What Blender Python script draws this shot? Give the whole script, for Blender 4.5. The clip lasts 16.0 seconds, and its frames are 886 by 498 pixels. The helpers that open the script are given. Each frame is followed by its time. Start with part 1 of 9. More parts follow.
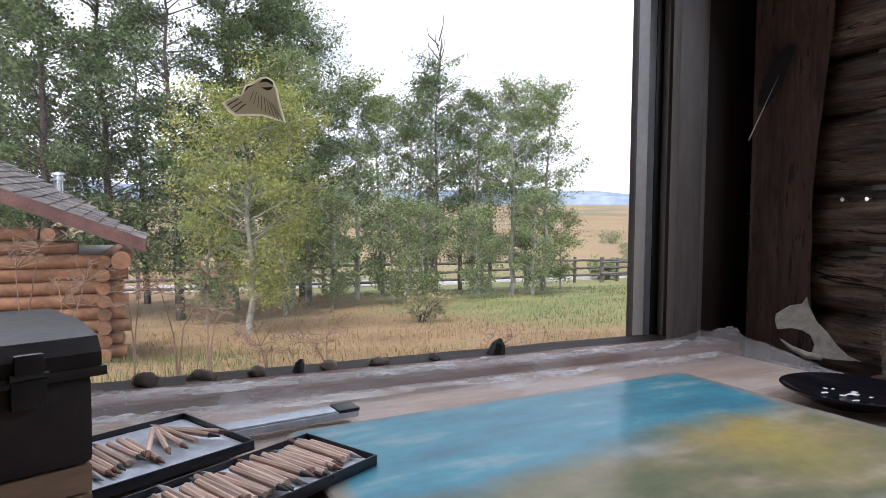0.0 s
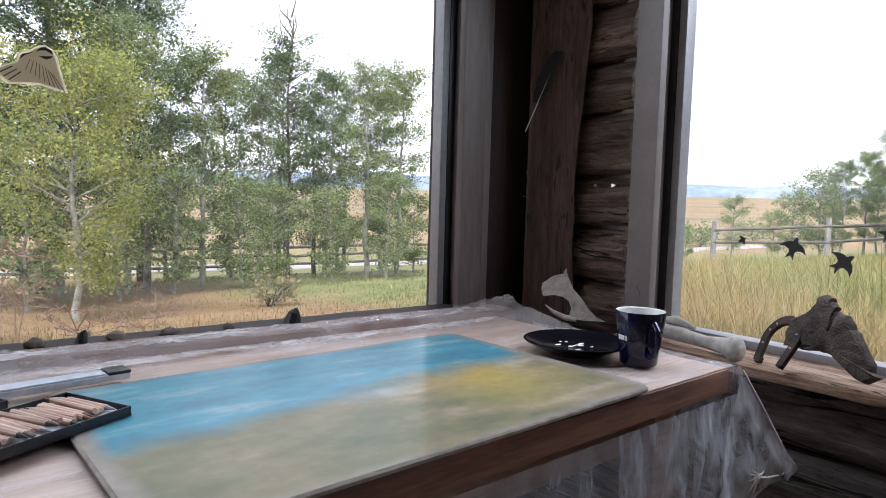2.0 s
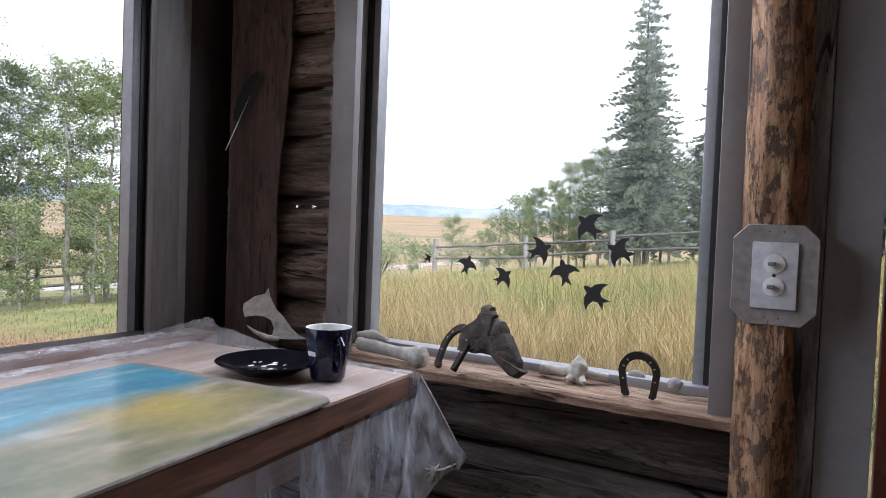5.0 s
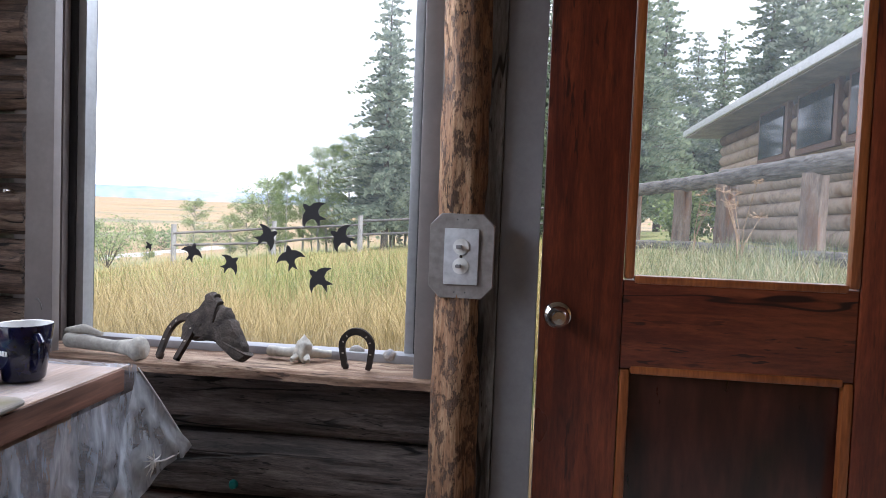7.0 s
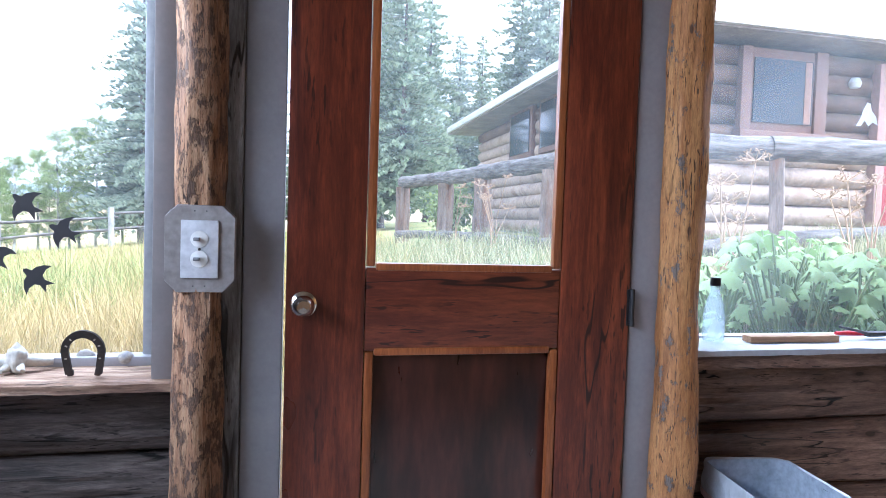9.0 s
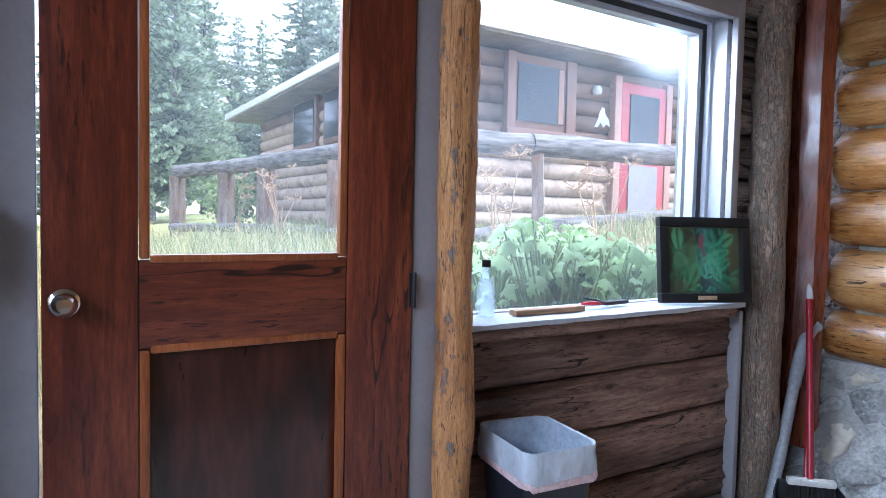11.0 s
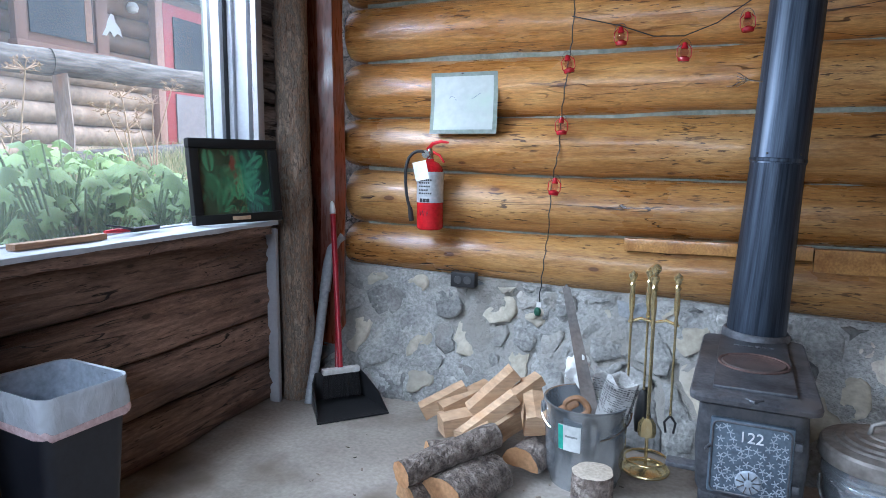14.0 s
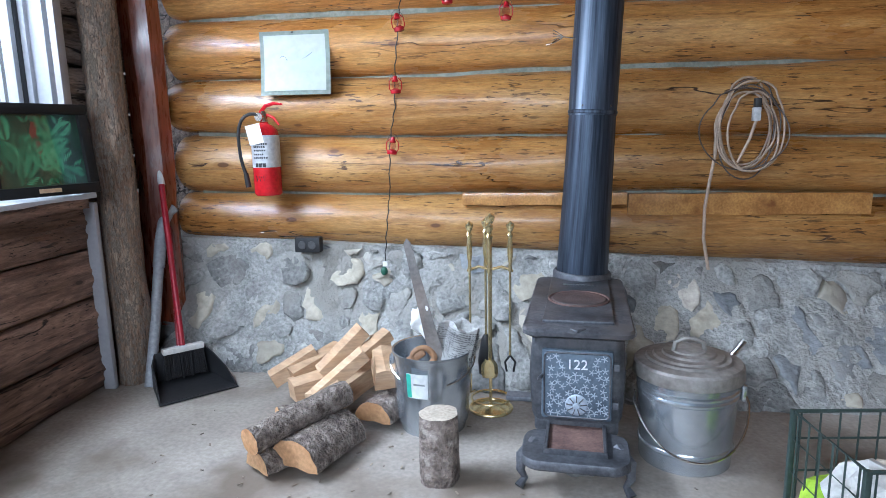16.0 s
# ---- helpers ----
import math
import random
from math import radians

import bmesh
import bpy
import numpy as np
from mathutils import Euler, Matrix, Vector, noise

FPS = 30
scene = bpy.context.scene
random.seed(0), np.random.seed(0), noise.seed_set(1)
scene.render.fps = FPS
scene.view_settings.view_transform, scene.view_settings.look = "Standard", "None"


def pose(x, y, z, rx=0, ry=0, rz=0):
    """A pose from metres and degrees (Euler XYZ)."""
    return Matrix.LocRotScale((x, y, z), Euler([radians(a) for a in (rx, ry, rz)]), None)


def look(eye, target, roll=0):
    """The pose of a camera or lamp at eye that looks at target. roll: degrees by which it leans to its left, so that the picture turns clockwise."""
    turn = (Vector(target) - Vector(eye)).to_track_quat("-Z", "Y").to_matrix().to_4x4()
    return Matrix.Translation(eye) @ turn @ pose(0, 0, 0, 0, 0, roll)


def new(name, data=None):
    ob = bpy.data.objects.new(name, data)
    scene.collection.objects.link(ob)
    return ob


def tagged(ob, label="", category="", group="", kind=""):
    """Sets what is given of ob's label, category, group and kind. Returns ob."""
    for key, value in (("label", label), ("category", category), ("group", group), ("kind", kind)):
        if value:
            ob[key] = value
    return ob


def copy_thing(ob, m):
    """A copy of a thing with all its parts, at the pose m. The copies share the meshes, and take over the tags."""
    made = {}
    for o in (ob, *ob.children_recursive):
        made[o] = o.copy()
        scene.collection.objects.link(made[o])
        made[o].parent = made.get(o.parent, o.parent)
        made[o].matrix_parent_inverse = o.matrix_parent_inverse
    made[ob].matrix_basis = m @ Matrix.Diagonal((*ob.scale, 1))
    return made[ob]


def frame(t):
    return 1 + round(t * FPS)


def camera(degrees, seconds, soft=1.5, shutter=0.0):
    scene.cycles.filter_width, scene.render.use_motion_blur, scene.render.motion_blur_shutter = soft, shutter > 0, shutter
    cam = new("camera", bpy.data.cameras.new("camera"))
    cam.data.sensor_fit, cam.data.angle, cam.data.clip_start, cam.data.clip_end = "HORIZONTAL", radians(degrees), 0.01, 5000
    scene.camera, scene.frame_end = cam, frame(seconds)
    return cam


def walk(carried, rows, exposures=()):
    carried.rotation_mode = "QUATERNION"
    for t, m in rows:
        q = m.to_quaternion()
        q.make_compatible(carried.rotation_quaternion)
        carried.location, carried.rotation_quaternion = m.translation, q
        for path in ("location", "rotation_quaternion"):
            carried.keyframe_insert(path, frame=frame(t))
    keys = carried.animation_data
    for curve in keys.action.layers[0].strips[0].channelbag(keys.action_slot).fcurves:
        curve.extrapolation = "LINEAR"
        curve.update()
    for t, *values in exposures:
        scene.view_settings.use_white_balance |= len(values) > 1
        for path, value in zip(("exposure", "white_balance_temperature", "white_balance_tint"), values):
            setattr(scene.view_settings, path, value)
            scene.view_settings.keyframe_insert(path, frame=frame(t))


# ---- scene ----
cam = camera(69.9, 16.0, soft=0.65)
PATH = [
    (0, (0.107, 0.322, 1.095), (0.92, 2.146, 0.989), 0.5),
    (0.5, (0.114, 0.291, 1.09), (0.963, 2.096, 0.943), 1.5),
    (1, (0.137, 0.248, 1.086), (1.125, 1.98, 0.93), 1.9),
    (1.5, (0.154, 0.202, 1.082), (1.202, 1.897, 0.917), 1.8),
    (2, (0.175, 0.153, 1.084), (1.371, 1.749, 0.936), 1.6),
    (2.5, (0.201, 0.126, 1.08), (1.54, 1.602, 0.913), 1.0),
    (3, (0.214, 0.098, 1.079), (1.654, 1.476, 0.921), 0.6),
    (3.5, (0.226, 0.076, 1.079), (1.747, 1.367, 0.933), -0.6),
    (3.7, (0.228, 0.075, 1.078), (1.796, 1.308, 0.934), 0.2),
    (5.8, (0.183, 0.042, 1.102), (2.037, 0.79, 1.034), 2.2),
    (6, (0.178, 0.029, 1.1), (2.069, 0.676, 1.014), 2.5),
    (6.5, (0.162, 0.002, 1.103), (2.115, 0.425, 1.022), 2.3),
    (7, (0.145, -0.019, 1.103), (2.127, 0.236, 1.019), 2.2),
    (7.5, (0.136, -0.045, 1.102), (2.132, 0.055, 1.014), 2.1),
    (8, (0.129, -0.072, 1.097), (2.123, -0.181, 0.987), 2.0),
    (8.5, (0.119, -0.084, 1.1), (2.101, -0.337, 1.003), 1.1),
    (9, (0.105, -0.085, 1.104), (2.054, -0.524, 1.018), 1.8),
    (9.2, (0.099, -0.085, 1.104), (2.03, -0.599, 1.016), 1.8),
    (11.3, (0.058, -0.074, 1.093), (1.713, -1.19, 0.973), 1.3),
    (11.5, (0.05, -0.077, 1.09), (1.673, -1.238, 0.95), 1.4),
    (12, (0.035, -0.09, 1.082), (1.516, -1.425, 0.927), 1.3),
    (12.5, (0.019, -0.105, 1.076), (1.331, -1.605, 0.9), 1.5),
    (13, (0.011, -0.12, 1.064), (1.12, -1.771, 0.846), 1.3),
    (13.5, (-0.01, -0.128, 1.059), (0.918, -1.885, 0.833), 0.8),
    (14, (-0.024, -0.135, 1.047), (0.663, -1.993, 0.773), 0.6),
    (14.5, (-0.04, -0.136, 1.032), (0.496, -2.038, 0.725), -0.3),
    (15, (-0.062, -0.132, 1.014), (0.356, -2.061, 0.69), -1.3),
    (15.5, (-0.078, -0.132, 1.007), (0.22, -2.079, 0.664), -1.3),
    (16, (-0.092, -0.133, 0.997), (0.166, -2.084, 0.637), -1.1),
]
EXPOSURES = [(0, 1.45, 6250, 16), (2.0, 1.78, 6200, 16), (3.5, 1.95, 6150, 16), (5.8, 1.72, 6100, 18), (6.5, 1.68, 6100, 18), (7.0, 2.15, 6000, 16), (7.5, 2.92, 5650, 14), (9, 3.08, 5250, 14), (11.5, 2.86, 5200, 13), (13, 2.55, 5200, 11), (14.5, 2.62, 5500, 11), (16, 2.95, 5540, 11)]
walk(cam, [(t, look(eye, target, roll)) for t, eye, target, roll in PATH], EXPOSURES)

# ---- world, sun, window light ----
world = bpy.data.worlds.new("overcast_sky")
scene.world = world
world.use_nodes = True
wn, wl = world.node_tree.nodes, world.node_tree.links
wn.clear()
sky = wn.new("ShaderNodeTexSky")
sky.sky_type = "NISHITA"
sky.sun_disc = False
sky.sun_elevation, sky.sun_rotation = radians(48), radians(200)
sky.air_density, sky.dust_density, sky.altitude = 1.0, 4.0, 1900
grey = wn.new("ShaderNodeHueSaturation")
grey.inputs["Saturation"].default_value = 0.16
wl.new(sky.outputs[0], grey.inputs["Color"])
wc = wn.new("ShaderNodeTexCoord")
wmap = wn.new("ShaderNodeMapping")
wmap.inputs["Scale"].default_value = (2.0, 2.0, 7.0)
wl.new(wc.outputs["Generated"], wmap.inputs["Vector"])
clouds = wn.new("ShaderNodeTexNoise")
clouds.inputs["Scale"].default_value = 1.6
clouds.inputs["Detail"].default_value = 5
wl.new(wmap.outputs[0], clouds.inputs["Vector"])
cramp = wn.new("ShaderNodeValToRGB")
cramp.color_ramp.elements[0].position, cramp.color_ramp.elements[0].color = 0.4, (0.6, 0.63, 0.68, 1)
cramp.color_ramp.elements[1].position, cramp.color_ramp.elements[1].color = 0.55, (1, 1, 1, 1)
wl.new(clouds.outputs[0], cramp.inputs[0])
veil = wn.new("ShaderNodeMixRGB")
veil.blend_type = "MULTIPLY"
veil.inputs[0].default_value = 1.0
wl.new(grey.outputs[0], veil.inputs[1])
wl.new(cramp.outputs[0], veil.inputs[2])
bg = wn.new("ShaderNodeBackground")
bg.inputs["Strength"].default_value = 0.15
wl.new(veil.outputs[0], bg.inputs["Color"])
wout = wn.new("ShaderNodeOutputWorld")
wl.new(bg.outputs[0], wout.inputs["Surface"])

sun = new("sun", bpy.data.lights.new("sun", "SUN"))
sun.data.energy, sun.data.angle, sun.data.color = 1.2, radians(25), (1.0, 0.96, 0.9)
sun.matrix_world = look((0, 0, 30), (0 + 12, 10, 0))


def window_light(name, place, target, sx, sz, watts, spread=180):
    """Sky light that falls in through a window opening from above."""
    lamp = new(name, bpy.data.lights.new(name, "AREA"))
    lamp.data.shape, lamp.data.size, lamp.data.size_y = "RECTANGLE", sx, sz
    lamp.data.energy, lamp.data.color, lamp.data.spread = watts, (0.86, 0.94, 1.0), radians(spread)
    lamp.matrix_world = look(place, target)
    return lamp


window_light("window_light_north", (0.2, 1.5, 1.84), (0.0, -1.2, 0.25), 1.9, 0.2, 5, 118)
window_light("window_light_east", (1.6, 0.66, 1.8), (-1.0, -0.5, 0.5), 0.8, 0.16, 3.4)
window_light("window_light_yard", (1.6, -1.62, 1.78), (-0.4, -2.2, 0.2), 1.0, 0.16, 3.9, 125)
window_light("window_light_north_sky", (0.25, 3.1, 2.75), (0.1, 0.2, 0.6), 2.0, 0.6, 1.5)
window_light("window_light_east_sky", (3.2, 0.66, 2.75), (0.4, 0.5, 0.6), 1.1, 0.6, 5)
window_light("window_light_door_sky", (3.2, -0.46, 2.75), (0.4, -0.6, 0.6), 0.6, 0.6, 5)
window_light("window_light_yard_sky", (3.2, -1.62, 2.75), (0.4, -1.9, 0.6), 1.3, 0.6, 9)

# ---- helpers for meshes and materials ----
class Geo:
    """Collects vertices and faces of one mesh."""

    def __init__(self):
        self.v, self.f = [], []

    def add(self, verts, faces, m=None):
        k = len(self.v)
        self.v += [tuple(m @ Vector(p)) for p in verts] if m is not None else [tuple(p) for p in verts]
        self.f += [tuple(i + k for i in q) for q in faces]
        return self

    def box(self, c, s, bev=0.0, m=None):
        """A box with centre c and size s, its edges cut by bev."""
        h = [a / 2 for a in s]
        if bev <= 0:
            vs = [(c[0] + x * h[0], c[1] + y * h[1], c[2] + z * h[2]) for x in (-1, 1) for y in (-1, 1) for z in (-1, 1)]
            return self.add(vs, [(0, 1, 3, 2), (4, 6, 7, 5), (0, 4, 5, 1), (2, 3, 7, 6), (0, 2, 6, 4), (1, 5, 7, 3)], m)
        bm = bmesh.new()
        bmesh.ops.create_cube(bm, size=1.0)
        for q in bm.verts:
            q.co = Vector((c[0] + q.co.x * s[0], c[1] + q.co.y * s[1], c[2] + q.co.z * s[2]))
        bmesh.ops.bevel(bm, geom=bm.edges[:], offset=min(bev, 0.45 * min(s)), segments=2, profile=0.6, affect="EDGES")
        return self.bm(bm, m)

    def bm(self, bm, m=None):
        bm.verts.index_update()
        self.add([q.co[:] for q in bm.verts], [[q.index for q in f.verts] for f in bm.faces], m)
        bm.free()
        return self

    def rings(self, rings, caps=(True, True), closed=True, m=None):
        """Skin over rings of equally many points."""
        n = len(rings[0])
        vs = [p for r in rings for p in r]
        fs = []
        for i in range(len(rings) - 1):
            for j in range(n if closed else n - 1):
                a, b = i * n + j, i * n + (j + 1) % n
                fs.append((a, b, b + n, a + n))
        if closed and caps[0]:
            fs.append(tuple(range(n - 1, -1, -1)))
        if closed and caps[1]:
            k = (len(rings) - 1) * n
            fs.append(tuple(range(k, k + n)))
        return self.add(vs, fs, m)

    def cyl(self, p0, p1, r0, r1=None, n=16, caps=(True, True), m=None):
        return self.tube([p0, p1], [r0, r0 if r1 is None else r1], n, caps, m)

    def tube(self, pts, r, n=8, caps=(True, True), m=None, rough=0.0, seed=0.0, freq=6.0):
        """A round bar along pts; r is one radius or one a point."""
        pts = [Vector(p) for p in pts]
        rs = r if isinstance(r, (list, tuple)) else [r] * len(pts)
        out, side = [], None
        for i, p in enumerate(pts):
            d = (pts[min(i + 1, len(pts) - 1)] - pts[max(i - 1, 0)]).normalized()
            if side is None:
                side = d.cross(Vector((0, 0, 1)) if abs(d.z) < 0.9 else Vector((1, 0, 0))).normalized()
            side = (side - d * side.dot(d)).normalized()
            up = d.cross(side)
            ring = []
            for j in range(n):
                a = 2 * math.pi * j / n
                w = side * math.cos(a) + up * math.sin(a)
                k = 1.0
                if rough:
                    k += rough * noise.fractal((p + w * rs[i]) * freq + Vector((seed, seed * 1.7, 0)), 0.6, 2.0, 3)
                ring.append(p + w * rs[i] * k)
            out.append(ring)
        return self.rings(out, caps, True, m)

    def lathe(self, prof, c=(0, 0, 0), n=32, m=None, caps=(False, False)):
        """A turned body from (radius, height) pairs."""
        return self.rings([[(c[0] + r * math.cos(2 * math.pi * j / n), c[1] + r * math.sin(2 * math.pi * j / n), c[2] + z) for j in range(n)] for r, z in prof], caps, True, m)

    def prism(self, poly, d, m=None):
        """A flat outline (x, y) given the depth d along z."""
        n = len(poly)
        return self.add([(x, y, 0) for x, y in poly] + [(x, y, d) for x, y in poly],
                        [tuple(range(n - 1, -1, -1)), tuple(range(n, 2 * n))] + [(i, (i + 1) % n, n + (i + 1) % n, n + i) for i in range(n)], m)

    def ball(self, c, r, seg=12, m=None, rough=0.0, seed=0.0, freq=1.0):
        """A round body, with radii r, made uneven by rough."""
        bm = bmesh.new()
        bmesh.ops.create_icosphere(bm, subdivisions=2 if seg < 16 else 3, radius=1.0)
        for q in bm.verts:
            k = 1 + rough * noise.fractal(q.co * freq + Vector((seed, -seed, seed * 2)), 0.7, 2.0, 3) if rough else 1
            q.co = Vector((c[0] + q.co.x * r[0] * k, c[1] + q.co.y * r[1] * k, c[2] + q.co.z * r[2] * k))
        return self.bm(bm, m)

    def mesh(self, name, mat, smooth=35):
        me = bpy.data.meshes.new(name)
        me.from_pydata(self.v, [], self.f)
        me.materials.append(mat)
        if smooth:
            me.polygons.foreach_set("use_smooth", [True] * len(me.polygons))
            me.set_sharp_from_angle(angle=radians(smooth))
        me.update()
        return me


def part(name, geo, mat, parent, label="", smooth=35):
    """One mesh object under a thing or under a part."""
    ob = new(name, geo.mesh(name, mat, smooth))
    ob.parent = parent
    return tagged(ob, label)


def thing(name, label, category, at=(0, 0, 0), rz=0.0, group="", kind=""):
    """An Empty at the thing's base."""
    ob = new(name)
    ob.empty_display_size = 0.05
    ob.matrix_basis = pose(*at, 0, 0, rz)
    return tagged(ob, label, category, group, kind)


def solo(name, geo, mat, label, category, at=(0, 0, 0), rz=0.0, group="", kind="", smooth=35):
    """A thing of one mesh."""
    ob = new(name, geo.mesh(name, mat, smooth))
    ob.matrix_basis = pose(*at, 0, 0, rz)
    return tagged(ob, label, category, group, kind)


def frac(p, k=1.0, s=0.0):
    return noise.fractal(Vector(p) * k + Vector((s, s * 1.3, -s)), 0.7, 2.0, 4)


def log_rings(p0, p1, r0, r1, seed, seg=40, n=22, amp=0.03, bow=0.01, flat=1.0, end=0.3):
    """Rings of a log from p0 to p1 with uneven girth and rounded ends."""
    p0, p1 = Vector(p0), Vector(p1)
    d = (p1 - p0).normalized()
    side = d.cross(Vector((0, 0, 1))).normalized() if abs(d.z) < 0.9 else Vector((1, 0, 0))
    up = side.cross(d)
    out = []
    for i in range(seg + 1):
        t = i / seg
        c = p0.lerp(p1, t) + up * bow * noise.noise(Vector((t * 3, seed, 1))) + side * bow * noise.noise(Vector((t * 3, seed, 7)))
        r = r0 + (r1 - r0) * t
        e = min(t, 1 - t) * (p1 - p0).length
        k0 = 1 - end * max(0, 1 - e / (r * 0.7)) ** 2
        ring = []
        for j in range(n):
            a = 2 * math.pi * j / n
            w = side * math.cos(a) * flat + up * math.sin(a)
            k = k0 * (1 + amp * noise.fractal(Vector((math.cos(a) * 1.2, math.sin(a) * 1.2, t * (p1 - p0).length * 2.5 + seed * 9)), 0.7, 2.0, 4))
            ring.append(c + w * r * k)
        out.append(ring)
    return out


# ---- materials ----
def node_mat(name):
    mat = bpy.data.materials.new(name)
    mat.use_nodes = True
    nt = mat.node_tree
    return mat, nt.nodes, nt.links, nt.nodes["Principled BSDF"]


def surf(name, c1, c2, scale=6.0, stretch=(1, 1, 1), rough=0.6, bump=0.3, metal=0.0, fine=8.0, dirt=None, dirt_at=0.6, coat=0.0, vary=0.15, rough2=None, spec=0.5, dist=0.004, dirt_scale=2.0, island=False, mottle=0.45):
    """A surface whose colour wanders from c1 to c2, with finer grain, stains and relief."""
    mat, nn, ll, p = node_mat(name)
    tc = nn.new("ShaderNodeTexCoord")
    mp = nn.new("ShaderNodeMapping")
    mp.inputs["Scale"].default_value = stretch
    ll.new(tc.outputs["Object"], mp.inputs["Vector"])
    info = nn.new("ShaderNodeNewGeometry" if island else "ShaderNodeObjectInfo")
    rnd = info.outputs["Random Per Island" if island else "Random"]
    shift = nn.new("ShaderNodeVectorMath")
    shift.operation = "MULTIPLY_ADD"
    ll.new(rnd, shift.inputs[0])
    shift.inputs[1].default_value = (31, 17, 23)
    ll.new(mp.outputs[0], shift.inputs[2])
    n1 = nn.new("ShaderNodeTexNoise")
    n1.inputs["Scale"].default_value, n1.inputs["Detail"].default_value, n1.inputs["Roughness"].default_value = scale, 5, 0.6
    ll.new(shift.outputs[0], n1.inputs["Vector"])
    ramp = nn.new("ShaderNodeValToRGB")
    ramp.color_ramp.elements[0].position, ramp.color_ramp.elements[0].color = 0.32, (*c1, 1)
    ramp.color_ramp.elements[1].position, ramp.color_ramp.elements[1].color = 0.68, (*c2, 1)
    ll.new(n1.outputs[0], ramp.inputs[0])
    n2 = nn.new("ShaderNodeTexNoise")
    n2.inputs["Scale"].default_value, n2.inputs["Detail"].default_value = scale * fine, 4
    ll.new(shift.outputs[0], n2.inputs["Vector"])
    mul = nn.new("ShaderNodeMixRGB")
    mul.blend_type = "OVERLAY"
    mul.inputs[0].default_value = mottle
    ll.new(ramp.outputs[0], mul.inputs[1])
    ll.new(n2.outputs[0], mul.inputs[2])
    col = mul.outputs[0]
    if dirt:
        n3 = nn.new("ShaderNodeTexNoise")
        n3.inputs["Scale"].default_value, n3.inputs["Detail"].default_value = dirt_scale, 6
        ll.new(shift.outputs[0], n3.inputs["Vector"])
        r3 = nn.new("ShaderNodeValToRGB")
        r3.color_ramp.elements[0].position, r3.color_ramp.elements[1].position = dirt_at - 0.08, dirt_at + 0.1
        ll.new(n3.outputs[0], r3.inputs[0])
        mx = nn.new("ShaderNodeMixRGB")
        ll.new(r3.outputs[0], mx.inputs[0])
        ll.new(col, mx.inputs[1])
        mx.inputs[2].default_value = (*dirt, 1)
        col = mx.outputs[0]
    hs = nn.new("ShaderNodeHueSaturation")
    mr = nn.new("ShaderNodeMapRange")
    mr.inputs["To Min"].default_value, mr.inputs["To Max"].default_value = 1 - vary, 1 + vary
    ll.new(rnd, mr.inputs["Value"])
    ll.new(mr.outputs[0], hs.inputs["Value"])
    ll.new(col, hs.inputs["Color"])
    ll.new(hs.outputs[0], p.inputs["Base Color"])
    rr = nn.new("ShaderNodeMapRange")
    rr.inputs["To Min"].default_value, rr.inputs["To Max"].default_value = rough * 0.8, min(1, rough2 or rough * 1.2)
    ll.new(n2.outputs[0], rr.inputs["Value"])
    ll.new(rr.outputs[0], p.inputs["Roughness"])
    p.inputs["Metallic"].default_value, p.inputs["Coat Weight"].default_value, p.inputs["Specular IOR Level"].default_value = metal, coat, spec
    p.inputs["Coat Roughness"].default_value = 0.15
    if bump:
        add = nn.new("ShaderNodeMath")
        add.operation = "MULTIPLY_ADD"
        ll.new(n2.outputs[0], add.inputs[0])
        add.inputs[1].default_value = 0.5
        ll.new(n1.outputs[0], add.inputs[2])
        bp = nn.new("ShaderNodeBump")
        bp.inputs["Strength"].default_value, bp.inputs["Distance"].default_value = bump, dist
        ll.new(add.outputs[0], bp.inputs["Height"])
        ll.new(bp.outputs[0], p.inputs["Normal"])
    return mat


def plain(name, c, rough=0.5, metal=0.0, alpha=1.0, trans=0.0, spec=0.5, vary=0.0):
    """A small or even surface with slight wear."""
    return surf(name, tuple(a * 0.86 for a in c), tuple(min(1, a * 1.12) for a in c), 14, rough=rough, metal=metal, bump=0.12, fine=5, vary=vary, spec=spec, dist=0.001)


def glass_mat(name, tint=(1, 1, 1), rough=0.0, haze=0.0, mirror=0.02):
    """Clear pane: see-through with a weak mirror, plus a film for dust and glare."""
    mat, nn, ll, p = node_mat(name)
    nn.remove(p)
    out = nn["Material Output"]
    tr, gl, df = nn.new("ShaderNodeBsdfTransparent"), nn.new("ShaderNodeBsdfGlossy"), nn.new("ShaderNodeBsdfTranslucent")
    tr.inputs[0].default_value = (*tint, 1)
    gl.inputs["Roughness"].default_value = rough
    df.inputs[0].default_value = (0.78, 0.85, 0.92, 1)
    m1, m2 = nn.new("ShaderNodeMixShader"), nn.new("ShaderNodeMixShader")
    m1.inputs[0].default_value = mirror
    ll.new(tr.outputs[0], m1.inputs[1])
    ll.new(gl.outputs[0], m1.inputs[2])
    tc, ns = nn.new("ShaderNodeTexCoord"), nn.new("ShaderNodeTexNoise")
    ns.inputs["Scale"].default_value, ns.inputs["Detail"].default_value = 2.2, 6
    ll.new(tc.outputs["Object"], ns.inputs["Vector"])
    mr = nn.new("ShaderNodeMapRange")
    mr.inputs["From Min"].default_value, mr.inputs["From Max"].default_value = 0.35, 0.75
    mr.inputs["To Min"].default_value, mr.inputs["To Max"].default_value = haze * 0.3, haze
    ll.new(ns.outputs[0], mr.inputs["Value"])
    ll.new(mr.outputs[0], m2.inputs[0])
    ll.new(m1.outputs[0], m2.inputs[1])
    ll.new(df.outputs[0], m2.inputs[2])
    ll.new(m2.outputs[0], out.inputs["Surface"])
    return mat


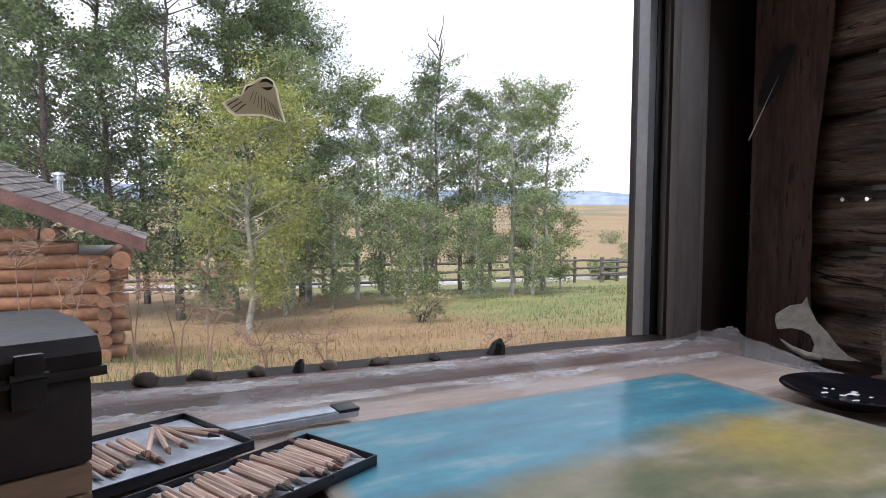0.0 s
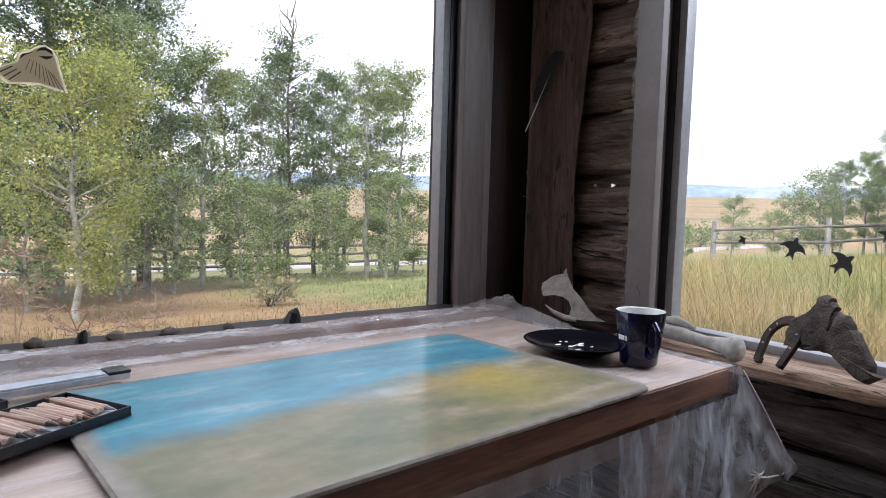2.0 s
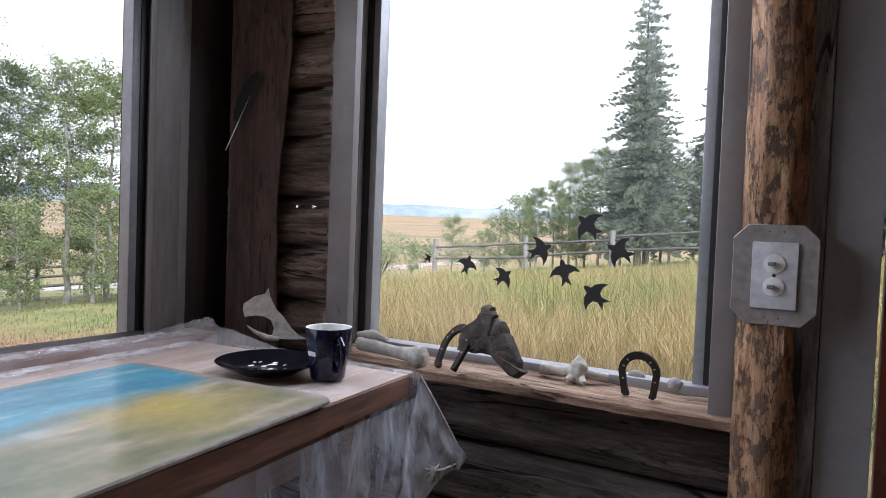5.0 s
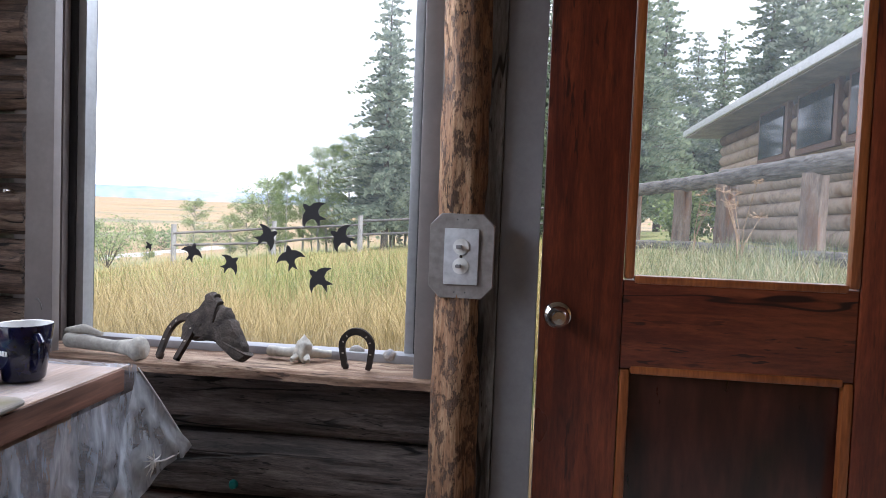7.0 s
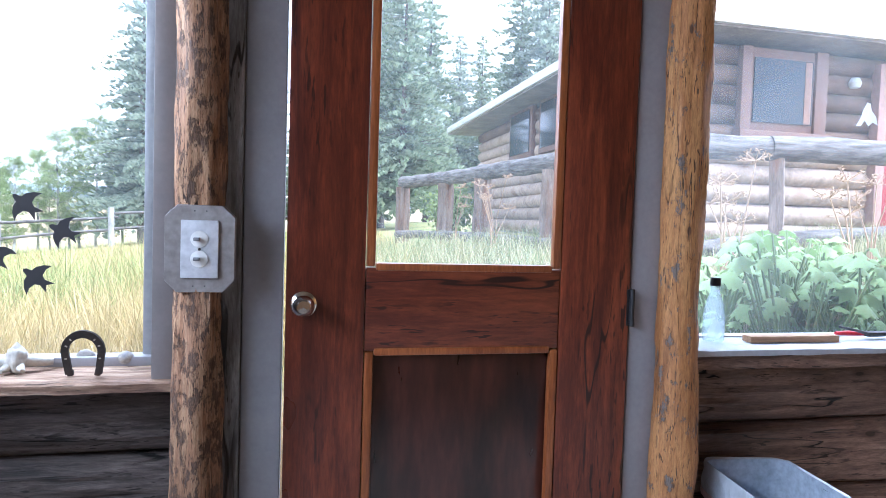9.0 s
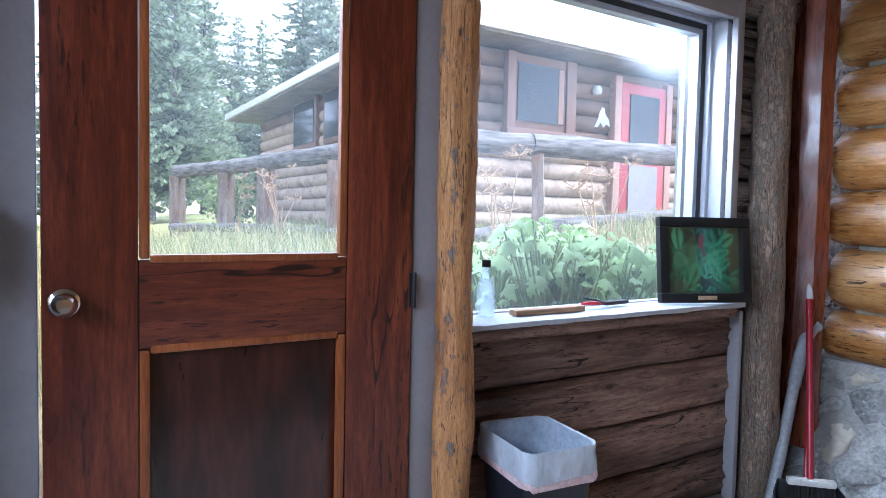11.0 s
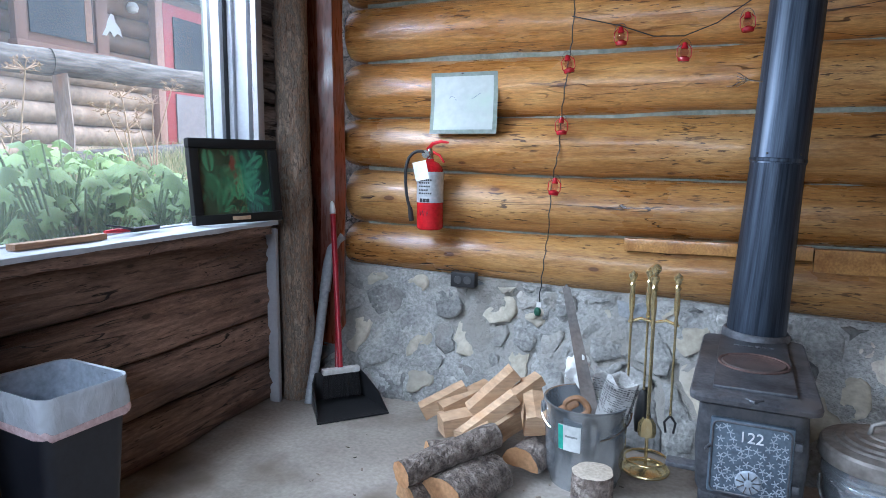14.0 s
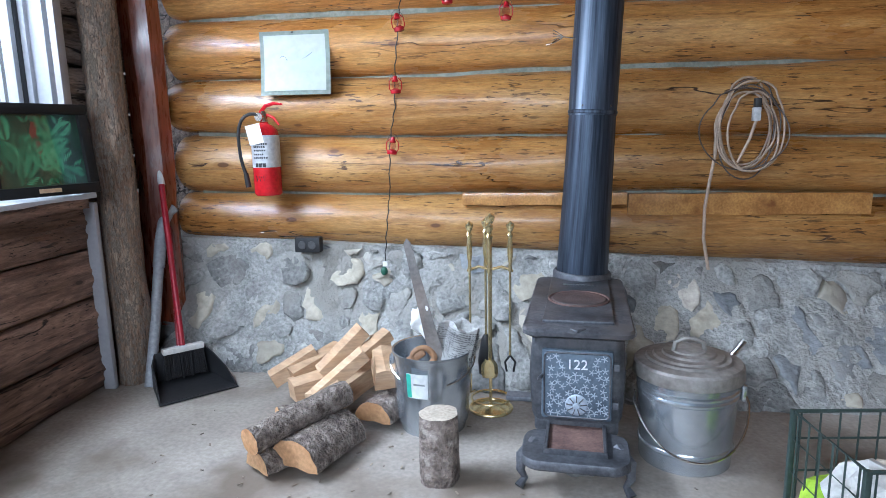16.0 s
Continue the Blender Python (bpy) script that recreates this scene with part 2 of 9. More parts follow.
def leaf_mat(name, c1, c2, thru=0.35):
    """Leaves: each with its own green, partly lit from behind."""
    mat, nn, ll, p = node_mat(name)
    out = nn["Material Output"]
    g = nn.new("ShaderNodeNewGeometry")
    ramp = nn.new("ShaderNodeValToRGB")
    ramp.color_ramp.elements[0].color, ramp.color_ramp.elements[1].color = (*c1, 1), (*c2, 1)
    ll.new(g.outputs["Random Per Island"], ramp.inputs[0])
    ll.new(ramp.outputs[0], p.inputs["Base Color"])
    p.inputs["Roughness"].default_value = 0.55
    tl = nn.new("ShaderNodeBsdfTranslucent")
    ll.new(ramp.outputs[0], tl.inputs[0])
    mx = nn.new("ShaderNodeMixShader")
    mx.inputs[0].default_value = thru
    ll.new(p.outputs[0], mx.inputs[1])
    ll.new(tl.outputs[0], mx.inputs[2])
    ll.new(mx.outputs[0], out.inputs["Surface"])
    return mat


def log_wood(name, dark, mid, light, axis, crack=(0.05, 0.025, 0.015), knot=(0.13, 0.05, 0.02), rough=0.45, bark=None, bark_at=0.55, knots=0.1, bump=0.5, coat=0.0, vary=0.12, cut=0.012, scale=1.0):
    """Round or hewn timber: grain along one axis, drying cracks, knots and, if asked for, clinging bark."""
    mat, nn, ll, p = node_mat(name)
    tc, info = nn.new("ShaderNodeTexCoord"), nn.new("ShaderNodeObjectInfo")

    def coords(along, across):
        mp = nn.new("ShaderNodeMapping")
        mp.inputs["Scale"].default_value = [along if k == axis else across for k in range(3)]
        ll.new(tc.outputs["Object"], mp.inputs["Vector"])
        sh = nn.new("ShaderNodeVectorMath")
        sh.operation = "MULTIPLY_ADD"
        ll.new(info.outputs["Random"], sh.inputs[0])
        sh.inputs[1].default_value = (37, 23, 29)
        ll.new(mp.outputs[0], sh.inputs[2])
        return sh.outputs[0]

    def tex(along, across, detail=5, rgh=0.6, twist=0.0):
        t = nn.new("ShaderNodeTexNoise")
        t.inputs["Scale"].default_value, t.inputs["Detail"].default_value, t.inputs["Roughness"].default_value, t.inputs["Distortion"].default_value = scale, detail, rgh, twist
        ll.new(coords(along, across), t.inputs["Vector"])
        return t.outputs[0]

    def calc(op, a, b=0.5, c=None):
        m = nn.new("ShaderNodeMath")
        m.operation, m.use_clamp = op, op in ("SUBTRACT", "ADD")
        for k, q in enumerate((a, b) if c is None else (a, b, c)):
            if isinstance(q, (int, float)):
                m.inputs[k].default_value = q
            else:
                ll.new(q, m.inputs[k])
        return m.outputs[0]

    def span(src, lo, hi, a=0.0, b=1.0):
        m = nn.new("ShaderNodeMapRange")
        m.interpolation_type = "SMOOTHSTEP"
        for k, q in zip(("From Min", "From Max", "To Min", "To Max"), (lo, hi, a, b)):
            m.inputs[k].default_value = q
        ll.new(src, m.inputs["Value"])
        return m.outputs[0]

    def mix(f, a, b, kind="MIX"):
        m = nn.new("ShaderNodeMixRGB")
        m.blend_type = kind
        for k, q in enumerate((f, a, b)):
            if isinstance(q, tuple):
                m.inputs[k].default_value = (*q, 1)
            elif isinstance(q, float):
                m.inputs[k].default_value = q
            else:
                ll.new(q, m.inputs[k])
        return m.outputs[0]

    big, grain, fine = tex(0.9, 3.0, 4), tex(2.6, 30.0, 7, 0.7, 0.5), tex(22.0, 130.0, 5, 0.7)
    ramp = nn.new("ShaderNodeValToRGB")
    ramp.color_ramp.elements.new(0.5)
    for e, (q, c) in zip(ramp.color_ramp.elements, ((0.4, dark), (0.5, mid), (0.6, light))):
        e.position, e.color = q, (*c, 1)
    ll.new(calc("MULTIPLY_ADD", grain, 0.55, calc("MULTIPLY", big, 0.45)), ramp.inputs[0])
    col = mix(0.75, ramp.outputs[0], fine, "OVERLAY")
    vor = nn.new("ShaderNodeTexVoronoi")
    vor.inputs["Scale"].default_value = scale
    ll.new(coords(2.7, 6.4), vor.inputs["Vector"])
    kn = span(vor.outputs["Distance"], knots * 0.7, knots, 0.9, 0.0)
    halo = span(vor.outputs["Distance"], knots, knots * 1.9, 0.5, 0.0)
    col = mix(halo, col, dark)
    col = mix(kn, col, knot)
    line = tex(0.7, 7.0, 3, 0.55, 0.2)
    gap = span(calc("ABSOLUTE", difference(nn, ll, line, 0.52)), cut * 0.35, cut, 1.0, 0.0)
    gap = calc("MULTIPLY", gap, span(tex(1.3, 2.5, 3), 0.45, 0.56))
    col = mix(gap, col, crack)
    col = mix(span(tex(4.0, 36.0, 4, 0.7), 0.6, 0.69, 0.0, 0.75), col, crack)
    fleck = calc("MULTIPLY", span(tex(13.0, 90.0, 2), 0.6, 0.66, 0.0, 0.9), span(tex(2.0, 5.0, 3), 0.46, 0.56))
    col = mix(fleck, col, crack)
    col = mix(span(tex(2.2, 8.0, 6, 0.75), 0.56, 0.68, 0.0, 0.55), col, dark)
    height = calc("MULTIPLY_ADD", grain, 0.5, calc("MULTIPLY", fine, 0.35))
    if bark:
        patch = tex(7.0, 14.0, 8, 0.75)
        bm_ = span(patch, bark_at - 0.03, bark_at + 0.04)
        bt = mix(span(fine, 0.35, 0.65), tuple(a * 0.65 for a in bark), tuple(min(1, a * 1.4) for a in bark))
        col = mix(bm_, col, bt)
        height = calc("MULTIPLY_ADD", bm_, 0.35, height)
    height = calc("MULTIPLY_ADD", gap, -1.2, height)
    hs = nn.new("ShaderNodeHueSaturation")
    ll.new(span(info.outputs["Random"], 0.0, 1.0, 1 - vary, 1 + vary), hs.inputs["Value"])
    ll.new(col, hs.inputs["Color"])
    ll.new(hs.outputs[0], p.inputs["Base Color"])
    ll.new(span(big, 0.3, 0.7, rough * 0.75, min(1.0, rough * 1.35)), p.inputs["Roughness"])
    p.inputs["Coat Weight"].default_value, p.inputs["Coat Roughness"].default_value = coat, 0.25
    bp = nn.new("ShaderNodeBump")
    bp.inputs["Strength"].default_value, bp.inputs["Distance"].default_value = bump, 0.006
    ll.new(height, bp.inputs["Height"])
    ll.new(bp.outputs[0], p.inputs["Normal"])
    return mat


def difference(nn, ll, src, value):
    m = nn.new("ShaderNodeMath")
    m.operation = "SUBTRACT"
    ll.new(src, m.inputs[0])
    m.inputs[1].default_value = value
    return m.outputs[0]


GOLD_LOG = log_wood("varnished_log", (0.32, 0.13, 0.03), (0.45, 0.216, 0.06), (0.55, 0.305, 0.105), 0, (0.06, 0.024, 0.01), (0.13, 0.045, 0.014), 0.3, knots=0.1, bump=0.9, coat=0.42, vary=0.2, cut=0.005, scale=1.15)
CHINK = surf("chinking_mortar", (0.17, 0.18, 0.145), (0.29, 0.3, 0.25), 9, rough=0.9, bump=0.6, dirt=(0.36, 0.36, 0.32), dirt_at=0.68)
MORTAR = surf("grey_mortar", (0.25, 0.25, 0.24), (0.43, 0.425, 0.405), 8, rough=0.95, bump=1.0, dist=0.022, dirt=(0.28, 0.265, 0.24), dirt_at=0.58, fine=9, mottle=0.75)
STONE = surf("field_stone", (0.17, 0.17, 0.165), (0.38, 0.375, 0.355), 7, rough=0.9, bump=1.0, dist=0.02, dirt=(0.38, 0.355, 0.315), dirt_at=0.6, vary=0.3, fine=9, mottle=0.75)
STONE_WARM = surf("ochre_stone", (0.38, 0.34, 0.27), (0.52, 0.48, 0.39), 4, rough=0.9, bump=0.6, dist=0.01, dirt=(0.34, 0.31, 0.27), dirt_at=0.6, vary=0.15)
DARK_LOG = log_wood("old_hewn_log", (0.05, 0.038, 0.033), (0.145, 0.112, 0.098), (0.28, 0.23, 0.205), 1, (0.01, 0.008, 0.007), (0.03, 0.02, 0.015), 0.75, knots=0.07, bump=1.0, vary=0.25, cut=0.022, scale=1.5)
DARK_RED_LOG = log_wood("brown_hewn_log", (0.075, 0.041, 0.029), (0.165, 0.097, 0.069), (0.29, 0.182, 0.132), 1, (0.012, 0.008, 0.006), (0.035, 0.02, 0.014), 0.6, knots=0.08, bump=1.0, vary=0.25, cut=0.008, scale=1.4)
MAUVE_PAINT = surf("mauve_grey_paint", (0.2, 0.174, 0.168), (0.24, 0.212, 0.206), 9, rough=0.5, bump=0.1, dirt=(0.15, 0.14, 0.14), dirt_at=0.7, vary=0.06, fine=9, mottle=0.12)
GREY_PAINT = surf("grey_paint", (0.3, 0.295, 0.31), (0.34, 0.335, 0.355), 9, rough=0.5, bump=0.1, dirt=(0.25, 0.24, 0.245), dirt_at=0.72, vary=0.06, fine=9, mottle=0.12)
TAUPE_DARK = surf("dark_sill_stain", (0.02, 0.015, 0.013), (0.055, 0.04, 0.034), 5, (0.6, 5, 5), 0.7, 0.4)
TAUPE = surf("taupe_paint", (0.105, 0.088, 0.083), (0.135, 0.115, 0.108), 3, (3, 3, 0.5), 0.6, 0.15, vary=0.06)
ALU = surf("aluminium_frame", (0.32, 0.33, 0.34), (0.38, 0.39, 0.4), 8, rough=0.45, bump=0.05, metal=0.25, dirt=(0.28, 0.28, 0.28), dirt_at=0.68, vary=0.05, mottle=0.15)
PALE_FRAME = surf("pale_window_paint", (0.42, 0.44, 0.48), (0.49, 0.51, 0.55), 8, rough=0.45, bump=0.05, dirt=(0.42, 0.43, 0.46), dirt_at=0.7, vary=0.04, mottle=0.12)
BROWN_END = log_wood("weathered_log_end", (0.04, 0.025, 0.018), (0.165, 0.108, 0.08), (0.34, 0.25, 0.19), 1, (0.01, 0.007, 0.006), (0.03, 0.02, 0.015), 0.75, knots=0.06, bump=1.0, vary=0.3, cut=0.012, scale=1.7)
ROUGH_BOARD = log_wood("rough_sawn_board", (0.1, 0.088, 0.082), (0.21, 0.195, 0.185), (0.33, 0.315, 0.3), 2, (0.04, 0.035, 0.03), (0.1, 0.085, 0.075), 0.85, knots=0.03, bump=1.0, cut=0.02, scale=1.5)
DOOR_WOOD = log_wood("stained_door_wood", (0.062, 0.0125, 0.0065), (0.13, 0.026, 0.0115), (0.225, 0.054, 0.02), 2, (0.02, 0.005, 0.003), (0.025, 0.006, 0.004), 0.36, knots=0.05, bump=0.12, coat=0.12, cut=0.008)
DOOR_RAIL = log_wood("stained_rail_wood", (0.06, 0.0125, 0.007), (0.125, 0.027, 0.0125), (0.21, 0.052, 0.021), 1, (0.02, 0.006, 0.004), (0.025, 0.007, 0.005), 0.36, knots=0.05, bump=0.12, coat=0.12, cut=0.008)
DOOR_EDGE = surf("orange_door_moulding", (0.19, 0.05, 0.014), (0.33, 0.105, 0.03), 5, (5, 5, 0.6), 0.35, 0.2, coat=0.2)
DOOR_PANEL = surf("dark_door_panel", (0.04, 0.0115, 0.009), (0.085, 0.025, 0.018), 3, (3, 3, 0.7), 0.3, 0.2, dirt=(0.014, 0.005, 0.004), dirt_at=0.52, coat=0.4, dirt_scale=4)
PINE_POST = log_wood("peeled_pine_post", (0.18, 0.08, 0.04), (0.34, 0.175, 0.092), (0.48, 0.295, 0.17), 2, (0.06, 0.034, 0.022), (0.08, 0.04, 0.024), 0.72, (0.125, 0.072, 0.046), 0.525, 0.07, 1.0, 0.0, 0.06, 0.007, 3.1)
ORANGE_POST = log_wood("smooth_orange_post", (0.29, 0.115, 0.036), (0.46, 0.205, 0.07), (0.57, 0.295, 0.112), 2, (0.07, 0.035, 0.02), (0.09, 0.045, 0.028), 0.6, (0.19, 0.15, 0.13), 0.585, 0.08, 0.8, 0.05, 0.06, 0.006, 2.2)
BARK = log_wood("grey_bark", (0.13, 0.075, 0.045), (0.28, 0.185, 0.125), (0.42, 0.33, 0.25), 2, (0.035, 0.025, 0.018), (0.05, 0.036, 0.028), 0.9, (0.2, 0.16, 0.125), 0.5, 0.06, 1.0, 0.0, 0.06, 0.008, 3.4)
RED_POST = surf("red_varnished_timber", (0.17, 0.035, 0.013), (0.4, 0.1, 0.036), 3, (4, 4, 0.5), 0.28, 0.3, dirt=(0.08, 0.02, 0.012), dirt_at=0.6, coat=0.5)
BROWN_BOARD = log_wood("brown_board", (0.05, 0.027, 0.021), (0.1, 0.06, 0.048), (0.155, 0.1, 0.08), 2, (0.03, 0.018, 0.014), (0.045, 0.025, 0.018), 0.6, knots=0.05, bump=0.3)
FLOOR = surf("dusty_concrete", (0.24, 0.205, 0.175), (0.37, 0.33, 0.29), 2.2, rough=0.75, bump=0.3, fine=30, dirt=(0.15, 0.118, 0.09), dirt_at=0.57, dirt_scale=2.6, mottle=0.4)
CEIL = surf("ceiling_boards", (0.13, 0.095, 0.065), (0.23, 0.17, 0.115), 3, (0.5, 5, 5), 0.8, 0.4)
# haze puts veiling glare and sky reflection into the panes, besides dust
PANE = glass_mat("window_pane", haze=0.034)
PANE_DUST_GLARE = glass_mat("dusty_glare_pane", haze=0.054)
SILL_WOOD = log_wood("raw_sill_wood", (0.09, 0.045, 0.027), (0.21, 0.125, 0.08), (0.4, 0.285, 0.2), 1, (0.06, 0.035, 0.025), (0.12, 0.06, 0.03), 0.75, knots=0.1, bump=0.9, cut=0.02, scale=1.4)
STEEL = plain("dark_steel", (0.12, 0.115, 0.11), 0.35, 0.9)
CHROME = plain("polished_metal", (0.75, 0.72, 0.68), 0.16, 1.0)
WHITE = plain("white_plastic", (0.75, 0.74, 0.72), 0.4)
BLACK = plain("black_plastic", (0.02, 0.02, 0.022), 0.45)

# ---- the room ----
XW, XE, YN, YS, ZC = -2.6, 1.58, 1.5, -2.9, 2.35  # inner faces: west, east logs, north, south, ceiling

g = Geo()
nx, ny = 60, 56
for i in range(nx + 1):
    for j in range(ny + 1):
        x, y = -2.8 + 4.75 * i / nx, -3.1 + 4.9 * j / ny
        g.v.append((x, y, 0.004 * frac((x, y, 0), 1.4) + 0.002 * frac((x, y, 3), 7)))
g.f = [(i * (ny + 1) + j, (i + 1) * (ny + 1) + j, (i + 1) * (ny + 1) + j + 1, i * (ny + 1) + j + 1) for i in range(nx) for j in range(ny)]
solo("floor", g, FLOOR, "dusty grey-brown concrete floor", "floor", kind="structure", smooth=60)
# the ceiling stays out of view; its board tone is set for bounce light
solo("ceiling", Geo().box((-0.5, -0.65, ZC + 0.05), (4.62, 5.0, 0.1)), CEIL, "dark board ceiling", "ceiling", kind="structure")


def hewn_wall(name, label, logs, axis, face, depth, seed, mat=DARK_LOG):
    """Hewn logs stacked into a piece of wall: each log (along0, along1, z0, z1)."""
    root = thing(name, label, "wall", kind="structure")
    for k, (a0, a1, z0, z1) in enumerate(logs):
        rings, seg = [], max(4, int(abs(a1 - a0) * 14))
        for i in range(seg + 1):
            a = a0 + (a1 - a0) * i / seg
            ring = []
            for t in range(14):
                u = t / 13
                z = z0 + 0.006 + (z1 - z0 - 0.012) * u
                out = 0.03 * math.sin(math.pi * u) ** 0.5 + 0.012 * frac((a * 1.5, u * 3, k + seed), 2.0) + 0.006 * frac((a * 2, u * 30, k * 3 + seed), 1.0)
                ring.append((face - out, a, z) if axis == "x" else (a, face - out, z))
            b = face + depth
            ring += [(b, a, z1 - 0.006), (b, a, z0 + 0.006)] if axis == "x" else [(a, b, z1 - 0.006), (a, b, z0 + 0.006)]
            rings.append(ring)
        part("log", Geo().rings(rings), mat, root, smooth=50)
    gg = Geo()
    a0, a1 = min(q[0] for q in logs), max(q[1] for q in logs)
    z0, z1 = min(q[2] for q in logs), max(q[3] for q in logs)
    if axis == "x":
        gg.box((face + 0.02 + depth / 2, (a0 + a1) / 2, (z0 + z1) / 2), (depth - 0.02, a1 - a0 - 0.004, z1 - z0 - 0.004))
    else:
        gg.box(((a0 + a1) / 2, face + 0.02 + depth / 2, (z0 + z1) / 2), (a1 - a0 - 0.004, depth - 0.02, z1 - z0 - 0.004))
    part("chinking", gg, CHINK, root, smooth=0)
    return root


def stack(a0, a1, z0, z1, n, seed):
    """n logs of uneven height between two levels."""
    rnd = random.Random(seed)
    w = [1 + rnd.uniform(-0.14, 0.14) for _ in range(n)]
    z, out = z0, []
    for q in w:
        out.append((a0, a1, z, z + (z1 - z0) * q / sum(w)))
        z = out[-1][3]
    return out


# east wall: under the two windows, beside the north corner, over the openings
hewn_wall("wall_east_1", "dark weathered hewn logs under the window sill", stack(0.05, 1.62, 0.0, 0.735, 4, 2), "x", 1.6, 0.2, 1.0)
hewn_wall("wall_east_2", "dark brown hewn logs under the yard window", stack(-2.75, -0.96, 0.0, 0.775, 4, 5), "x", 1.62, 0.18, 2.0, DARK_RED_LOG)
hewn_wall("wall_east_3", "dark weathered log ends beside the corner", stack(1.165, 1.62, 0.735, ZC, 11, 9), "x", 1.535, 0.2, 3.0, BROWN_END)
hewn_wall("wall_east_4", "dark log wall over door and windows", stack(-2.75, 1.14, 1.9, ZC, 3, 11), "x", 1.56, 0.2, 4.0)
hewn_wall("wall_east_5", "dark logs beside the yard window", stack(-2.75, -2.27, 0.775, 1.9, 7, 13), "x", 1.6, 0.2, 5.0)
# north wall
hewn_wall("wall_north_1", "dark hewn logs below the north window", stack(XW, 1.53, 0.0, 0.74, 4, 21), "y", 1.53, 0.16, 6.0)
hewn_wall("wall_north_2", "dark hewn logs over the north window", stack(XW, 1.53, 1.92, ZC, 3, 22), "y", 1.53, 0.16, 7.0)
hewn_wall("wall_north_3", "dark hewn logs west of the north window", stack(XW, -0.86, 0.74, 1.92, 7, 23), "y", 1.53, 0.16, 8.0)
solo("wall_north_4", Geo().box((1.41, 1.6, 1.33), (0.26, 0.22, 1.18), 0.01), surf("black_brown_timber", (0.012, 0.008, 0.007), (0.04, 0.022, 0.018), 4, (4, 4, 0.6), 0.7, 0.5), "black-brown corner timber beside the north window", "wall", kind="structure")
# unseen wall that closes the room, coloured to bounce light onto the door
solo("wall_west", Geo().box((XW - 0.1, -0.65, 1.2), (0.2, 5.2, 2.4)), surf("bounce_wall_boards", (0.26, 0.12, 0.04), (0.38, 0.2, 0.075), 3, (5, 5, 0.5), 0.5, 0.3), "plain unseen wooden wall toned to bounce light", "wall", kind="structure")


def window(name, label, axis, face, glass, a0, a1, z0, z1, trim, pane, paint=None, pale=False):
    """A window: grey trim boards inside, a metal frame in three steps and a pane. axis: the wall's normal."""
    root = thing(name, label, "window", kind="structure")

    def slab(u0, u1, w0, w1, d0, d1, bev=0.003):
        c, s = ((u0 + u1) / 2, (d0 + d1) / 2, (w0 + w1) / 2), (abs(u1 - u0), abs(d1 - d0), abs(w1 - w0))
        return Geo().box(c if axis == "y" else (c[1], c[0], c[2]), s if axis == "y" else (s[1], s[0], s[2]), bev)

    t = trim
    for u0, u1, w0, w1 in ((a0 - t[0] + t[2], a0 + t[2], z0 + 0.001, z1 + 0.07), (a1 - t[3], a1 + t[1] - t[3], z0 + 0.001, z1 + 0.07), (a0 + t[2] + 0.001, a1 - t[3] - 0.001, z1 - 0.02, z1 + 0.068)):
        part("trim_board", slab(u0, u1, w0, w1, face, face + 0.025), paint or MAUVE_PAINT, root, "painted trim board")
    for u0, u1, w0, w1 in ((a0 - 0.045, a0 - 0.001, z0, z1 + 0.04), (a1 + 0.001, a1 + 0.045, z0, z1 + 0.04), (a0, a1, z1 + 0.001, z1 + 0.04)):
        part("jamb", slab(u0, u1, w0, w1, face + 0.045, glass + 0.1), PALE_FRAME if pale else MAUVE_PAINT, root, "painted jamb")
    steps = ((0.0, 0.018, 0.045, -0.05), (0.018, 0.04, 0.02, -0.03), (0.04, 0.062, 0.05, -0.008))
    for k, (i0, i1, b0, b1) in enumerate(steps):
        mt = (PALE_FRAME, BLACK, PALE_FRAME)[k] if pale else (MAUVE_PAINT, BLACK, ALU)[k]
        d0, d1 = glass + b1 - 0.02 * (k == 2), glass + (0.045 if k < 2 else 0.012)
        for u0, u1 in ((a0 + i0, a0 + i1), (a1 - i1, a1 - i0)):
            part("frame_strip", slab(u0, u1, z0 + i1 * 0.4, z1 - i1, d0, d1, 0.002), mt, root)
        for w0, w1 in ((z0 + i0 * 0.4, z0 + i1 * 0.4), (z1 - i1, z1 - i0)):
            part("frame_strip", slab(a0 + i0, a1 - i0, w0, w1, d0 - 0.001, d1 - 0.001, 0.002), mt, root)
    ob = part("pane", slab(a0 + 0.05, a1 - 0.05, z0 + 0.02, z1 - 0.05, glass, glass + 0.005, 0), pane, root, smooth=0)
    ob.visible_shadow = False
    return root


window("window_1", "large north window with a grey painted frame", "y", 1.44, 1.6, -0.8, 1.283, 0.755, 1.92, (0.05, 0.075, 0.0, 0.089), PANE, TAUPE)
window("window_2", "east window with grey painted frame and bird stickers", "x", 1.5, 1.68, 0.199, 1.175, 0.735, 1.9, (0.042, 0.072, 0.012, 0.097), PANE)
window("window_3", "dusty yard window with a pale metal frame", "x", 1.53, 1.68, -2.245, -1.04, 0.785, 1.88, (0.04, 0.05, 0.0, 0.0), PANE_DUST_GLARE, GREY_PAINT, True)

# posts of round timber, from floor to ceiling
def post(name, label, x, y, r, seed, mat, amp, flat=1.0):
    rings = log_rings((x, y, 0.0), (x, y, ZC), r, r * 0.96, seed, 90, 26, amp, 0.012, flat, 0.0)
    solo(name, Geo().rings(rings), mat, label, "post", smooth=60, kind="structure")


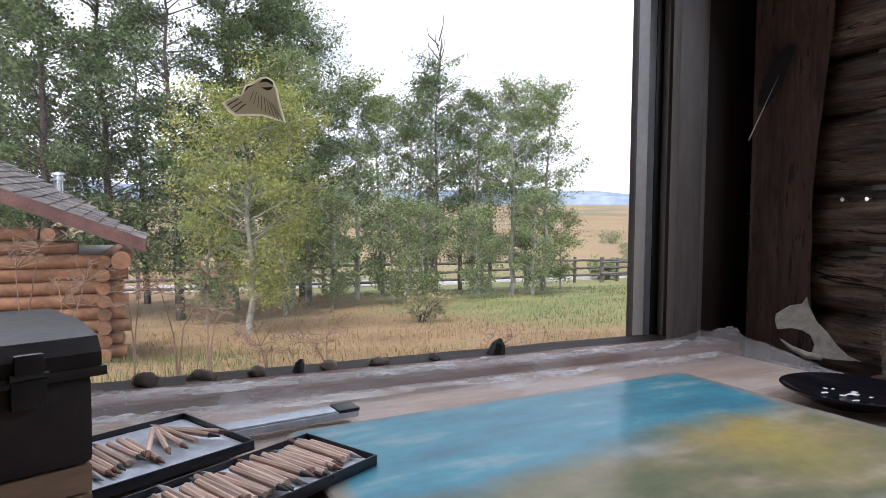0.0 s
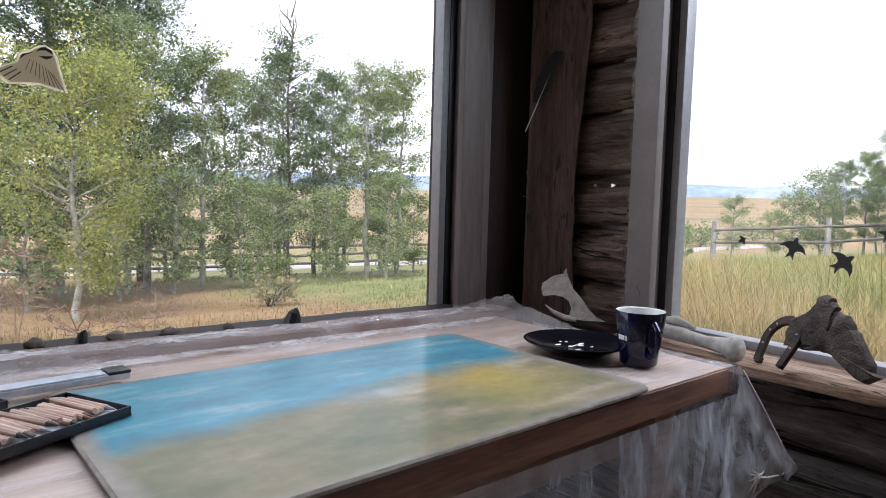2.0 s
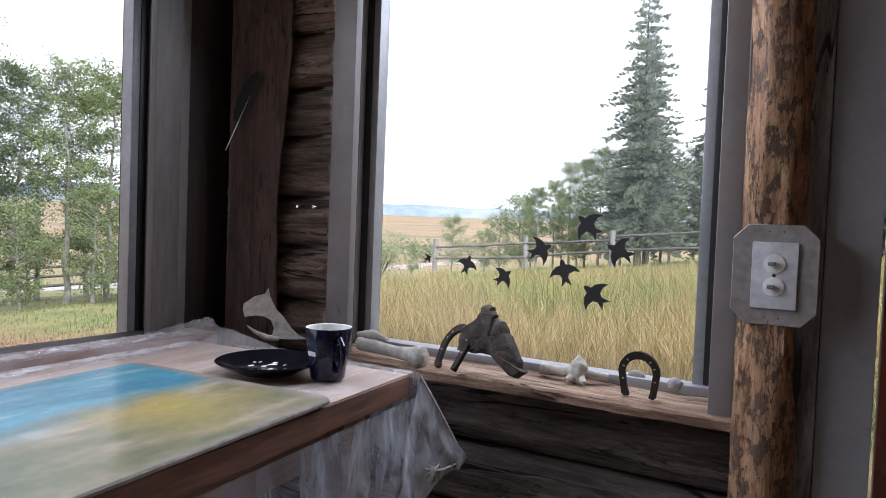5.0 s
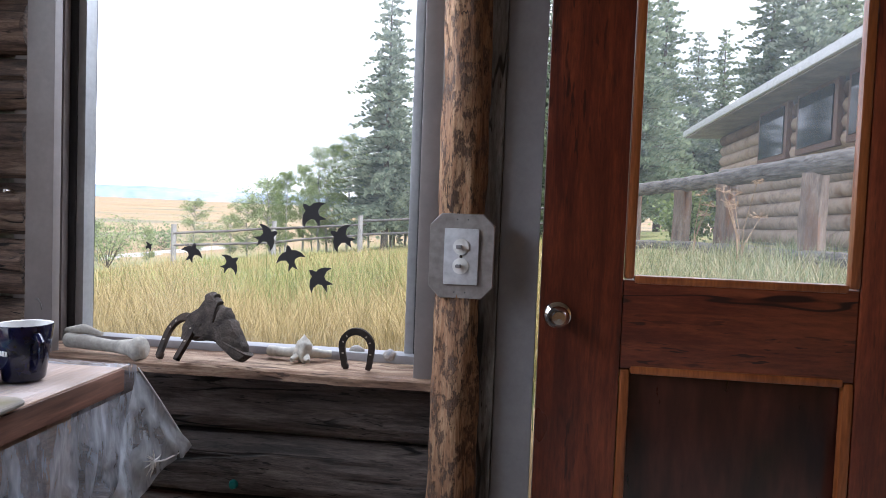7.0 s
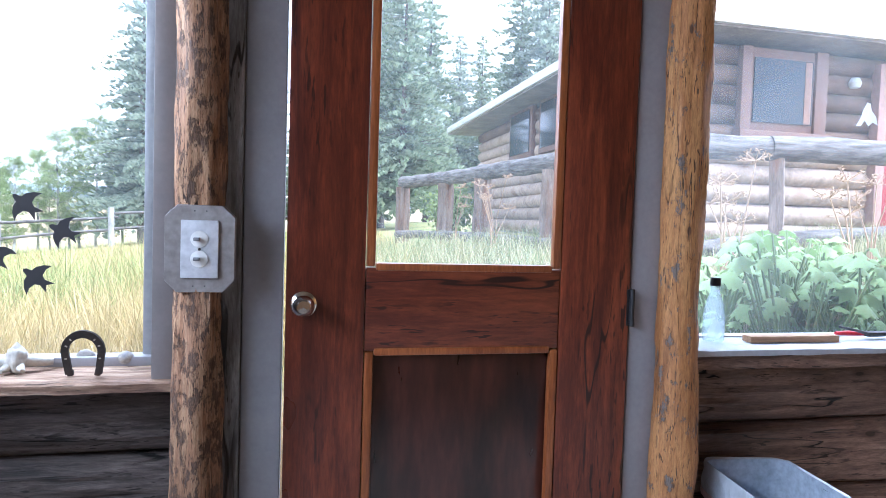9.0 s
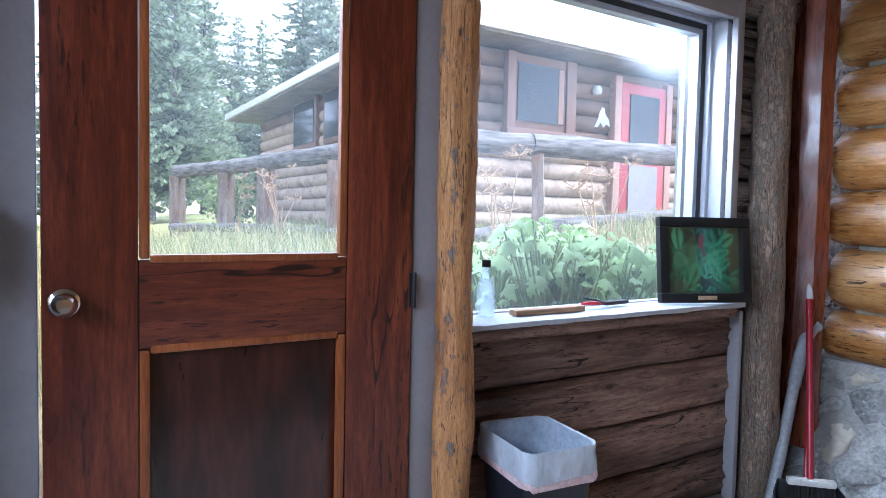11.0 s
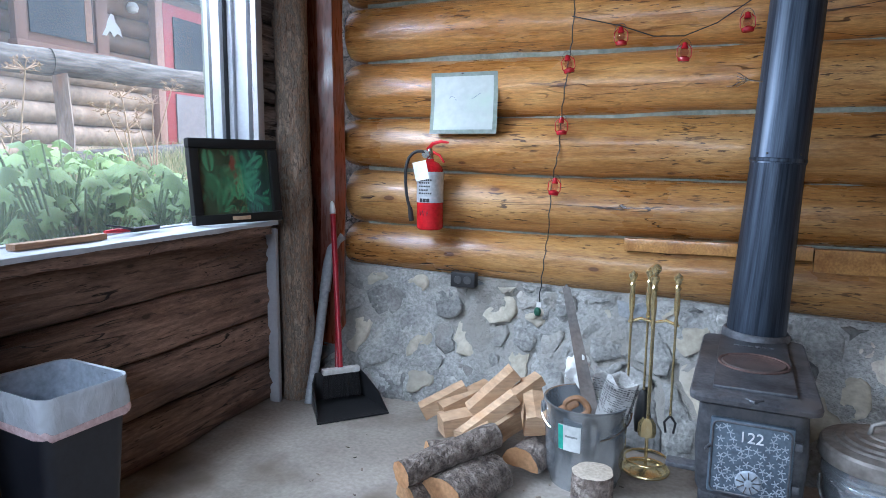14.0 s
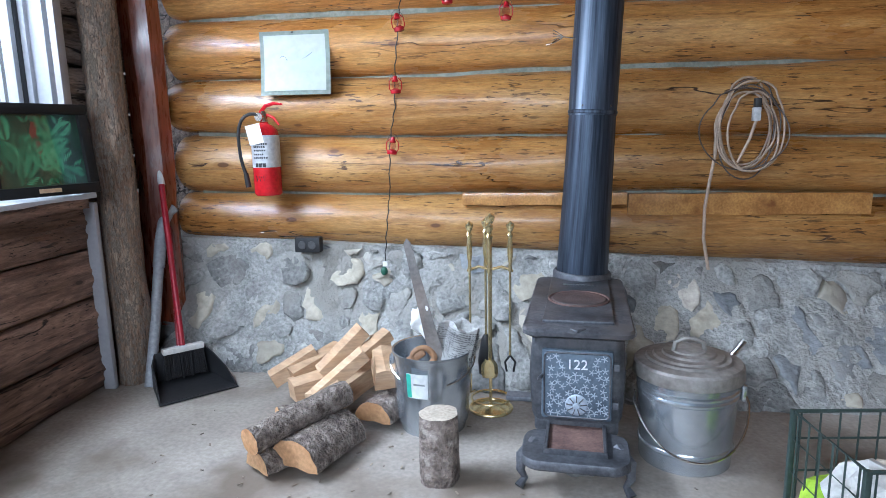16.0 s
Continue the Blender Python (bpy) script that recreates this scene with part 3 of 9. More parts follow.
post("post", "peeled pine post with dark bark streaks", 1.475, 0.116, 0.05, 1.0, PINE_POST, 0.24)
post("post", "weathered round post beside the door", 1.475, -0.985, 0.05, 2.0, ORANGE_POST, 0.24)
post("post", "grey barked corner post", 1.53, -2.48, 0.072, 3.0, BARK, 0.13)
g = Geo().rings(log_rings((1.5, -2.73, 0.0), (1.51, -2.715, ZC), 0.07, 0.075, 4.0, 60, 8, 0.08, 0.012, 1.2, 0.0))
solo("post", g, RED_POST, "red varnished rough timber in the corner", "post", kind="structure", smooth=30)
solo("trim", Geo().box((1.56, -0.008, 1.15), (0.1, 0.084, 2.3), 0.004), GREY_PAINT, "grey painted door frame board", "trim", kind="structure")
solo("trim", Geo().box((1.525, 0.0555, 1.15), (0.075, 0.041, 2.3), 0.005), ROUGH_BOARD, "rough grey weathered board beside the door", "trim", kind="structure")
solo("trim", Geo().box((1.56, -0.913, 1.15), (0.1, 0.078, 2.3), 0.004), GREY_PAINT, "grey painted door frame board", "trim", kind="structure")
solo("trim", Geo().box((1.56, -0.46, 2.0), (0.1, 0.83, 0.12), 0.004), GREY_PAINT, "grey painted board over the door", "trim", kind="structure")

solo("trim", Geo().box((1.575, -2.375, 0.38), (0.05, 0.026, 0.76), 0.008), GREY_PAINT, "grey painted batten beside the corner post", "trim", kind="structure")
solo("reflector", Geo().lathe([(0.0, 0.008), (0.009, 0.007), (0.012, 0.0)], n=20, m=pose(1.572, 0.651, 0.454, 0, -90, 0)), plain("teal_plastic", (0.01, 0.16, 0.14), 0.3), "small round teal knob on the log wall", "knob")
solo("wire_hook", Geo().tube([(1.498, 1.12, 0.884), (1.49, 1.108, 0.89), (1.488, 1.098, 0.88), (1.492, 1.097, 0.862)], 0.0012, 6), STEEL, "bent thin wire on the window trim", "hook")

# door with a glazed upper half
door = thing("door_1", "red-brown stained wooden door with a glass pane", "door", (1.52, -0.46, 0.0), kind="structure")
Y0, Y1, YG0, YG1 = -0.407, 0.4035, -0.215, 0.222
part("stile", Geo().box((0, (Y1 + YG1 + 0.012) / 2, 1.0), (0.04, Y1 - YG1 - 0.012, 1.94), 0.003), DOOR_WOOD, door)
part("stile", Geo().box((0, (Y0 + YG0 - 0.012) / 2, 1.0), (0.04, YG0 - 0.012 - Y0, 1.94), 0.003), DOOR_WOOD, door)
part("rail", Geo().box((0, 0.004, 0.905), (0.038, YG1 - YG0 + 0.02, 0.185), 0.003), DOOR_RAIL, door)
part("rail", Geo().box((0, 0.004, 1.9), (0.038, YG1 - YG0 + 0.02, 0.14), 0.003), DOOR_RAIL, door)
part("rail", Geo().box((0, 0.004, 0.13), (0.038, YG1 - YG0 + 0.02, 0.2), 0.003), DOOR_RAIL, door)
part("panel", Geo().box((0.008, 0.004, 0.52), (0.012, YG1 - YG0 + 0.02, 0.6), 0.002), DOOR_PANEL, door, "dark scratched lower panel")
for z0, z1 in ((1.0, 1.835), (0.228, 0.81)):
    for y in (YG0, YG1):
        part("moulding", Geo().box((-0.012, y, (z0 + z1) / 2), (0.022, 0.02, z1 - z0), 0.006), DOOR_EDGE, door, "orange-brown moulding")
    for z in (z0, z1):
        part("moulding", Geo().box((-0.0125, (YG0 + YG1) / 2, z), (0.021, YG1 - YG0 - 0.021, 0.018), 0.006), DOOR_EDGE, door, "orange-brown moulding")
ob = part("pane", Geo().box((0.0, (YG0 + YG1) / 2, 1.42), (0.004, YG1 - YG0 + 0.023, 0.845)), PANE_DUST_GLARE, door, smooth=0)
ob.visible_shadow = False
knob = part("knob", Geo().lathe([(0.0, 0.055), (0.013, 0.054), (0.021, 0.046), (0.023, 0.038), (0.018, 0.028), (0.01, 0.022), (0.01, 0.008)], n=28, m=pose(-0.022, 0.366, 0.917, 0, -90, 0)), CHROME, door, "chrome door knob")
part("rose", Geo().lathe([(0.01, 0.014), (0.02, 0.012), (0.028, 0.006), (0.029, 0.0)], n=28, m=pose(-0.0205, 0.366, 0.917, 0, -90, 0)), CHROME, knob)
for z in (0.91, 1.75):
    hinge = part("hinge", Geo().cyl((-0.026, Y0 - 0.004, z - 0.045), (-0.026, Y0 - 0.004, z + 0.045), 0.006, n=10).box((-0.0215, Y0 + 0.003, z), (0.003, 0.008, 0.088)), BLACK, door, "dark metal hinge")
solo("threshold", Geo().box((1.53, -0.46, 0.015), (0.12, 0.82, 0.028), 0.006), ROUGH_BOARD, "worn wooden threshold", "threshold", kind="structure")


# sills
def plank_mesh(c, s, seed, axis=1, amp=0.006):
    """A board with wandering edges."""
    rings, seg = [], 40
    for i in range(seg + 1):
        t = i / seg - 0.5
        w = amp * 2 * frac((t * 4, seed, 0), 1.5)
        h = amp * frac((t * 5, seed, 4), 1.5)
        o = []
        for a, b in ((-0.5, -0.5), (-0.5, -0.1), (-0.5, 0.3), (-0.46, 0.5), (0, 0.5), (0.5, 0.5), (0.5, -0.5)):
            front = a < -0.4
            u = c[0] + a * s[0] - (w if front else 0)
            z = c[2] + b * s[2] + (h if b > 0 else -h)
            al = c[1] + t * s[1]
            o.append((u, al, z) if axis == 1 else (al, u, z))
        rings.append(o)
    return Geo().rings(rings)


solo("sill_1", plank_mesh((1.53, 0.24, 0.772), (0.08, 2.05, 0.05), 5.0, 0, 0.002), TAUPE_DARK, "dark stained board below the north pane", "window sill", kind="structure")
solo("sill_2", plank_mesh((1.565, 0.66, 0.749), (0.17, 1.02, 0.024), 3.0, amp=0.0035), SILL_WOOD, "split raw wood window sill board", "window sill", kind="structure")
solo("trim", Geo().box((1.652, 0.66, 0.77), (0.05, 0.93, 0.022), 0.004), GREY_PAINT, "pale grey bottom strip of the east window", "trim", kind="structure")
solo("sill_3", plank_mesh((1.58, -1.67, 0.796), (0.17, 1.28, 0.018), 6.0, amp=0.003), PALE_FRAME, "worn pale painted window sill", "window sill", kind="structure")
solo("trim", plank_mesh((1.558, -1.67, 0.768), (0.1, 1.22, 0.036), 8.0, amp=0.003), DARK_RED_LOG, "dark brown board under the yard window sill", "trim", kind="structure")

# brown board with a natural edge across the north corner
rings = []
for i in range(41):
    z = 0.72 + (ZC - 0.72) * i / 40
    w = 0.012 * math.sin(z * 4.2 + 0.5) + 0.006 * frac((z, 0, 2), 3)
    a, b = Vector((1.423, 1.432, z)), Vector((1.499 + w * 0.5, 1.309 - w, z))
    nrm = Vector((-0.82, -0.57, 0)) * 0.022
    rings.append([a, a + nrm, b + nrm, b])
solo("corner_board", Geo().rings(rings), BROWN_BOARD, "brown wavy-edged board across the corner", "board", kind="structure", smooth=25)

# south wall: varnished logs over field stone
SOUTH = -2.785
south = thing("wall_south", "varnished golden log wall over a stone base", "wall", kind="structure")
LEVEL = [(0.535, 0.452), (0.748, 0.725), (1.012, 0.966), (1.238, 1.246), (1.5, 1.5), (1.75, 1.74), (2.02, 1.99), (2.36, 2.3)]
rnd = random.Random(4)
for k in range(len(LEVEL) - 1):
    (l0, r0), (l1, r1) = LEVEL[k], LEVEL[k + 1]
    xa = 1.465 + rnd.uniform(-0.02, 0.03)
    hl, hr = (l1 - l0) / 2 - 0.006, (r1 - r0) / 2 - 0.006
    slope = lambda a, b, x: a + (b - a) * (1.2 - x) / 2.12
    xb = XW - 0.1
    p0 = (xa, SOUTH - hl, slope((l0 + l1) / 2, (r0 + r1) / 2, xa))
    p1 = (xb, SOUTH - hr, slope((l0 + l1) / 2, (r0 + r1) / 2, xb))
    part("log", Geo().rings(log_rings(p0, p1, hl * 1.04, (hl + 1.9 * (hr - hl)) * 1.04, 3.7 * k + 1, 150, 40, 0.045, 0.016, 1.0, 0.1)), GOLD_LOG, south, smooth=60)
g = Geo()
for i in range(61):
    for j in range(41):
        x, z = XW - 0.1 + (1.37 - XW + 0.1) * i / 60, 0.4 + 1.96 * j / 40
        g.v.append((x, SOUTH - 0.085 + 0.008 * frac((x, z, 0), 6), z))
g.f = [(i * 41 + j, i * 41 + j + 1, (i + 1) * 41 + j + 1, (i + 1) * 41 + j) for i in range(60) for j in range(40)]
part("chinking", g, CHINK, south, "grey mortar between the logs", smooth=60)
# dark backing stands in for the shadow in gaps at the log ends
solo("wall_south_back", Geo().box((-0.5, YS - 0.2, 1.2), (4.6, 0.2, 2.4)), DARK_LOG, "dark backing that puts shadow behind the south wall logs", "wall", kind="structure")

# ---- outdoors: land ----
def smooth01(a, b, x):
    t = min(1, max(0, (x - a) / (b - a)))
    return t * t * (3 - 2 * t)


def land(x, y):
    """Height of the ground: a slope that falls northward, then a plain that rises towards the hills."""
    r = math.hypot(x, y)
    z = 1.05 if y < -6.5 else -0.1 * (y - 4.0)
    z = max(z, -2.75)
    z -= 0.35 * math.exp(-((x - 2) / 8) ** 2 - ((y - 13) / 6) ** 2)
    far = max(0, r - 45)
    z += 0.019 * far * smooth01(45, 700, r) + 0.07 * frac((x, y, 0), 0.25) * min(1, r / 8)
    dx, dy = max(-2.9 - x, 0, x - 1.85), max(-3.2 - y, 0, y - 1.8)
    k = smooth01(0.0, 0.5, math.hypot(dx, dy))
    return -0.2 + (z + 0.2) * k if z > -0.2 else -0.2 + (z + 0.2) * smooth01(0, 4, math.hypot(dx, dy))


def ground_mat():
    mat, nn, ll, p = node_mat("meadow_ground")
    tc = nn.new("ShaderNodeTexCoord")
    sep = nn.new("ShaderNodeSeparateXYZ")
    ll.new(tc.outputs["Object"], sep.inputs[0])

    def tex(scale, detail=6, stretch=None):
        t = nn.new("ShaderNodeTexNoise")
        t.inputs["Scale"].default_value, t.inputs["Detail"].default_value = scale, detail
        src = tc.outputs["Object"]
        if stretch:
            mp = nn.new("ShaderNodeMapping")
            mp.inputs["Scale"].default_value = stretch
            ll.new(src, mp.inputs["Vector"])
            src = mp.outputs[0]
        ll.new(src, t.inputs["Vector"])
        return t.outputs[0]

    def ramp(src, stops):
        r = nn.new("ShaderNodeValToRGB")
        while len(r.color_ramp.elements) < len(stops):
            r.color_ramp.elements.new(0.5)
        for e, (pos, c) in zip(r.color_ramp.elements, stops):
            e.position, e.color = pos, (*c, 1)
        ll.new(src, r.inputs[0])
        return r.outputs[0]

    def mix(f, a, b):
        m = nn.new("ShaderNodeMixRGB")
        if isinstance(f, float):
            m.inputs[0].default_value = f
        else:
            ll.new(f, m.inputs[0])
        ll.new(a, m.inputs[1])
        ll.new(b, m.inputs[2])
        return m.outputs[0]

    lawn = ramp(tex(0.9), [(0.3, (0.12, 0.165, 0.045)), (0.5, (0.2, 0.21, 0.075)), (0.72, (0.26, 0.22, 0.095))])
    dry = ramp(tex(0.55), [(0.3, (0.21, 0.135, 0.065)), (0.55, (0.29, 0.19, 0.095)), (0.75, (0.19, 0.17, 0.075))])
    wild = nn.new("ShaderNodeMath")
    wild.operation = "MULTIPLY_ADD"
    ll.new(tex(0.3), wild.inputs[0])
    wild.inputs[1].default_value = -5.0
    ll.new(sep.outputs[0], wild.inputs[2])
    side = nn.new("ShaderNodeMapRange")
    side.inputs["From Min"].default_value, side.inputs["From Max"].default_value = 2.6, 5.0
    ll.new(wild.outputs[0], side.inputs["Value"])
    grass = mix(side.outputs[0], dry, lawn)
    plain_c = ramp(tex(0.012, 8, (1, 1, 1)), [(0.3, (0.25, 0.17, 0.08)), (0.5, (0.3, 0.215, 0.115)), (0.6, (0.19, 0.165, 0.095)), (0.8, (0.125, 0.135, 0.085))])
    dist = nn.new("ShaderNodeVectorMath")
    dist.operation = "LENGTH"
    ll.new(tc.outputs["Object"], dist.inputs[0])
    mr = nn.new("ShaderNodeMapRange")
    mr.inputs["From Min"].default_value, mr.inputs["From Max"].default_value = 32, 60
    ll.new(dist.outputs["Value"], mr.inputs["Value"])
    c = mix(mr.outputs[0], grass, plain_c)
    fine = nn.new("ShaderNodeMixRGB")
    fine.blend_type = "OVERLAY"
    fine.inputs[0].default_value = 0.55
    ll.new(c, fine.inputs[1])
    ll.new(tex(14, 5), fine.inputs[2])
    ll.new(fine.outputs[0], p.inputs["Base Color"])
    p.inputs["Roughness"].default_value = 0.95
    bp = nn.new("ShaderNodeBump")
    bp.inputs["Strength"].default_value, bp.inputs["Distance"].default_value = 0.8, 0.05
    ll.new(tex(9, 6), bp.inputs["Height"])
    ll.new(bp.outputs[0], p.inputs["Normal"])
    return mat


GROUND = ground_mat()
g = Geo()
NA, radii = 180, [0.0] + [1.2 * 1.085 ** k for k in range(100)]
g.v.append((0, 0, land(0, 0)))
for r in radii[1:]:
    for j in range(NA):
        a = 2 * math.pi * j / NA
        x, y = r * math.sin(a), r * math.cos(a)
        g.v.append((x, y, land(x, y)))
g.f += [(0, 1 + (j + 1) % NA, 1 + j) for j in range(NA)]
for i in range(len(radii) - 2):
    for j in range(NA):
        a, b = 1 + i * NA + j, 1 + i * NA + (j + 1) % NA
        g.f.append((a, b, b + NA, a + NA))
solo("ground", g, GROUND, "dry autumn meadow sloping down to a wide plain", "ground", kind="structure", smooth=80)

# far hills, the blue haze of distance put into their colour
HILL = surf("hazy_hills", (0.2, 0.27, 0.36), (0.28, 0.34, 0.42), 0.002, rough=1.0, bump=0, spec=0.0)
g = Geo()
for i in range(121):
    a = radians(-30 + 150 * i / 120)
    h = 95 + 45 * frac((i * 0.09, 2, 0), 1.0) + 12 * frac((i * 0.5, 7, 0), 1.0)
    for k, (rr, hh) in enumerate(((3300, -20), (3350, 0.55), (3450, 0.85), (3600, 1.0), (3900, 0.3))):
        z = hh if hh < 0 else 50 + h * hh * (0.5 + 0.5 * smooth01(0, 1, (120 - i) / 90))
        g.v.append((rr * math.sin(a), rr * math.cos(a), z))
g.f = [(i * 5 + k, (i + 1) * 5 + k, (i + 1) * 5 + k + 1, i * 5 + k + 1) for i in range(120) for k in range(4)]
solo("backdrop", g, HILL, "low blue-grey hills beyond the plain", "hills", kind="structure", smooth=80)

# ---- worktable, its plastic cover and what lies on it ----
TZ = 0.79
TABLE_WOOD = surf("table_wood", (0.26, 0.17, 0.125), (0.43, 0.31, 0.24), 3, (0.6, 6, 6), 0.6, 0.3, dirt=(0.26, 0.13, 0.08), dirt_at=0.64)


def plastic_mat(name, veil, tint, streak, sheen_span=None):
    """Thin clear plastic: mostly see-through, with milky creases and shine."""
    mat, nn, ll, p = node_mat(name)
    p.inputs["Base Color"].default_value = (*tint, 1)
    p.inputs["Roughness"].default_value = 0.14
    tc, mp = nn.new("ShaderNodeTexCoord"), nn.new("ShaderNodeMapping")
    mp.inputs["Scale"].default_value = streak
    ll.new(tc.outputs["Object"], mp.inputs["Vector"])
    ns = nn.new("ShaderNodeTexNoise")
    ns.inputs["Scale"].default_value, ns.inputs["Detail"].default_value, ns.inputs["Distortion"].default_value = 5, 6, 0.6
    ll.new(mp.outputs[0], ns.inputs["Vector"])
    mr = nn.new("ShaderNodeMapRange")
    mr.inputs["From Min"].default_value, mr.inputs["From Max"].default_value = 0.35, 0.72
    mr.inputs["To Min"].default_value, mr.inputs["To Max"].default_value = veil[0], veil[1]
    ll.new(ns.outputs[0], mr.inputs["Value"])
    alpha = mr.outputs[0]
    if sheen_span:
        # milky sheen painted into the veil, growing between two places along the table
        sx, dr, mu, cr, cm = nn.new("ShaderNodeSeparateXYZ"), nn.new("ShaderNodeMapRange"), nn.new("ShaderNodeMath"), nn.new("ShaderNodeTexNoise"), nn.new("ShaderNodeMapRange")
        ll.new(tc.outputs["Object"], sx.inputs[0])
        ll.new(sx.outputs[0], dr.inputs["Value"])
        for k, q in zip(("From Min", "From Max", "To Min", "To Max"), (*sheen_span, 0.25, 1.35)):
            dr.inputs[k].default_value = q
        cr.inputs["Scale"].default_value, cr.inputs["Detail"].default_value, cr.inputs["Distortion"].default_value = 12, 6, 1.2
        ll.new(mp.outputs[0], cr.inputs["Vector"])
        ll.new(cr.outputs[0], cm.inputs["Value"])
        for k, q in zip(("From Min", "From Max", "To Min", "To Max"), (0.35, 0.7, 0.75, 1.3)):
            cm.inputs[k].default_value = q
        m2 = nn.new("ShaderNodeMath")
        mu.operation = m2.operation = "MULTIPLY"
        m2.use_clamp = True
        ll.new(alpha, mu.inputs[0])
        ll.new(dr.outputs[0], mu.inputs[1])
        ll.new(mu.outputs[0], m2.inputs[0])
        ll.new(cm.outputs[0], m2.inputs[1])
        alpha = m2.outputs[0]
    ll.new(alpha, p.inputs["Alpha"])
    bp = nn.new("ShaderNodeBump")
    bp.inputs["Strength"].default_value, bp.inputs["Distance"].default_value = 0.6, 0.01
    ll.new(ns.outputs[0], bp.inputs["Height"])
    ll.new(bp.outputs[0], p.inputs["Normal"])
    return mat


SHEET = plastic_mat("clear_plastic_sheet", (0.1, 0.45), (0.84, 0.77, 0.76), (1.0, 2.6, 1.0))
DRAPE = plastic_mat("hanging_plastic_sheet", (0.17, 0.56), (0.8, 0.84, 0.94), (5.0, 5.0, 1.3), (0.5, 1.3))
table = thing("work_table", "old wooden worktable draped in clear plastic", "table", (0.45, 1.055, 0.0), 3.0)
part("tabletop", Geo().box((-0.1, 0.0, TZ - 0.026), (1.9, 0.66, 0.048), 0.004), TABLE_WOOD, table)
part("apron", Geo().box((-0.1, -0.2, TZ - 0.12), (1.8, 0.03, 0.11), 0.004), TABLE_WOOD, table)
part("front_edge", Geo().box((-0.1, -0.3315, TZ - 0.027), (1.896, 0.005, 0.044), 0.001), surf("stained_table_edge", (0.13, 0.062, 0.043), (0.26, 0.135, 0.095), 4, (0.6, 6, 6), 0.5, 0.3, dirt=(0.07, 0.035, 0.025), dirt_at=0.6, dirt_scale=5), table, "dark stained front edge")
for x in (-0.98, 0.77):
    for y in (-0.22, 0.29):
        part("leg", Geo().box((x, y, 0.365), (0.07, 0.07, 0.73), 0.006), TABLE_WOOD, table)
LEDGE = surf("reddish_ledge_wood", (0.15, 0.07, 0.05), (0.27, 0.135, 0.1), 3, (0.6, 5, 5), 0.55, 0.3)
solo("ledge", plank_mesh((1.435, 0.35, 0.762), (0.1, 2.0, 0.078), 2.0, 0, 0.003), LEDGE, "reddish wooden ledge under the north window", "ledge", kind="structure")

# the sheet: over the table, up the ledge, down the front and the east end
sheet = thing("plastic_sheet", "crumpled clear plastic sheet spread over the worktable", "plastic sheet")


def crease(x, y, k, s):
    """Sharp folds that run along the zero lines of a noise."""
    return max(0.0, 1 - abs(frac((x, y, s), k)) * 7)


g = Geo()
NXS, NYS = 200, 90
for i in range(NXS + 1):
    for j in range(NYS + 1):
        u, v = i / NXS, j / NYS
        x = -0.6 + 1.93 * u
        yf = 0.766 + (x - 1.3) * 0.0524 - 0.004
        yb = 1.437 + 0.012 * frac((x, 0, 1), 7)
        y = yf + (yb - yf) * v ** 0.75
        z = TZ - 0.0005
        rise = smooth01(1.355, 1.392, y)
        z += 0.0165 * rise
        z += 0.03 * smooth01(1.14, 1.3, x) * smooth01(1.12, 1.36, y) * (1 - 0.5 * smooth01(1.38, 1.43, y))
        z += 0.0012 * max(0, frac((x, y * 2.5, 0), 5)) + 0.0022 * crease(x * 0.6, y, 6, 3) * smooth01(0.95, 1.2, max(x, y - 0.1))
        z += 0.006 * crease(x * 0.45, y * 2.2, 7, 8) * smooth01(1.25, 1.33, y)
        z += 0.005 * crease(x * 0.5, y * 3.0, 11, 5) * rise
        g.v.append((x, y, z + 0.0015))
g.f = [(i * (NYS + 1) + j, (i + 1) * (NYS + 1) + j, (i + 1) * (NYS + 1) + j + 1, i * (NYS + 1) + j + 1) for i in range(NXS) for j in range(NYS)]
part("top", g, SHEET, sheet, smooth=60)
g = Geo()
NV = 40
for i in range(201):
    for j in range(NV + 1):
        u, v = i / 200, j / NV
        x = -0.6 + 1.925 * u
        lean = 0.3 * smooth01(0.7, 1.325, x) * v
        fold = 0.009 * math.sin(x * 38 + 2 * frac((x, 0, 2), 2) + 2 * v) + 0.03 * frac((x * 2.2 + v * 0.4, v * 0.6, 4), 2.0) + 0.012 * crease(x * 1.4 + v * 0.2, v * 0.3, 5, 2)
        g.v.append((x - 0.6 * lean * 0.55, 0.752 + (x - 1.3) * 0.0524 - max(-0.004, 0.012 + fold) * smooth01(0.0, 0.4, v), TZ - 0.05 - 0.55 * v))
g.f = [(i * (NV + 1) + j, i * (NV + 1) + j + 1, (i + 1) * (NV + 1) + j + 1, (i + 1) * (NV + 1) + j) for i in range(200) for j in range(NV)]
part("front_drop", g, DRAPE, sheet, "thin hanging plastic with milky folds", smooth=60)
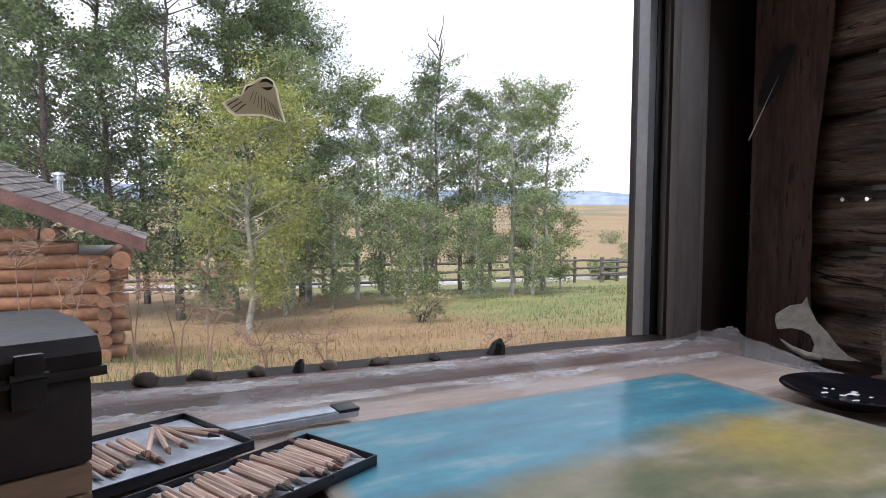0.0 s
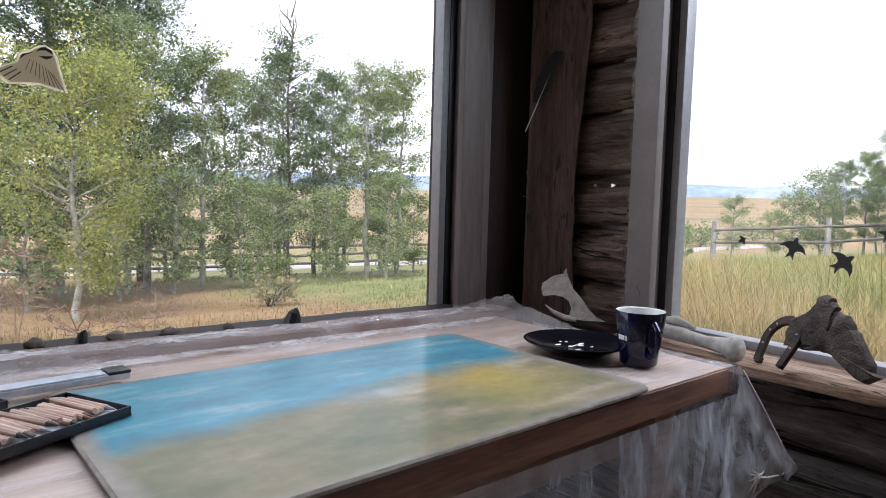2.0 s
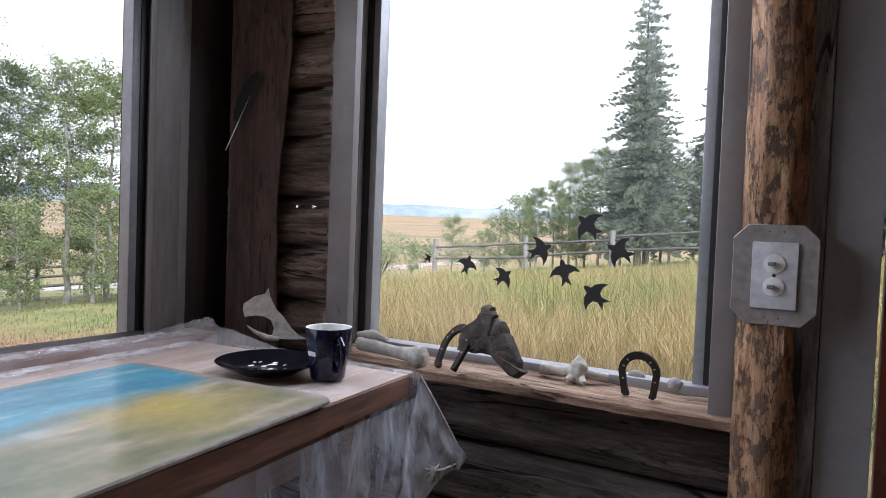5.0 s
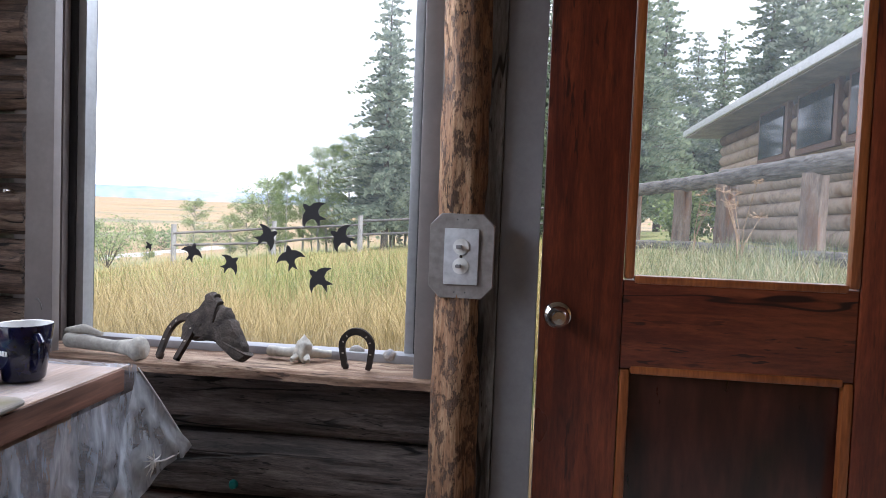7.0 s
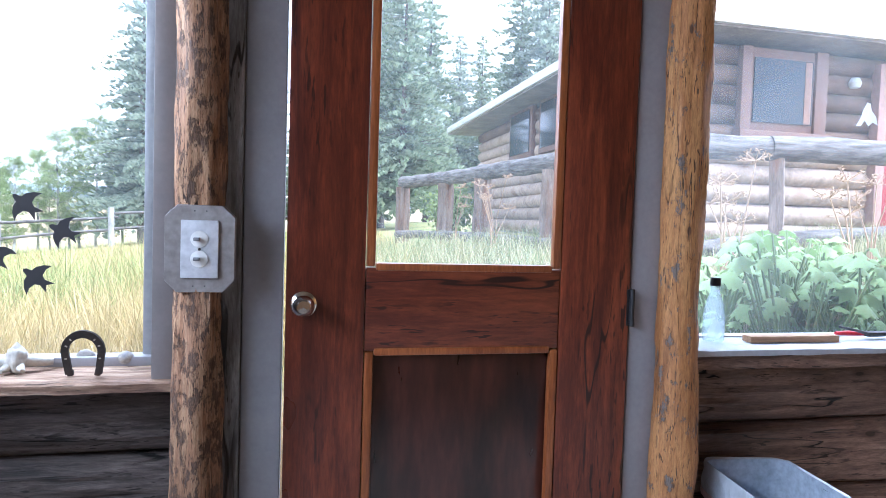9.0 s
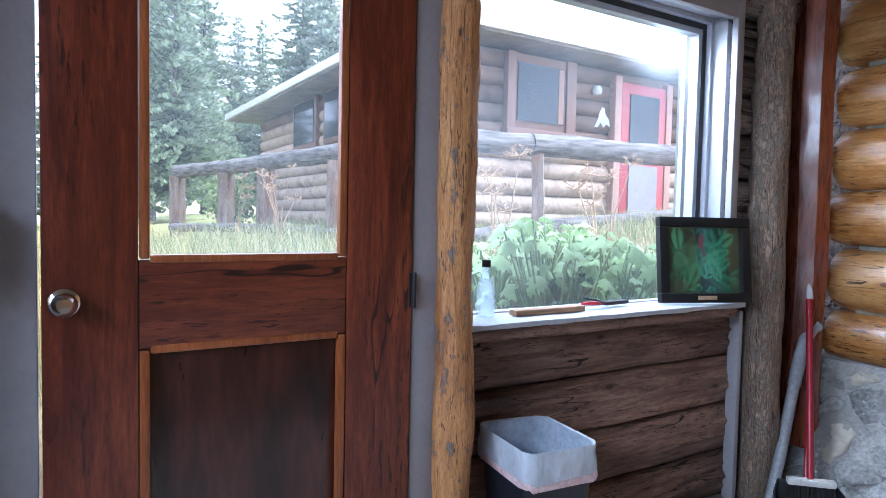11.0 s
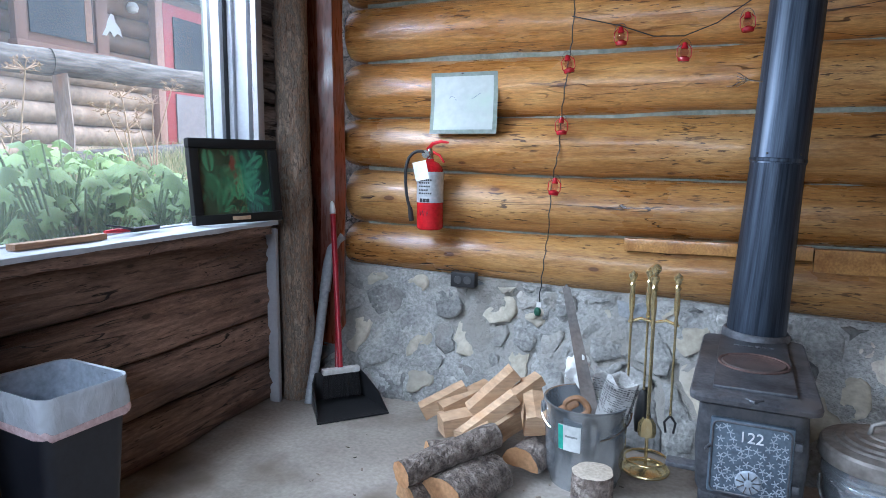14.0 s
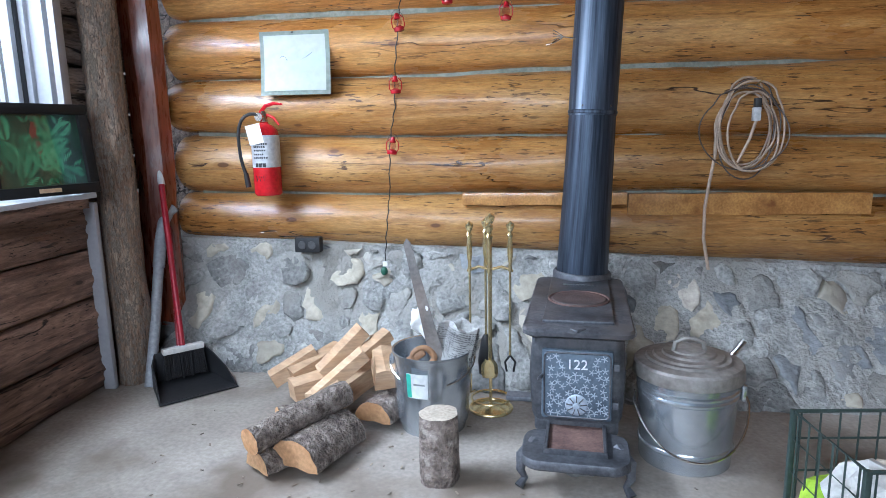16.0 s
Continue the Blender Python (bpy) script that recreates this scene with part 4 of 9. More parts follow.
# crinkled plastic along the ledge, its white highlights put into the veil
FOLDS = plastic_mat("crinkled_plastic_fold", (0.04, 0.8), (0.88, 0.86, 0.87), (1.5, 6.0, 6.0))
for y0, z0, hw, hh, sd in ((1.41, TZ + 0.017, 0.03, 0.005, 1), (1.34, TZ + 0.002, 0.024, 0.003, 2)):
    g = Geo()
    for i in range(321):
        x = -0.6 + 1.9 * i / 320
        sway = 0.012 * frac((x * 1.2, sd, 0), 2.5)
        for j in range(9):
            b = j / 8 * 2 - 1
            wv = 0.003 * frac((x * 0.5, b * 1.5 + sd * 5, 1), 9) + 0.004 * crease(x * 0.35, b * 0.16 + sd, 12, 4)
            g.v.append((x, y0 + sway + b * hw * (0.8 + 0.5 * frac((x, sd, 3), 6)), z0 + hh * (1 - b * b) + wv))
    g.f = [(i * 9 + j, (i + 1) * 9 + j, (i + 1) * 9 + j + 1, i * 9 + j + 1) for i in range(320) for j in range(8)]
    part("crinkled_edge", g, FOLDS, sheet, "crinkled plastic along the ledge with painted white highlights", smooth=40)
# the corner flap: a triangle from the table corner out to its tip
g = Geo()
A, B, C = Vector((1.325, 0.745, TZ - 0.002)), Vector((1.42, 0.685, 0.6)), Vector((1.19, 0.725, 0.5))
NT = 26
for i in range(NT + 1):
    for j in range(NT + 1):
        s_, t_ = i / NT, j / NT
        p = A.lerp(B.lerp(C, t_), s_)
        kn = Vector((1.315, 0.715, 0.605))
        d = (p - kn).length
        p.y -= 0.014 * frac((p.x * 2, p.z, 4), 6) * s_ + 0.008 * math.exp(-(d / 0.03) ** 2) + 0.006 * crease(p.x + p.z * 0.5, p.z * 0.3, 8, 1) * s_
        p.z += 0.012 * frac((t_ * 2, 0, 6), 2) * s_ ** 3
        g.v.append(tuple(p))
g.f = [(i * (NT + 1) + j, (i + 1) * (NT + 1) + j, (i + 1) * (NT + 1) + j + 1, i * (NT + 1) + j + 1) for i in range(NT) for j in range(NT)]
part("corner_flap", g, plastic_mat("corner_plastic", (0.22, 0.72), (0.82, 0.87, 0.95), (7.0, 7.0, 3.0)), sheet, "thin plastic corner gathered in a knot", smooth=60)
g = Geo()
for i in range(31):
    for j in range(15):
        u, v = i / 30, j / 14
        y = 0.75 + 0.55 * u
        x = 1.329 + 0.02 * v + 0.01 * math.sin(y * 30 + v * 3) * v
        g.v.append((x, y, TZ - 0.002 - v * 0.17 + 0.006 * frac((y, v, 1), 6)))
g.f = [(i * 15 + j, (i + 1) * 15 + j, (i + 1) * 15 + j + 1, i * 15 + j + 1) for i in range(30) for j in range(14)]
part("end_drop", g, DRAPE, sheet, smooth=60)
g = Geo()
rnd = random.Random(3)
for k in range(18):
    a = rnd.uniform(0, 6.28)
    l = rnd.uniform(0.01, 0.034)
    g.tube([(1.315, 0.702, 0.602), (1.315 + l * 0.5 * math.cos(a), 0.7, 0.602 + l * 0.5 * math.sin(a)), (1.315 + l * math.cos(a), 0.703, 0.602 + l * math.sin(a))], [0.003, 0.0016, 0.0004], 5)
g.tube([(1.315, 0.702, 0.6), (1.35, 0.697, 0.592), (1.39, 0.69, 0.592), (1.42, 0.685, 0.6)], [0.002, 0.0022, 0.0016, 0.001], 5)
g.tube([(1.326, 0.744, TZ - 0.004), (1.36, 0.722, 0.72), (1.395, 0.7, 0.65), (1.42, 0.685, 0.6)], [0.0015, 0.0018, 0.0018, 0.001], 5)
part("knot", g, WHITE, sheet, "tight white gather of plastic")


def painting_mat():
    """A pastel landscape: blue sky over ochre and green ground on buff paper."""
    mat, nn, ll, p = node_mat("pastel_painting")
    tc, sep = nn.new("ShaderNodeTexCoord"), nn.new("ShaderNodeSeparateXYZ")
    ll.new(tc.outputs["Object"], sep.inputs[0])

    def tex(scale, detail=5, stretch=(1, 1, 1)):
        t = nn.new("ShaderNodeTexNoise")
        t.inputs["Scale"].default_value, t.inputs["Detail"].default_value = scale, detail
        mp = nn.new("ShaderNodeMapping")
        mp.inputs["Scale"].default_value = stretch
        ll.new(tc.outputs["Object"], mp.inputs["Vector"])
        ll.new(mp.outputs[0], t.inputs["Vector"])
        return t.outputs[0]

    def math_n(op, a, b):
        m = nn.new("ShaderNodeMath")
        m.operation = op
        for k, q in enumerate((a, b)):
            if isinstance(q, (int, float)):
                m.inputs[k].default_value = q
            else:
                ll.new(q, m.inputs[k])
        return m.outputs[0]

    def ramp(src, stops):
        r = nn.new("ShaderNodeValToRGB")
        while len(r.color_ramp.elements) < len(stops):
            r.color_ramp.elements.new(0.5)
        for e, (pos, c) in zip(r.color_ramp.elements, stops):
            e.position, e.color = pos, (*c, 1)
        ll.new(src, r.inputs[0])
        return r.outputs[0]

    def mix(f, a, b):
        m = nn.new("ShaderNodeMixRGB")
        ll.new(f, m.inputs[0])
        ll.new(a, m.inputs[1])
        ll.new(b, m.inputs[2])
        return m.outputs[0]

    wob = math_n("MULTIPLY", math_n("SUBTRACT", tex(5), 0.5), 0.16)
    v = math_n("ADD", math_n("SUBTRACT", sep.outputs[1], math_n("MULTIPLY", sep.outputs[0], 0.12)), math_n("ADD", wob, 0.035))
    blue = ramp(tex(5, 7, (1, 3.5, 1)), [(0.3, (0.022, 0.11, 0.165)), (0.45, (0.026, 0.165, 0.235)), (0.56, (0.036, 0.205, 0.27)), (0.68, (0.17, 0.27, 0.31))])
    land_c = ramp(tex(5, 7, (1, 2.6, 1)), [(0.3, (0.065, 0.085, 0.034)), (0.44, (0.12, 0.115, 0.052)), (0.56, (0.175, 0.143, 0.078)), (0.7, (0.3, 0.25, 0.175))])
    ochre = ramp(tex(3, 3), [(0.3, (0.34, 0.2, 0.035)), (0.7, (0.26, 0.23, 0.06))])
    spot = nn.new("ShaderNodeVectorMath")
    spot.operation = "DISTANCE"
    ll.new(tc.outputs["Object"], spot.inputs[0])
    spot.inputs[1].default_value = (0.2, -0.06, 0.0)
    land_c = mix(ramp(math_n("ADD", spot.outputs["Value"], wob), [(0.03, (1, 1, 1)), (0.17, (0, 0, 0))]), land_c, ochre)
    c = mix(ramp(v, [(0.0, (0, 0, 0)), (0.06, (1, 1, 1))]), land_c, blue)
    edge = nn.new("ShaderNodeVectorMath")
    edge.operation = "ABSOLUTE"
    ll.new(tc.outputs["Object"], edge.inputs[0])
    es = nn.new("ShaderNodeSeparateXYZ")
    ll.new(edge.outputs[0], es.inputs[0])
    m1 = math_n("SUBTRACT", es.outputs[0], 0.35)
    m2 = math_n("SUBTRACT", es.outputs[1], 0.224)
    rim = math_n("ADD", math_n("MAXIMUM", m1, m2), math_n("MULTIPLY", wob, 0.35))
    paper = ramp(tex(9), [(0.3, (0.16, 0.135, 0.11)), (0.7, (0.25, 0.215, 0.18))])
    c = mix(ramp(rim, [(0.0, (0, 0, 0)), (0.022, (1, 1, 1))]), c, paper)
    fine = nn.new("ShaderNodeMixRGB")
    fine.blend_type = "OVERLAY"
    fine.inputs[0].default_value = 0.25
    ll.new(c, fine.inputs[1])
    ll.new(tex(60), fine.inputs[2])
    ll.new(fine.outputs[0], p.inputs["Base Color"])
    p.inputs["Roughness"].default_value = 0.75
    # the clear sheet that is drawn tight over it
    p.inputs["Coat Weight"].default_value, p.inputs["Coat Roughness"].default_value = 0.35, 0.16
    bp = nn.new("ShaderNodeBump")
    bp.inputs["Strength"].default_value, bp.inputs["Distance"].default_value = 0.5, 0.006
    ll.new(tex(7, 6, (1, 1.6, 1)), bp.inputs["Height"])
    ll.new(bp.outputs[0], p.inputs["Coat Normal"])
    return mat


pic = thing("painting", "pastel landscape on a soft-cornered board", "painting", (0.648, 0.958, TZ + 0.003), 4.0)


def round_rect(w, h, r, n=6):
    out = []
    for cx, cy, a0 in ((w / 2 - r, h / 2 - r, 0), (-w / 2 + r, h / 2 - r, 90), (-w / 2 + r, -h / 2 + r, 180), (w / 2 - r, -h / 2 + r, 270)):
        out += [(cx + r * math.cos(radians(a0 + 90 * k / n)), cy + r * math.sin(radians(a0 + 90 * k / n))) for k in range(n + 1)]
    return out


o = round_rect(0.765, 0.49, 0.03)
part("board", Geo().rings([[(x * s, y * s, z) for x, y in o] for s, z in ((0.985, 0.0), (1.0, 0.002), (1.0, 0.006), (0.992, 0.008))]), surf("padded_board", (0.14, 0.12, 0.1), (0.25, 0.22, 0.19), 6, rough=0.8, bump=0.3), pic)
gw = Geo()
o2 = round_rect(0.758, 0.483, 0.028)
gw.v = [(x, y, 0.0086) for x, y in o2] + [(0, 0, 0.009)]
gw.f = [(i, (i + 1) % len(o2), len(o2)) for i in range(len(o2))]
part("artwork", gw, painting_mat(), pic, "blue sky over ochre and green ground", smooth=0)

# pencil tins
TIN = plain("dark_tin", (0.03, 0.032, 0.04), 0.35, 0.4)
TIN_IN = plain("pale_tin_lining", (0.5, 0.53, 0.6), 0.35, 0.2)
PENCIL = surf("bare_pencil_wood", (0.4, 0.26, 0.2), (0.56, 0.4, 0.32), 6, (2, 0.5, 2), 0.6, 0.1, vary=0.22)
TIPS = [plain("pencil_tip_" + n, c, 0.7) for n, c in (("dark", (0.03, 0.03, 0.03)), ("brown", (0.16, 0.07, 0.04)), ("grey", (0.3, 0.3, 0.32)))]


def tin(name, label, at, rz, length, width, pencils, loose):
    root = thing(name, label, "pencil tin", at, rz, group="pencil tins")
    h, w = 0.0125, 0.0022
    part("base", Geo().box((0, 0, 0.0015), (length, width, 0.003)), TIN, root)
    part("lining", Geo().box((0, 0, 0.0042), (length - 0.008, width - 0.008, 0.002)), TIN_IN, root, "pale inner tray")
    for x in (-1, 1):
        part("side", Geo().box((x * (length / 2 - w / 2), 0, h / 2), (w, width, h), 0.001), TIN, root)
    for y in (-1, 1):
        part("side", Geo().box((0, y * (width / 2 - w / 2), h / 2), (length - 2 * w, w, h), 0.001), TIN, root)
    rnd = random.Random(int(at[0] * 1000) + 7)
    bodies = [Geo().cyl((0, -l / 2, 0), (0, l / 2, 0), 0.0036, n=7).mesh("pencil", PENCIL, 40) for l in (0.07, 0.08, 0.086)]
    tips = []
    for tm in TIPS:
        tips.append(Geo().cyl((0, 0, 0), (0, -0.016, 0), 0.0036, 0.001, 7).mesh("tip", tm, 40))
    for k in range(pencils + loose):
        fl = k >= pencils
        me = rnd.choice(bodies)
        l = max(q.co.y for q in me.vertices)
        ob = new("pencil", me)
        ob.parent = root
        x = length / 2 - 0.014 - (k + (0 if loose == 0 else 9)) * (length - 0.028) / max(1, pencils + (0 if loose == 0 else 9)) if not fl else length * 0.16 + (k - pencils) * 0.011
        ang = rnd.uniform(-4, 4) if not fl else -30 + 12 * (k - pencils)
        ob.matrix_basis = pose(x + rnd.uniform(-0.001, 0.001), rnd.uniform(-0.006, 0.006), 0.0098 + (0.006 if fl else 0.0) + 0.004 * (rnd.random() < 0.2), rnd.uniform(-1, 1), 0, ang)
        tp = new("tip", rnd.choice(tips))
        tp.parent = ob
        tp.matrix_basis = pose(0, -l + 0.0005, 0) if rnd.random() < 0.6 else pose(0, l - 0.0005, 0, 0, 0, 180)
    return root


tin("pencil_tin", "open dark tin with a full row of pastel pencils", (0.191, 1.006, TZ + 0.0125), 29.4, 0.262, 0.122, 32, 0)
lid = tin("pencil_tin", "open dark tin with fanned loose pencils", (0.055, 1.137, TZ + 0.0125), 27, 0.262, 0.168, 15, 6)
case = thing("pencil_case", "narrow closed grey metal case", "pencil case", (0.268, 1.21, TZ + 0.009), 9)
part("body", Geo().box((0, 0, 0.005), (0.2, 0.034, 0.01), 0.002), TIN_IN, case)
part("end_cap", Geo().box((0.085, 0, 0.0115), (0.032, 0.036, 0.005), 0.001), TIN, case, "dark end cap")
part("lid", Geo().box((-0.016, 0, 0.0115), (0.165, 0.03, 0.003), 0.001), TIN_IN, case, "pale metal lid")

# black tool box on a wooden crate
CHESTC = surf("scuffed_black_paint", (0.009, 0.006, 0.006), (0.026, 0.018, 0.017), 9, rough=0.5, bump=0.25, dirt=(0.055, 0.042, 0.036), dirt_at=0.66, dirt_scale=7, spec=0.35)
CRATE = surf("crate_wood", (0.11, 0.068, 0.042), (0.25, 0.165, 0.105), 3, (0.7, 6, 4), 0.65, 0.4, dirt=(0.12, 0.07, 0.04), dirt_at=0.62)
crate = thing("wooden_crate", "small tan wooden crate on the worktable", "crate", (-0.128, 0.99, TZ + 0.003), 22)
for k in range(3):
    part("slat", Geo().box((0, -0.095, 0.014 + 0.0265 * k), (0.3, 0.012, 0.025), 0.002), CRATE, crate)
    part("slat", Geo().box((0.144, 0.003, 0.014 + 0.0265 * k), (0.012, 0.18, 0.025), 0.002), CRATE, crate)
    part("slat", Geo().box((0, 0.1, 0.014 + 0.0265 * k), (0.3, 0.012, 0.025), 0.002), CRATE, crate)
    part("slat", Geo().box((-0.144, 0.003, 0.014 + 0.0265 * k), (0.012, 0.18, 0.025), 0.002), CRATE, crate)
part("bottom", Geo().box((0, 0.003, 0.005), (0.274, 0.178, 0.008)), CRATE, crate)
box = thing("tool_box", "scuffed black box with a metal latch on the crate", "tool box", (-0.128, 0.99, TZ + 0.083), 22)
part("body", Geo().box((0, 0, 0.04), (0.304, 0.205, 0.08), 0.008), CHESTC, box)
prof = [(-0.108, 0.081), (-0.108, 0.1), (-0.098, 0.113), (-0.05, 0.121), (0.05, 0.121), (0.098, 0.113), (0.108, 0.1), (0.108, 0.081)]
part("lid", Geo().rings([[(x, y, z) for y, z in prof] for x in (-0.157, -0.15, 0.15, 0.157)]), CHESTC, box, "rounded black lid")
part("rim_band", Geo().box((0, 0, 0.0835), (0.322, 0.222, 0.009), 0.002), CHESTC, box, "folded lid rim")
LATCH = plain("blackened_latch", (0.03, 0.028, 0.028), 0.4, 0.5)
for lx in (-0.101, 0.101):
    latch = part("latch", Geo().box((lx, -0.108, 0.074), (0.026, 0.008, 0.026), 0.002), LATCH, box, "dark metal latch")
    part("hasp", Geo().box((lx, -0.1115, 0.0975), (0.022, 0.007, 0.018), 0.003), LATCH, latch)
    part("pivot", Geo().cyl((lx - 0.014, -0.1125, 0.088), (lx + 0.014, -0.1125, 0.088), 0.003, n=10), LATCH, latch)

# dark carving knife handle near the front edge
g = Geo()
rings = []
for k in range(13):
    t = k / 12
    w = 0.02 * (1 - t ** 3) + 0.0012
    rings.append([(0.17 * t, w * math.cos(a) + 0.006 * math.sin(t * 3), 0.006 + 0.45 * w * math.sin(a) + 0.003 * t) for a in [2 * math.pi * q / 10 for q in range(10)]])
solo("knife", g.rings(rings), BLACK, "dark pointed palette knife on the plastic", "knife", (0.02, 0.868, TZ + 0.004), 14)

# plate and mug
NAVY = plain("navy_glaze", (0.006, 0.007, 0.03), 0.12)
plate = thing("plate", "black glazed plate with a paint smear", "plate", (1.135, 0.985, TZ + 0.004))
part("dish", Geo().lathe([(0.0, 0.004), (0.05, 0.004), (0.056, 0.0), (0.062, 0.004), (0.1, 0.021), (0.104, 0.025), (0.1, 0.026), (0.066, 0.012), (0.0, 0.01)], n=48), plain("black_glaze", (0.005, 0.005, 0.008), 0.15), plate)
rnd = random.Random(8)
for k in range(9):
    a, r = rnd.uniform(0, 6.28), rnd.uniform(0.005, 0.05)
    part("paint_smear", Geo().ball((r * math.cos(a), r * math.sin(a), 0.0112), (rnd.uniform(0.003, 0.014), rnd.uniform(0.002, 0.005), 0.0009), 8, None, 0.2, k), WHITE, plate, "dried white paint")
mug = thing("mug", "navy blue mug with a white inside", "mug", (1.168, 0.862, TZ + 0.004), -118)
part("body", Geo().lathe([(0.0, 0.0), (0.031, 0.0), (0.0335, 0.003), (0.046, 0.097), (0.0445, 0.1)], n=44), NAVY, mug)
part("inside", Geo().lathe([(0.0445, 0.1), (0.0425, 0.0985), (0.031, 0.008), (0.0, 0.006)], n=44), WHITE, mug, "white glazed inside")
part("handle", Geo().tube([(0.041, 0, 0.079), (0.055, 0, 0.084), (0.068, 0, 0.074), (0.069, 0, 0.05), (0.058, 0, 0.028), (0.036, 0, 0.022)], [0.006, 0.0055, 0.005, 0.005, 0.0055, 0.006], 10), NAVY, mug)
g = Geo()
for k in range(4):
    a = radians(-62 - 8.5 * k)
    g.box((0, 0, 0), (0.0006, 0.0046, 0.009), 0, pose(0.0405 * math.cos(a), 0.0405 * math.sin(a), 0.052, 0, 8, math.degrees(a)))
part("lettering", g, WHITE, mug, "short row of small pale marks")

# ---- things on the window sills, on the corner and round the door ----
BONE = surf("weathered_bone", (0.36, 0.33, 0.29), (0.56, 0.53, 0.47), 9, rough=0.8, bump=0.6, dirt=(0.26, 0.23, 0.19), dirt_at=0.62)
IRON = surf("rusty_iron", (0.025, 0.02, 0.018), (0.07, 0.05, 0.04), 20, rough=0.75, bump=0.6, metal=0.4, dirt=(0.12, 0.06, 0.03), dirt_at=0.64)
SZ = 0.765

# pelvis bone leaning on the logs: a flat wing arched over a round notch
PLATE = [(-0.06, 0.086), (-0.032, 0.106), (-0.008, 0.112), (0.0, 0.127), (0.005, 0.106), (0.021, 0.072), (0.042, 0.05), (0.06, 0.024), (0.08, 0.004), (0.105, -0.006), (0.05, -0.006), (0.01, -0.002), (0.017, 0.024), (0.009, 0.044), (-0.008, 0.054), (-0.031, 0.057), (-0.057, 0.053), (-0.062, 0.07)]
m = Matrix.Translation((1.405, 1.262, 0.795)) @ pose(0, 0, 0, 0, 0, -45) @ pose(0, 0, 0, 82, 0, 0)
pel = Geo()
layers = [[(x * k, y * k + 0.0, z + 0.004 * frac((x * 20, y * 20, 1), 1)) for x, y in PLATE] for z, k in ((0.0, 0.985), (0.003, 1.0), (0.008, 1.0), (0.011, 0.985))]
pel.rings([[m @ Vector(q) for q in r] for r in layers])
pel.tube([m @ Vector(q) for q in ((-0.05, 0.03, 0.004), (-0.03, 0.014, 0.006), (0.0, 0.0, 0.008), (0.03, -0.004, 0.01))], [0.002, 0.006, 0.008, 0.006], 8, rough=0.3, freq=20)
solo("bone", pel, BONE, "pale flat pelvis bone leaning in the corner", "bone", smooth=40)

g = Geo()
g.tube([(1.52, 1.05, 0.79), (1.515, 0.99, 0.787), (1.51, 0.93, 0.784), (1.505, 0.88, 0.783), (1.5, 0.853, 0.784), (1.5, 0.842, 0.785)], [0.019, 0.016, 0.014, 0.017, 0.026, 0.02], 14, rough=0.35, freq=11)
g.tube([(1.54, 1.07, 0.806), (1.535, 1.02, 0.815), (1.53, 0.97, 0.806)], [0.008, 0.012, 0.006], 8, rough=0.4)
solo("bone", g, BONE, "weathered leg bone lying on the sill", "bone", smooth=60)


def horseshoe(name, label, m):
    """An iron arch of flat section with nail holes."""
    root = new(name)
    root.matrix_basis = m
    tagged(root, label, "horseshoe", "horseshoes")
    rings = []
    for k in range(33):
        t = -1 + 2 * k / 32
        a = max(-1.6, min(1.6, t * 2.5))
        leg = max(0, abs(t) - 0.64) / 0.36
        s = 1 if t > 0 else -1
        c = Vector((0.041 * math.sin(a) - s * 0.008 * leg, 0, 0.066 + 0.045 * math.cos(a) - 0.055 * leg))
        d = Vector((math.sin(a), 0, math.cos(a)))
        w = 0.0095 - 0.002 * abs(t)
        rings.append([c + d * w + Vector((0, -0.0045, 0)), c + d * w + Vector((0, 0.0045, 0)), c - d * w + Vector((0, 0.0045, 0)), c - d * w + Vector((0, -0.0045, 0))])
    part("arch", Geo().rings(rings), IRON, root, smooth=40)
    pale = plain("nail_hole_light", (0.35, 0.3, 0.24), 0.8)
    for s in (-1, 1):
        for q in (0.3, 0.48, 0.66):
            a = s * q * 2.5
            px, pz = (0.039 * math.sin(a), 0.066 + 0.043 * math.cos(a)) if abs(a) < 1.55 else (s * 0.038, 0.05)
            part("nail_hole", Geo().box((0, 0, 0), (0.004, 0.0105, 0.006), 0.001, pose(px, 0, pz, 0, math.degrees(a), 0)), pale, root)
        part("heel", Geo().box((0, 0, 0), (0.014, 0.012, 0.014), 0.003, pose(s * 0.031, -0.002, 0.012, 0, s * 8, 0)), IRON, root)
    return root


horseshoe("horseshoe", "rusty iron horseshoe standing upright on the sill", pose(1.53, 0.345, SZ - 0.006, -6, 0, 90) @ Matrix.Diagonal((0.84, 0.9, 0.84, 1)))
horseshoe("horseshoe", "rusty iron horseshoe leaning on a grey rock", pose(1.478, 0.776, SZ, 0, 0, 66) @ pose(0, 0, 0, 32, 4, 0))

# grey weathered wedge, arched underneath, with a crusty ridge
WEDGE = [(-0.083, 0.036), (-0.086, 0.075), (-0.072, 0.107), (-0.05, 0.116), (-0.036, 0.15), (-0.026, 0.17), (-0.008, 0.164), (0.003, 0.145), (0.015, 0.134), (0.038, 0.104), (0.06, 0.074), (0.079, 0.038), (0.098, 0.018), (0.075, -0.004), (0.059, 0.006), (0.049, 0.026), (0.02, 0.038), (-0.01, 0.042), (-0.049, 0.034)]
fine = []
for (x0, y0), (x1, y1) in zip(WEDGE, WEDGE[1:] + WEDGE[:1]):
    for k in range(4):
        x, y = x0 + (x1 - x0) * k / 4, y0 + (y1 - y0) * k / 4
        w = 0.007 * frac((x, y, 0), 60) * (1.6 if y > 0.1 else 0.7)
        fine.append((x + w, y + w))
